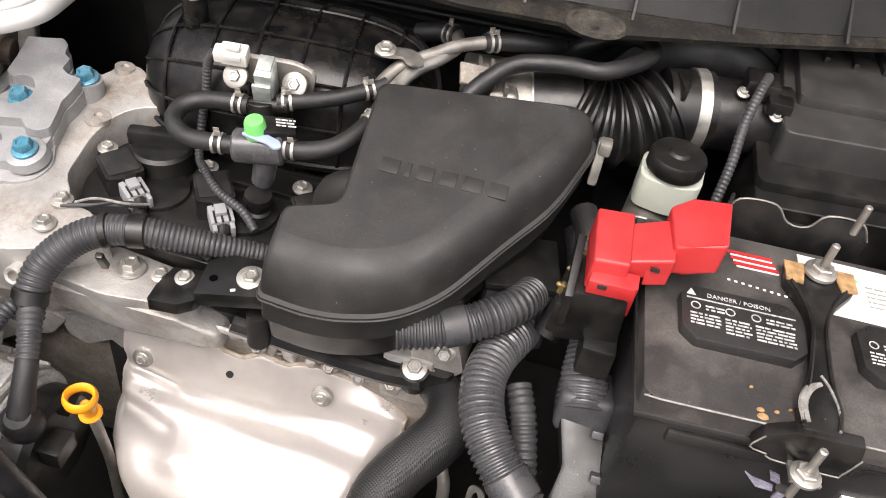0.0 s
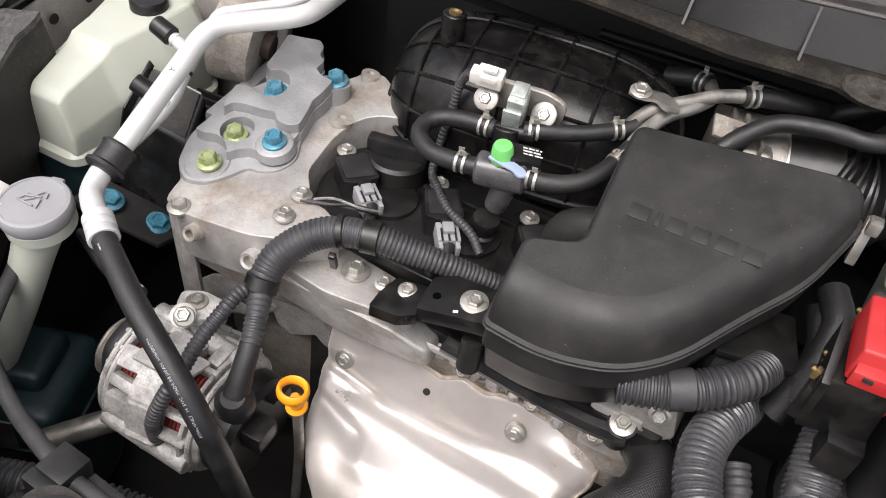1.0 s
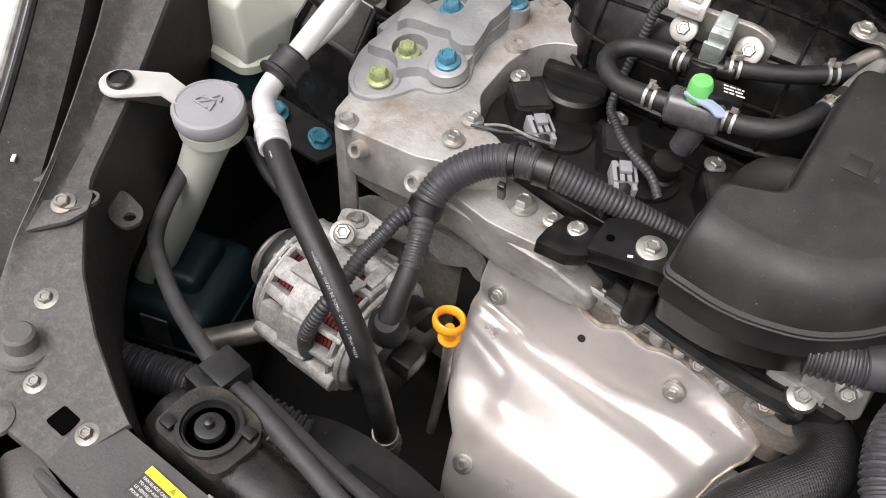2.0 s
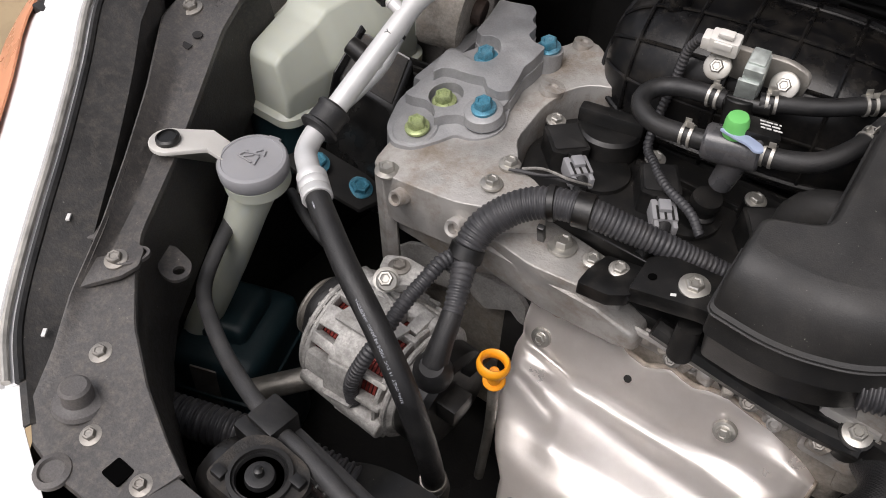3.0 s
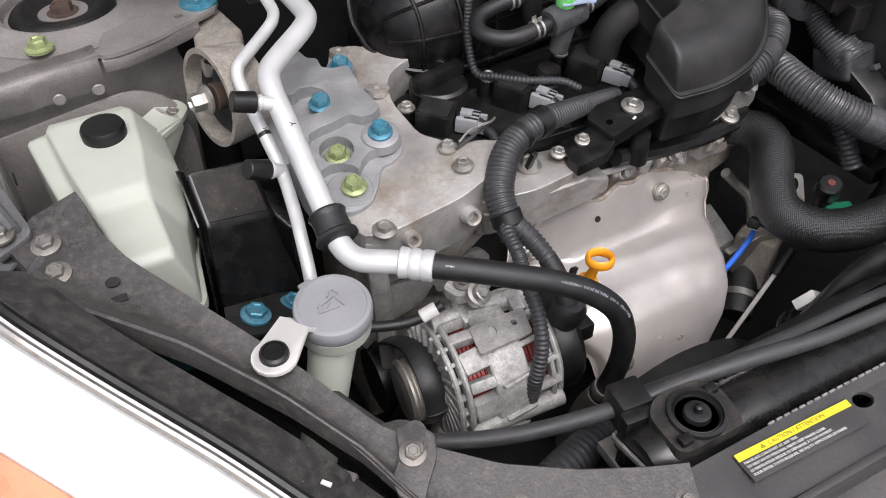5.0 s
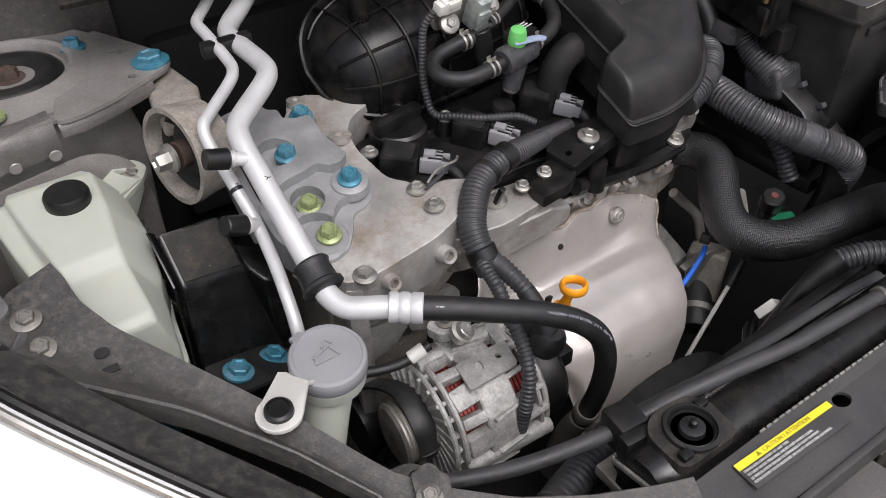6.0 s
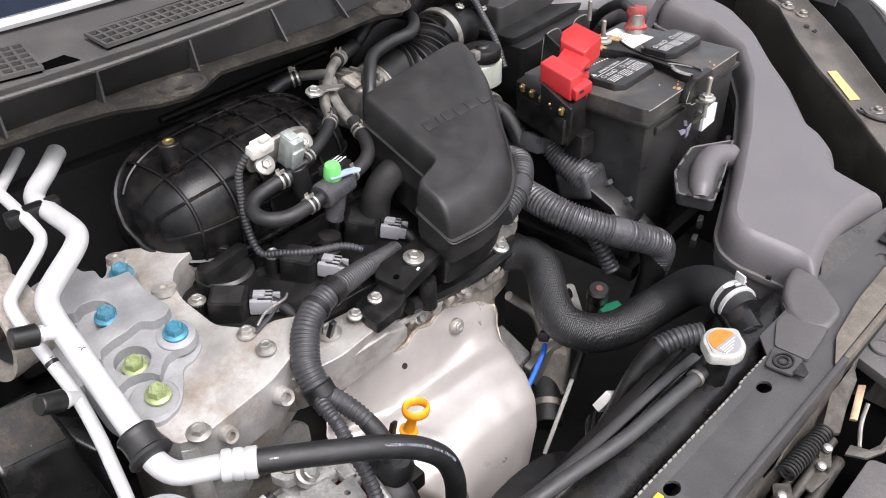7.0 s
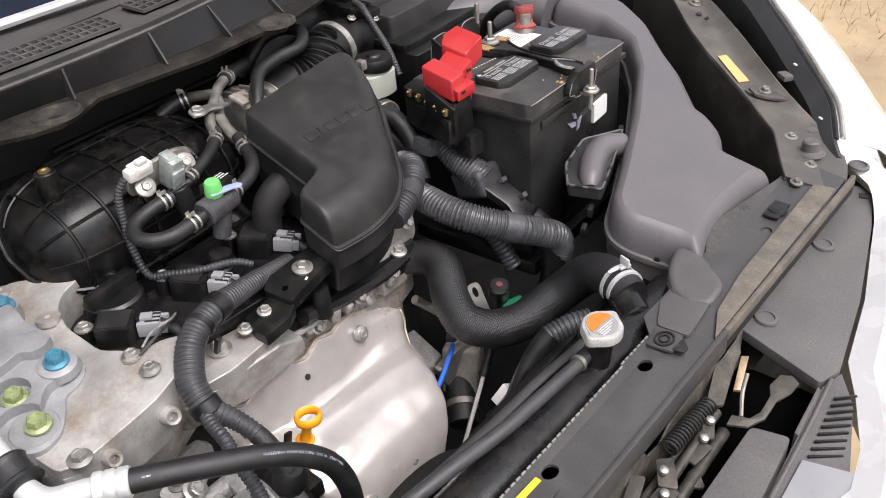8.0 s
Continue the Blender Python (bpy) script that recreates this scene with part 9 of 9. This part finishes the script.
part("gusset", merged(*[box((0.134 + 0.008 * k, 0.835, 1.052), (0.0022, 0.03, 0.012), 0.0005, (0, 0, 15 - 25 * k)) for k in range(2)]), M_BLACK, ih)
part("clamp_screw", rod((0.03, 0.785, 1.018), (0.045, 0.786, 1.022), 0.005, seg=10), M_STEEL, ih)
ms = thing("airflow_sensor", (0.2, 0.86, 1.0), "black airflow sensor tube with a plug and grey lead", "sensor")
part("tube", rod((0.165, 0.855, 1.020), (0.240, 0.865, 1.022), 0.034, seg=28), M_BLACK, ms)
part("plug", merged(box((0.205, 0.855, 1.060), (0.030, 0.03, 0.018), 0.003), box((0.222, 0.835, 1.055), (0.022, 0.018, 0.014), 0.002)), M_BLACK, ms)
part("screw", hexbolt((0.190, 0.842, 1.056), (0, -0.4, 1), 0.004, 0.004), M_STEEL, ms)
part("screw", hexbolt((0.222, 0.828, 1.048), (0, -0.4, 1), 0.004, 0.004), M_STEEL, ms)
part("lead", tube([(0.207, 0.85, 1.072), (0.200, 0.828, 1.070), (0.192, 0.800, 1.050), (0.190, 0.775, 1.022), (0.186, 0.755, 0.99)], 0.0048, 12, rib=(0.004, 0.0005)), M_LOOM, ms)
lp2 = thing("breather_loop", (-0.04, 0.79, 1.03), "black rubber breather hose in a wide loop", "hose")
part("sleeve", tube([(-0.058, 0.757, 1.012), (-0.048, 0.766, 1.030), (-0.032, 0.782, 1.045), (-0.011, 0.799, 1.055), (0.028, 0.807, 1.060), (0.059, 0.807, 1.062), (0.080, 0.820, 1.064), (0.099, 0.845, 1.064), (0.104, 0.870, 1.062), (0.094, 0.888, 1.060), (0.068, 0.892, 1.055), (0.041, 0.884, 1.042), (0.02, 0.89, 1.02)], 0.0080, 16), M_RUBBER, lp2)
part("clip", box((-0.036, 0.783, 1.036), (0.012, 0.014, 0.016), 0.002, (0, 20, 30)), M_BLACK, lp2)
ab = thing("air_box", (0.35, 0.86, 0.9), "black plastic air filter box with a stepped lid", "air box")
part("lower_box", slab([(x, y, 1.010) for x, y in rounded([(0.215, 0.745), (0.50, 0.775), (0.50, 0.975), (0.22, 0.975)], 0.012)], 0.18, 0.006, 3), M_BLACK, ab)
part("lid_rim", slab([(x, y, 1.020) for x, y in rounded([(0.214, 0.765), (0.505, 0.797), (0.505, 0.98), (0.216, 0.98)], 0.012)], 0.010, 0.003), M_BLACK, ab)
part("lid", slab([(x, y, 1.052) for x, y in rounded([(0.226, 0.800), (0.49, 0.832), (0.49, 0.97), (0.236, 0.97)], 0.012)], 0.035, 0.006, 3), M_LID, ab)
part("lid_top", slab([(x, y, 1.062) for x, y in rounded([(0.240, 0.850), (0.48, 0.876), (0.48, 0.96), (0.246, 0.955)], 0.008)], 0.012, 0.004), M_LID, ab)
for k in range(6):
    part("grille_bar", box((0.27 + 0.028 * k, 0.955, 1.064), (0.005, 0.06, 0.008), 0.001), M_BLACK, ab)
br_ = thing("brake_reservoir", (0.14, 0.755, 0.95), "milky brake fluid reservoir with a black ribbed cap", "brake reservoir")
part("tank", slab([(x, y, 1.012) for x, y in rounded([(0.114, 0.741), (0.146, 0.734), (0.168, 0.741), (0.172, 0.781), (0.150, 0.789), (0.116, 0.781)], 0.010)], 0.032, 0.005, 3), M_MILK, br_)
part("neck", lathe([(0.0215, -0.01), (0.0215, 0.008)], (0.142, 0.757, 1.012), (0, 0, 1), 30), M_MILK, br_)
part("cap", lathe([(0.0240, 0), (0.0250, 0.002), (0.0250, 0.013), (0.0235, 0.0160), (0.010, 0.0165), (0.008, 0.019), (0.004, 0.0195)], (0.142, 0.757, 1.016), (0, 0, 1), 46), M_BLACK, br_, "black ribbed screw cap")
part("cylinder", rod((0.13, 0.73, 0.955), (0.16, 0.90, 0.96), 0.022, seg=20), M_DULL, br_)
for k in range(2):
    solo("coolant_hose", tube([(0.075, 0.70, 0.99 - 0.02 * k), (0.085, 0.67, 0.985 - 0.03 * k), (0.082, 0.64, 0.96 - 0.03 * k), (0.07, 0.62, 0.92)], 0.012, 14), M_RUBBER, "black rubber hose behind the resonator", "hose", group="heater hoses", at=(0.075, 0.7, 0.95))
bo = thing("brake_booster", (0.17, 0.92, 0.85), "black brake booster drum at the firewall", "brake booster")
part("shell", lathe([(0.02, 0), (0.06, 0.003), (0.095, 0.008), (0.108, 0.02), (0.108, 0.030)], (0.17, 0.92, 0.95), (0, 1, 0), 44), M_BLACK, bo)
part("rim", lathe([(0.106, 0.028), (0.1165, 0.030), (0.1175, 0.034), (0.1165, 0.038), (0.106, 0.040)], (0.17, 0.92, 0.95), (0, 1, 0), 44), M_BLACK, bo, "rolled joint rim")
part("rear_shell", lathe([(0.108, 0.038), (0.107, 0.055), (0.09, 0.07)], (0.17, 0.92, 0.95), (0, 1, 0), 44), M_BLACK, bo)

# ---- air inlet duct beside the battery ----
du = thing("air_inlet_duct", (0.28, 0.40, 0.88), "smooth satin dark grey plastic air inlet duct", "air duct")
DT = [(0.100, 0.345), (0.117, 0.292), (0.110, 0.262), (0.138, 0.272), (0.178, 0.281), (0.228, 0.283), (0.279, 0.281), (0.320, 0.272), (0.318, 0.286), (0.316, 0.334), (0.352, 0.352), (0.374, 0.381), (0.378, 0.399), (0.442, 0.456), (0.481, 0.503), (0.540, 0.563), (0.575, 0.624), (0.57, 0.70), (0.48, 0.70), (0.492, 0.622), (0.470, 0.560), (0.405, 0.510), (0.290, 0.452), (0.180, 0.405), (0.122, 0.382), (0.104, 0.366)]


def duct_z(x, y):
    return 0.858 - 0.011 * x + 0.2455 * y


def duct_ring(off, dz):
    return [(x, y, duct_z(x, y) + dz) for x, y in rounded(offset(DT, [off] * len(DT)), 0.012, 3)]


pl = rounded(DT, 0.012, 3)
flat_cap(part("shell", nurbish(None, [duct_ring(-0.002, -0.07), duct_ring(-0.001, -0.034), duct_ring(0.0, -0.022), duct_ring(0.002, -0.013), duct_ring(0.0052, -0.006), duct_ring(0.009, -0.002), duct_ring(0.013, 0.0)]), M_DUCT, du, sharp=60))
part("rim", slab([(x, y, duct_z(x, y) - 0.040) for x, y in rounded(offset(DT, [-0.0055] * len(DT)), 0.012, 3)], 0.007, 0.001), M_COVER, du, "black joint rim with clips")
for x, y in ((0.10, 0.392), (0.135, 0.405), (0.172, 0.420), (0.215, 0.438), (0.26, 0.452), (0.31, 0.468), (0.085, 0.330), (0.12, 0.310)):
    part("rim_clip", box((x - 0.007, y + 0.004, duct_z(x, y) - 0.041), (0.014, 0.006, 0.011), 0.001, (0, 0, 20)), M_BLACK, du)
foot = [(0.114, 0.292), (0.088, 0.289), (0.066, 0.279), (0.051, 0.264), (0.047, 0.248), (0.055, 0.226), (0.088, 0.226), (0.112, 0.262)]
part("snorkel", nurbish(None, [[(x, y, 0.897 + 0.20 * (x - 0.05) + 0.10 * (y - 0.22) + dz) for x, y in rounded(offset(foot, [off] * 8), 0.010, 4)] for off, dz in ((0.0, -0.03), (0.0, 0.001), (0.0012, 0.0032), (0.003, 0.0046), (0.006, 0.0052), (0.009, 0.0052))]), M_FOOT, du, "curved duct foot on the radiator support", sharp=60)
part("foot_seam", tube([(0.062, 0.277, 0.9065), (0.051, 0.264, 0.9045), (0.047, 0.248, 0.903), (0.055, 0.226, 0.902)], 0.0012, 6), M_DARK, du)
part("snorkel_flap", slab([(x, y, 0.9075 + 0.02 * x) for x, y in rounded([(0.048, 0.266), (0.0455, 0.248), (0.053, 0.226), (-0.003, 0.221), (-0.005, 0.253), (0.030, 0.268)], 0.005)], 0.004, 0.0015), M_FOOT, du, "flap clipped to the support")
part("mouth", slab([(0.175, 0.288, 0.914), (0.330, 0.268, 0.908), (0.335, 0.225, 0.900), (0.10, 0.222, 0.900), (0.10, 0.255, 0.902)], (0, 0, -0.02), 0.004), M_RAIL, du)
lobe_o = [(0.136, 0.446), (0.146, 0.406), (0.200, 0.424), (0.272, 0.452), (0.230, 0.484), (0.172, 0.472)]
lobe_z = lambda x, y: 0.936 + 0.10 * (x - 0.16)
lobe = part("side_flange", slab([(x, y, lobe_z(x, y)) for x, y in rounded(lobe_o, 0.006)], 0.014, 0.0015), M_COWL, du, "black slotted flange of the side inlet")
part("flange_lip", tube([(x, y, lobe_z(x, y) + 0.001) for x, y in rounded(lobe_o, 0.006) + [lobe_o[0]]], 0.0016, 6, 0.004), M_COVER, lobe)
elbow = tube([(0.150, 0.424, 0.930), (0.160, 0.430, 0.936), (0.182, 0.441, 0.940), (0.205, 0.449, 0.943), (0.226, 0.450, 0.944), (0.250, 0.440, 0.938)], [0.009, 0.0135, 0.0155, 0.0160, 0.0160, 0.016], 22)
part("elbow", elbow, M_DUCT, lobe, "rounded grey inlet elbow")
for x, y, turn in ((0.139, 0.432, -75), (0.142, 0.416, -75), (0.156, 0.461, 35), (0.182, 0.4735, 15), (0.206, 0.479, 15), (0.166, 0.4125, 18), (0.188, 0.4205, 18)):
    part("slot", box((x, y, lobe_z(x, y) + 0.0012), (0.009, 0.0036, 0.003), 0.0006, (0, 0, turn)), M_DARK, lobe)
part("rear_arm", tube([(0.48, 0.70, 1.0), (0.47, 0.76, 1.01), (0.43, 0.80, 1.0), (0.38, 0.83, 0.99)], 0.036, 20), M_DUCT, du)
rl = thing("rail_label", (0.57, 0.43, 0.945), "yellow paper label on the fender rail", "label")
part("paper", slab([(x, y, railz(x, y) + 0.002) for x, y in ((0.547, 0.452), (0.564, 0.446), (0.518, 0.390), (0.499, 0.397))], 0.0008, 0), M_FADED, rl)
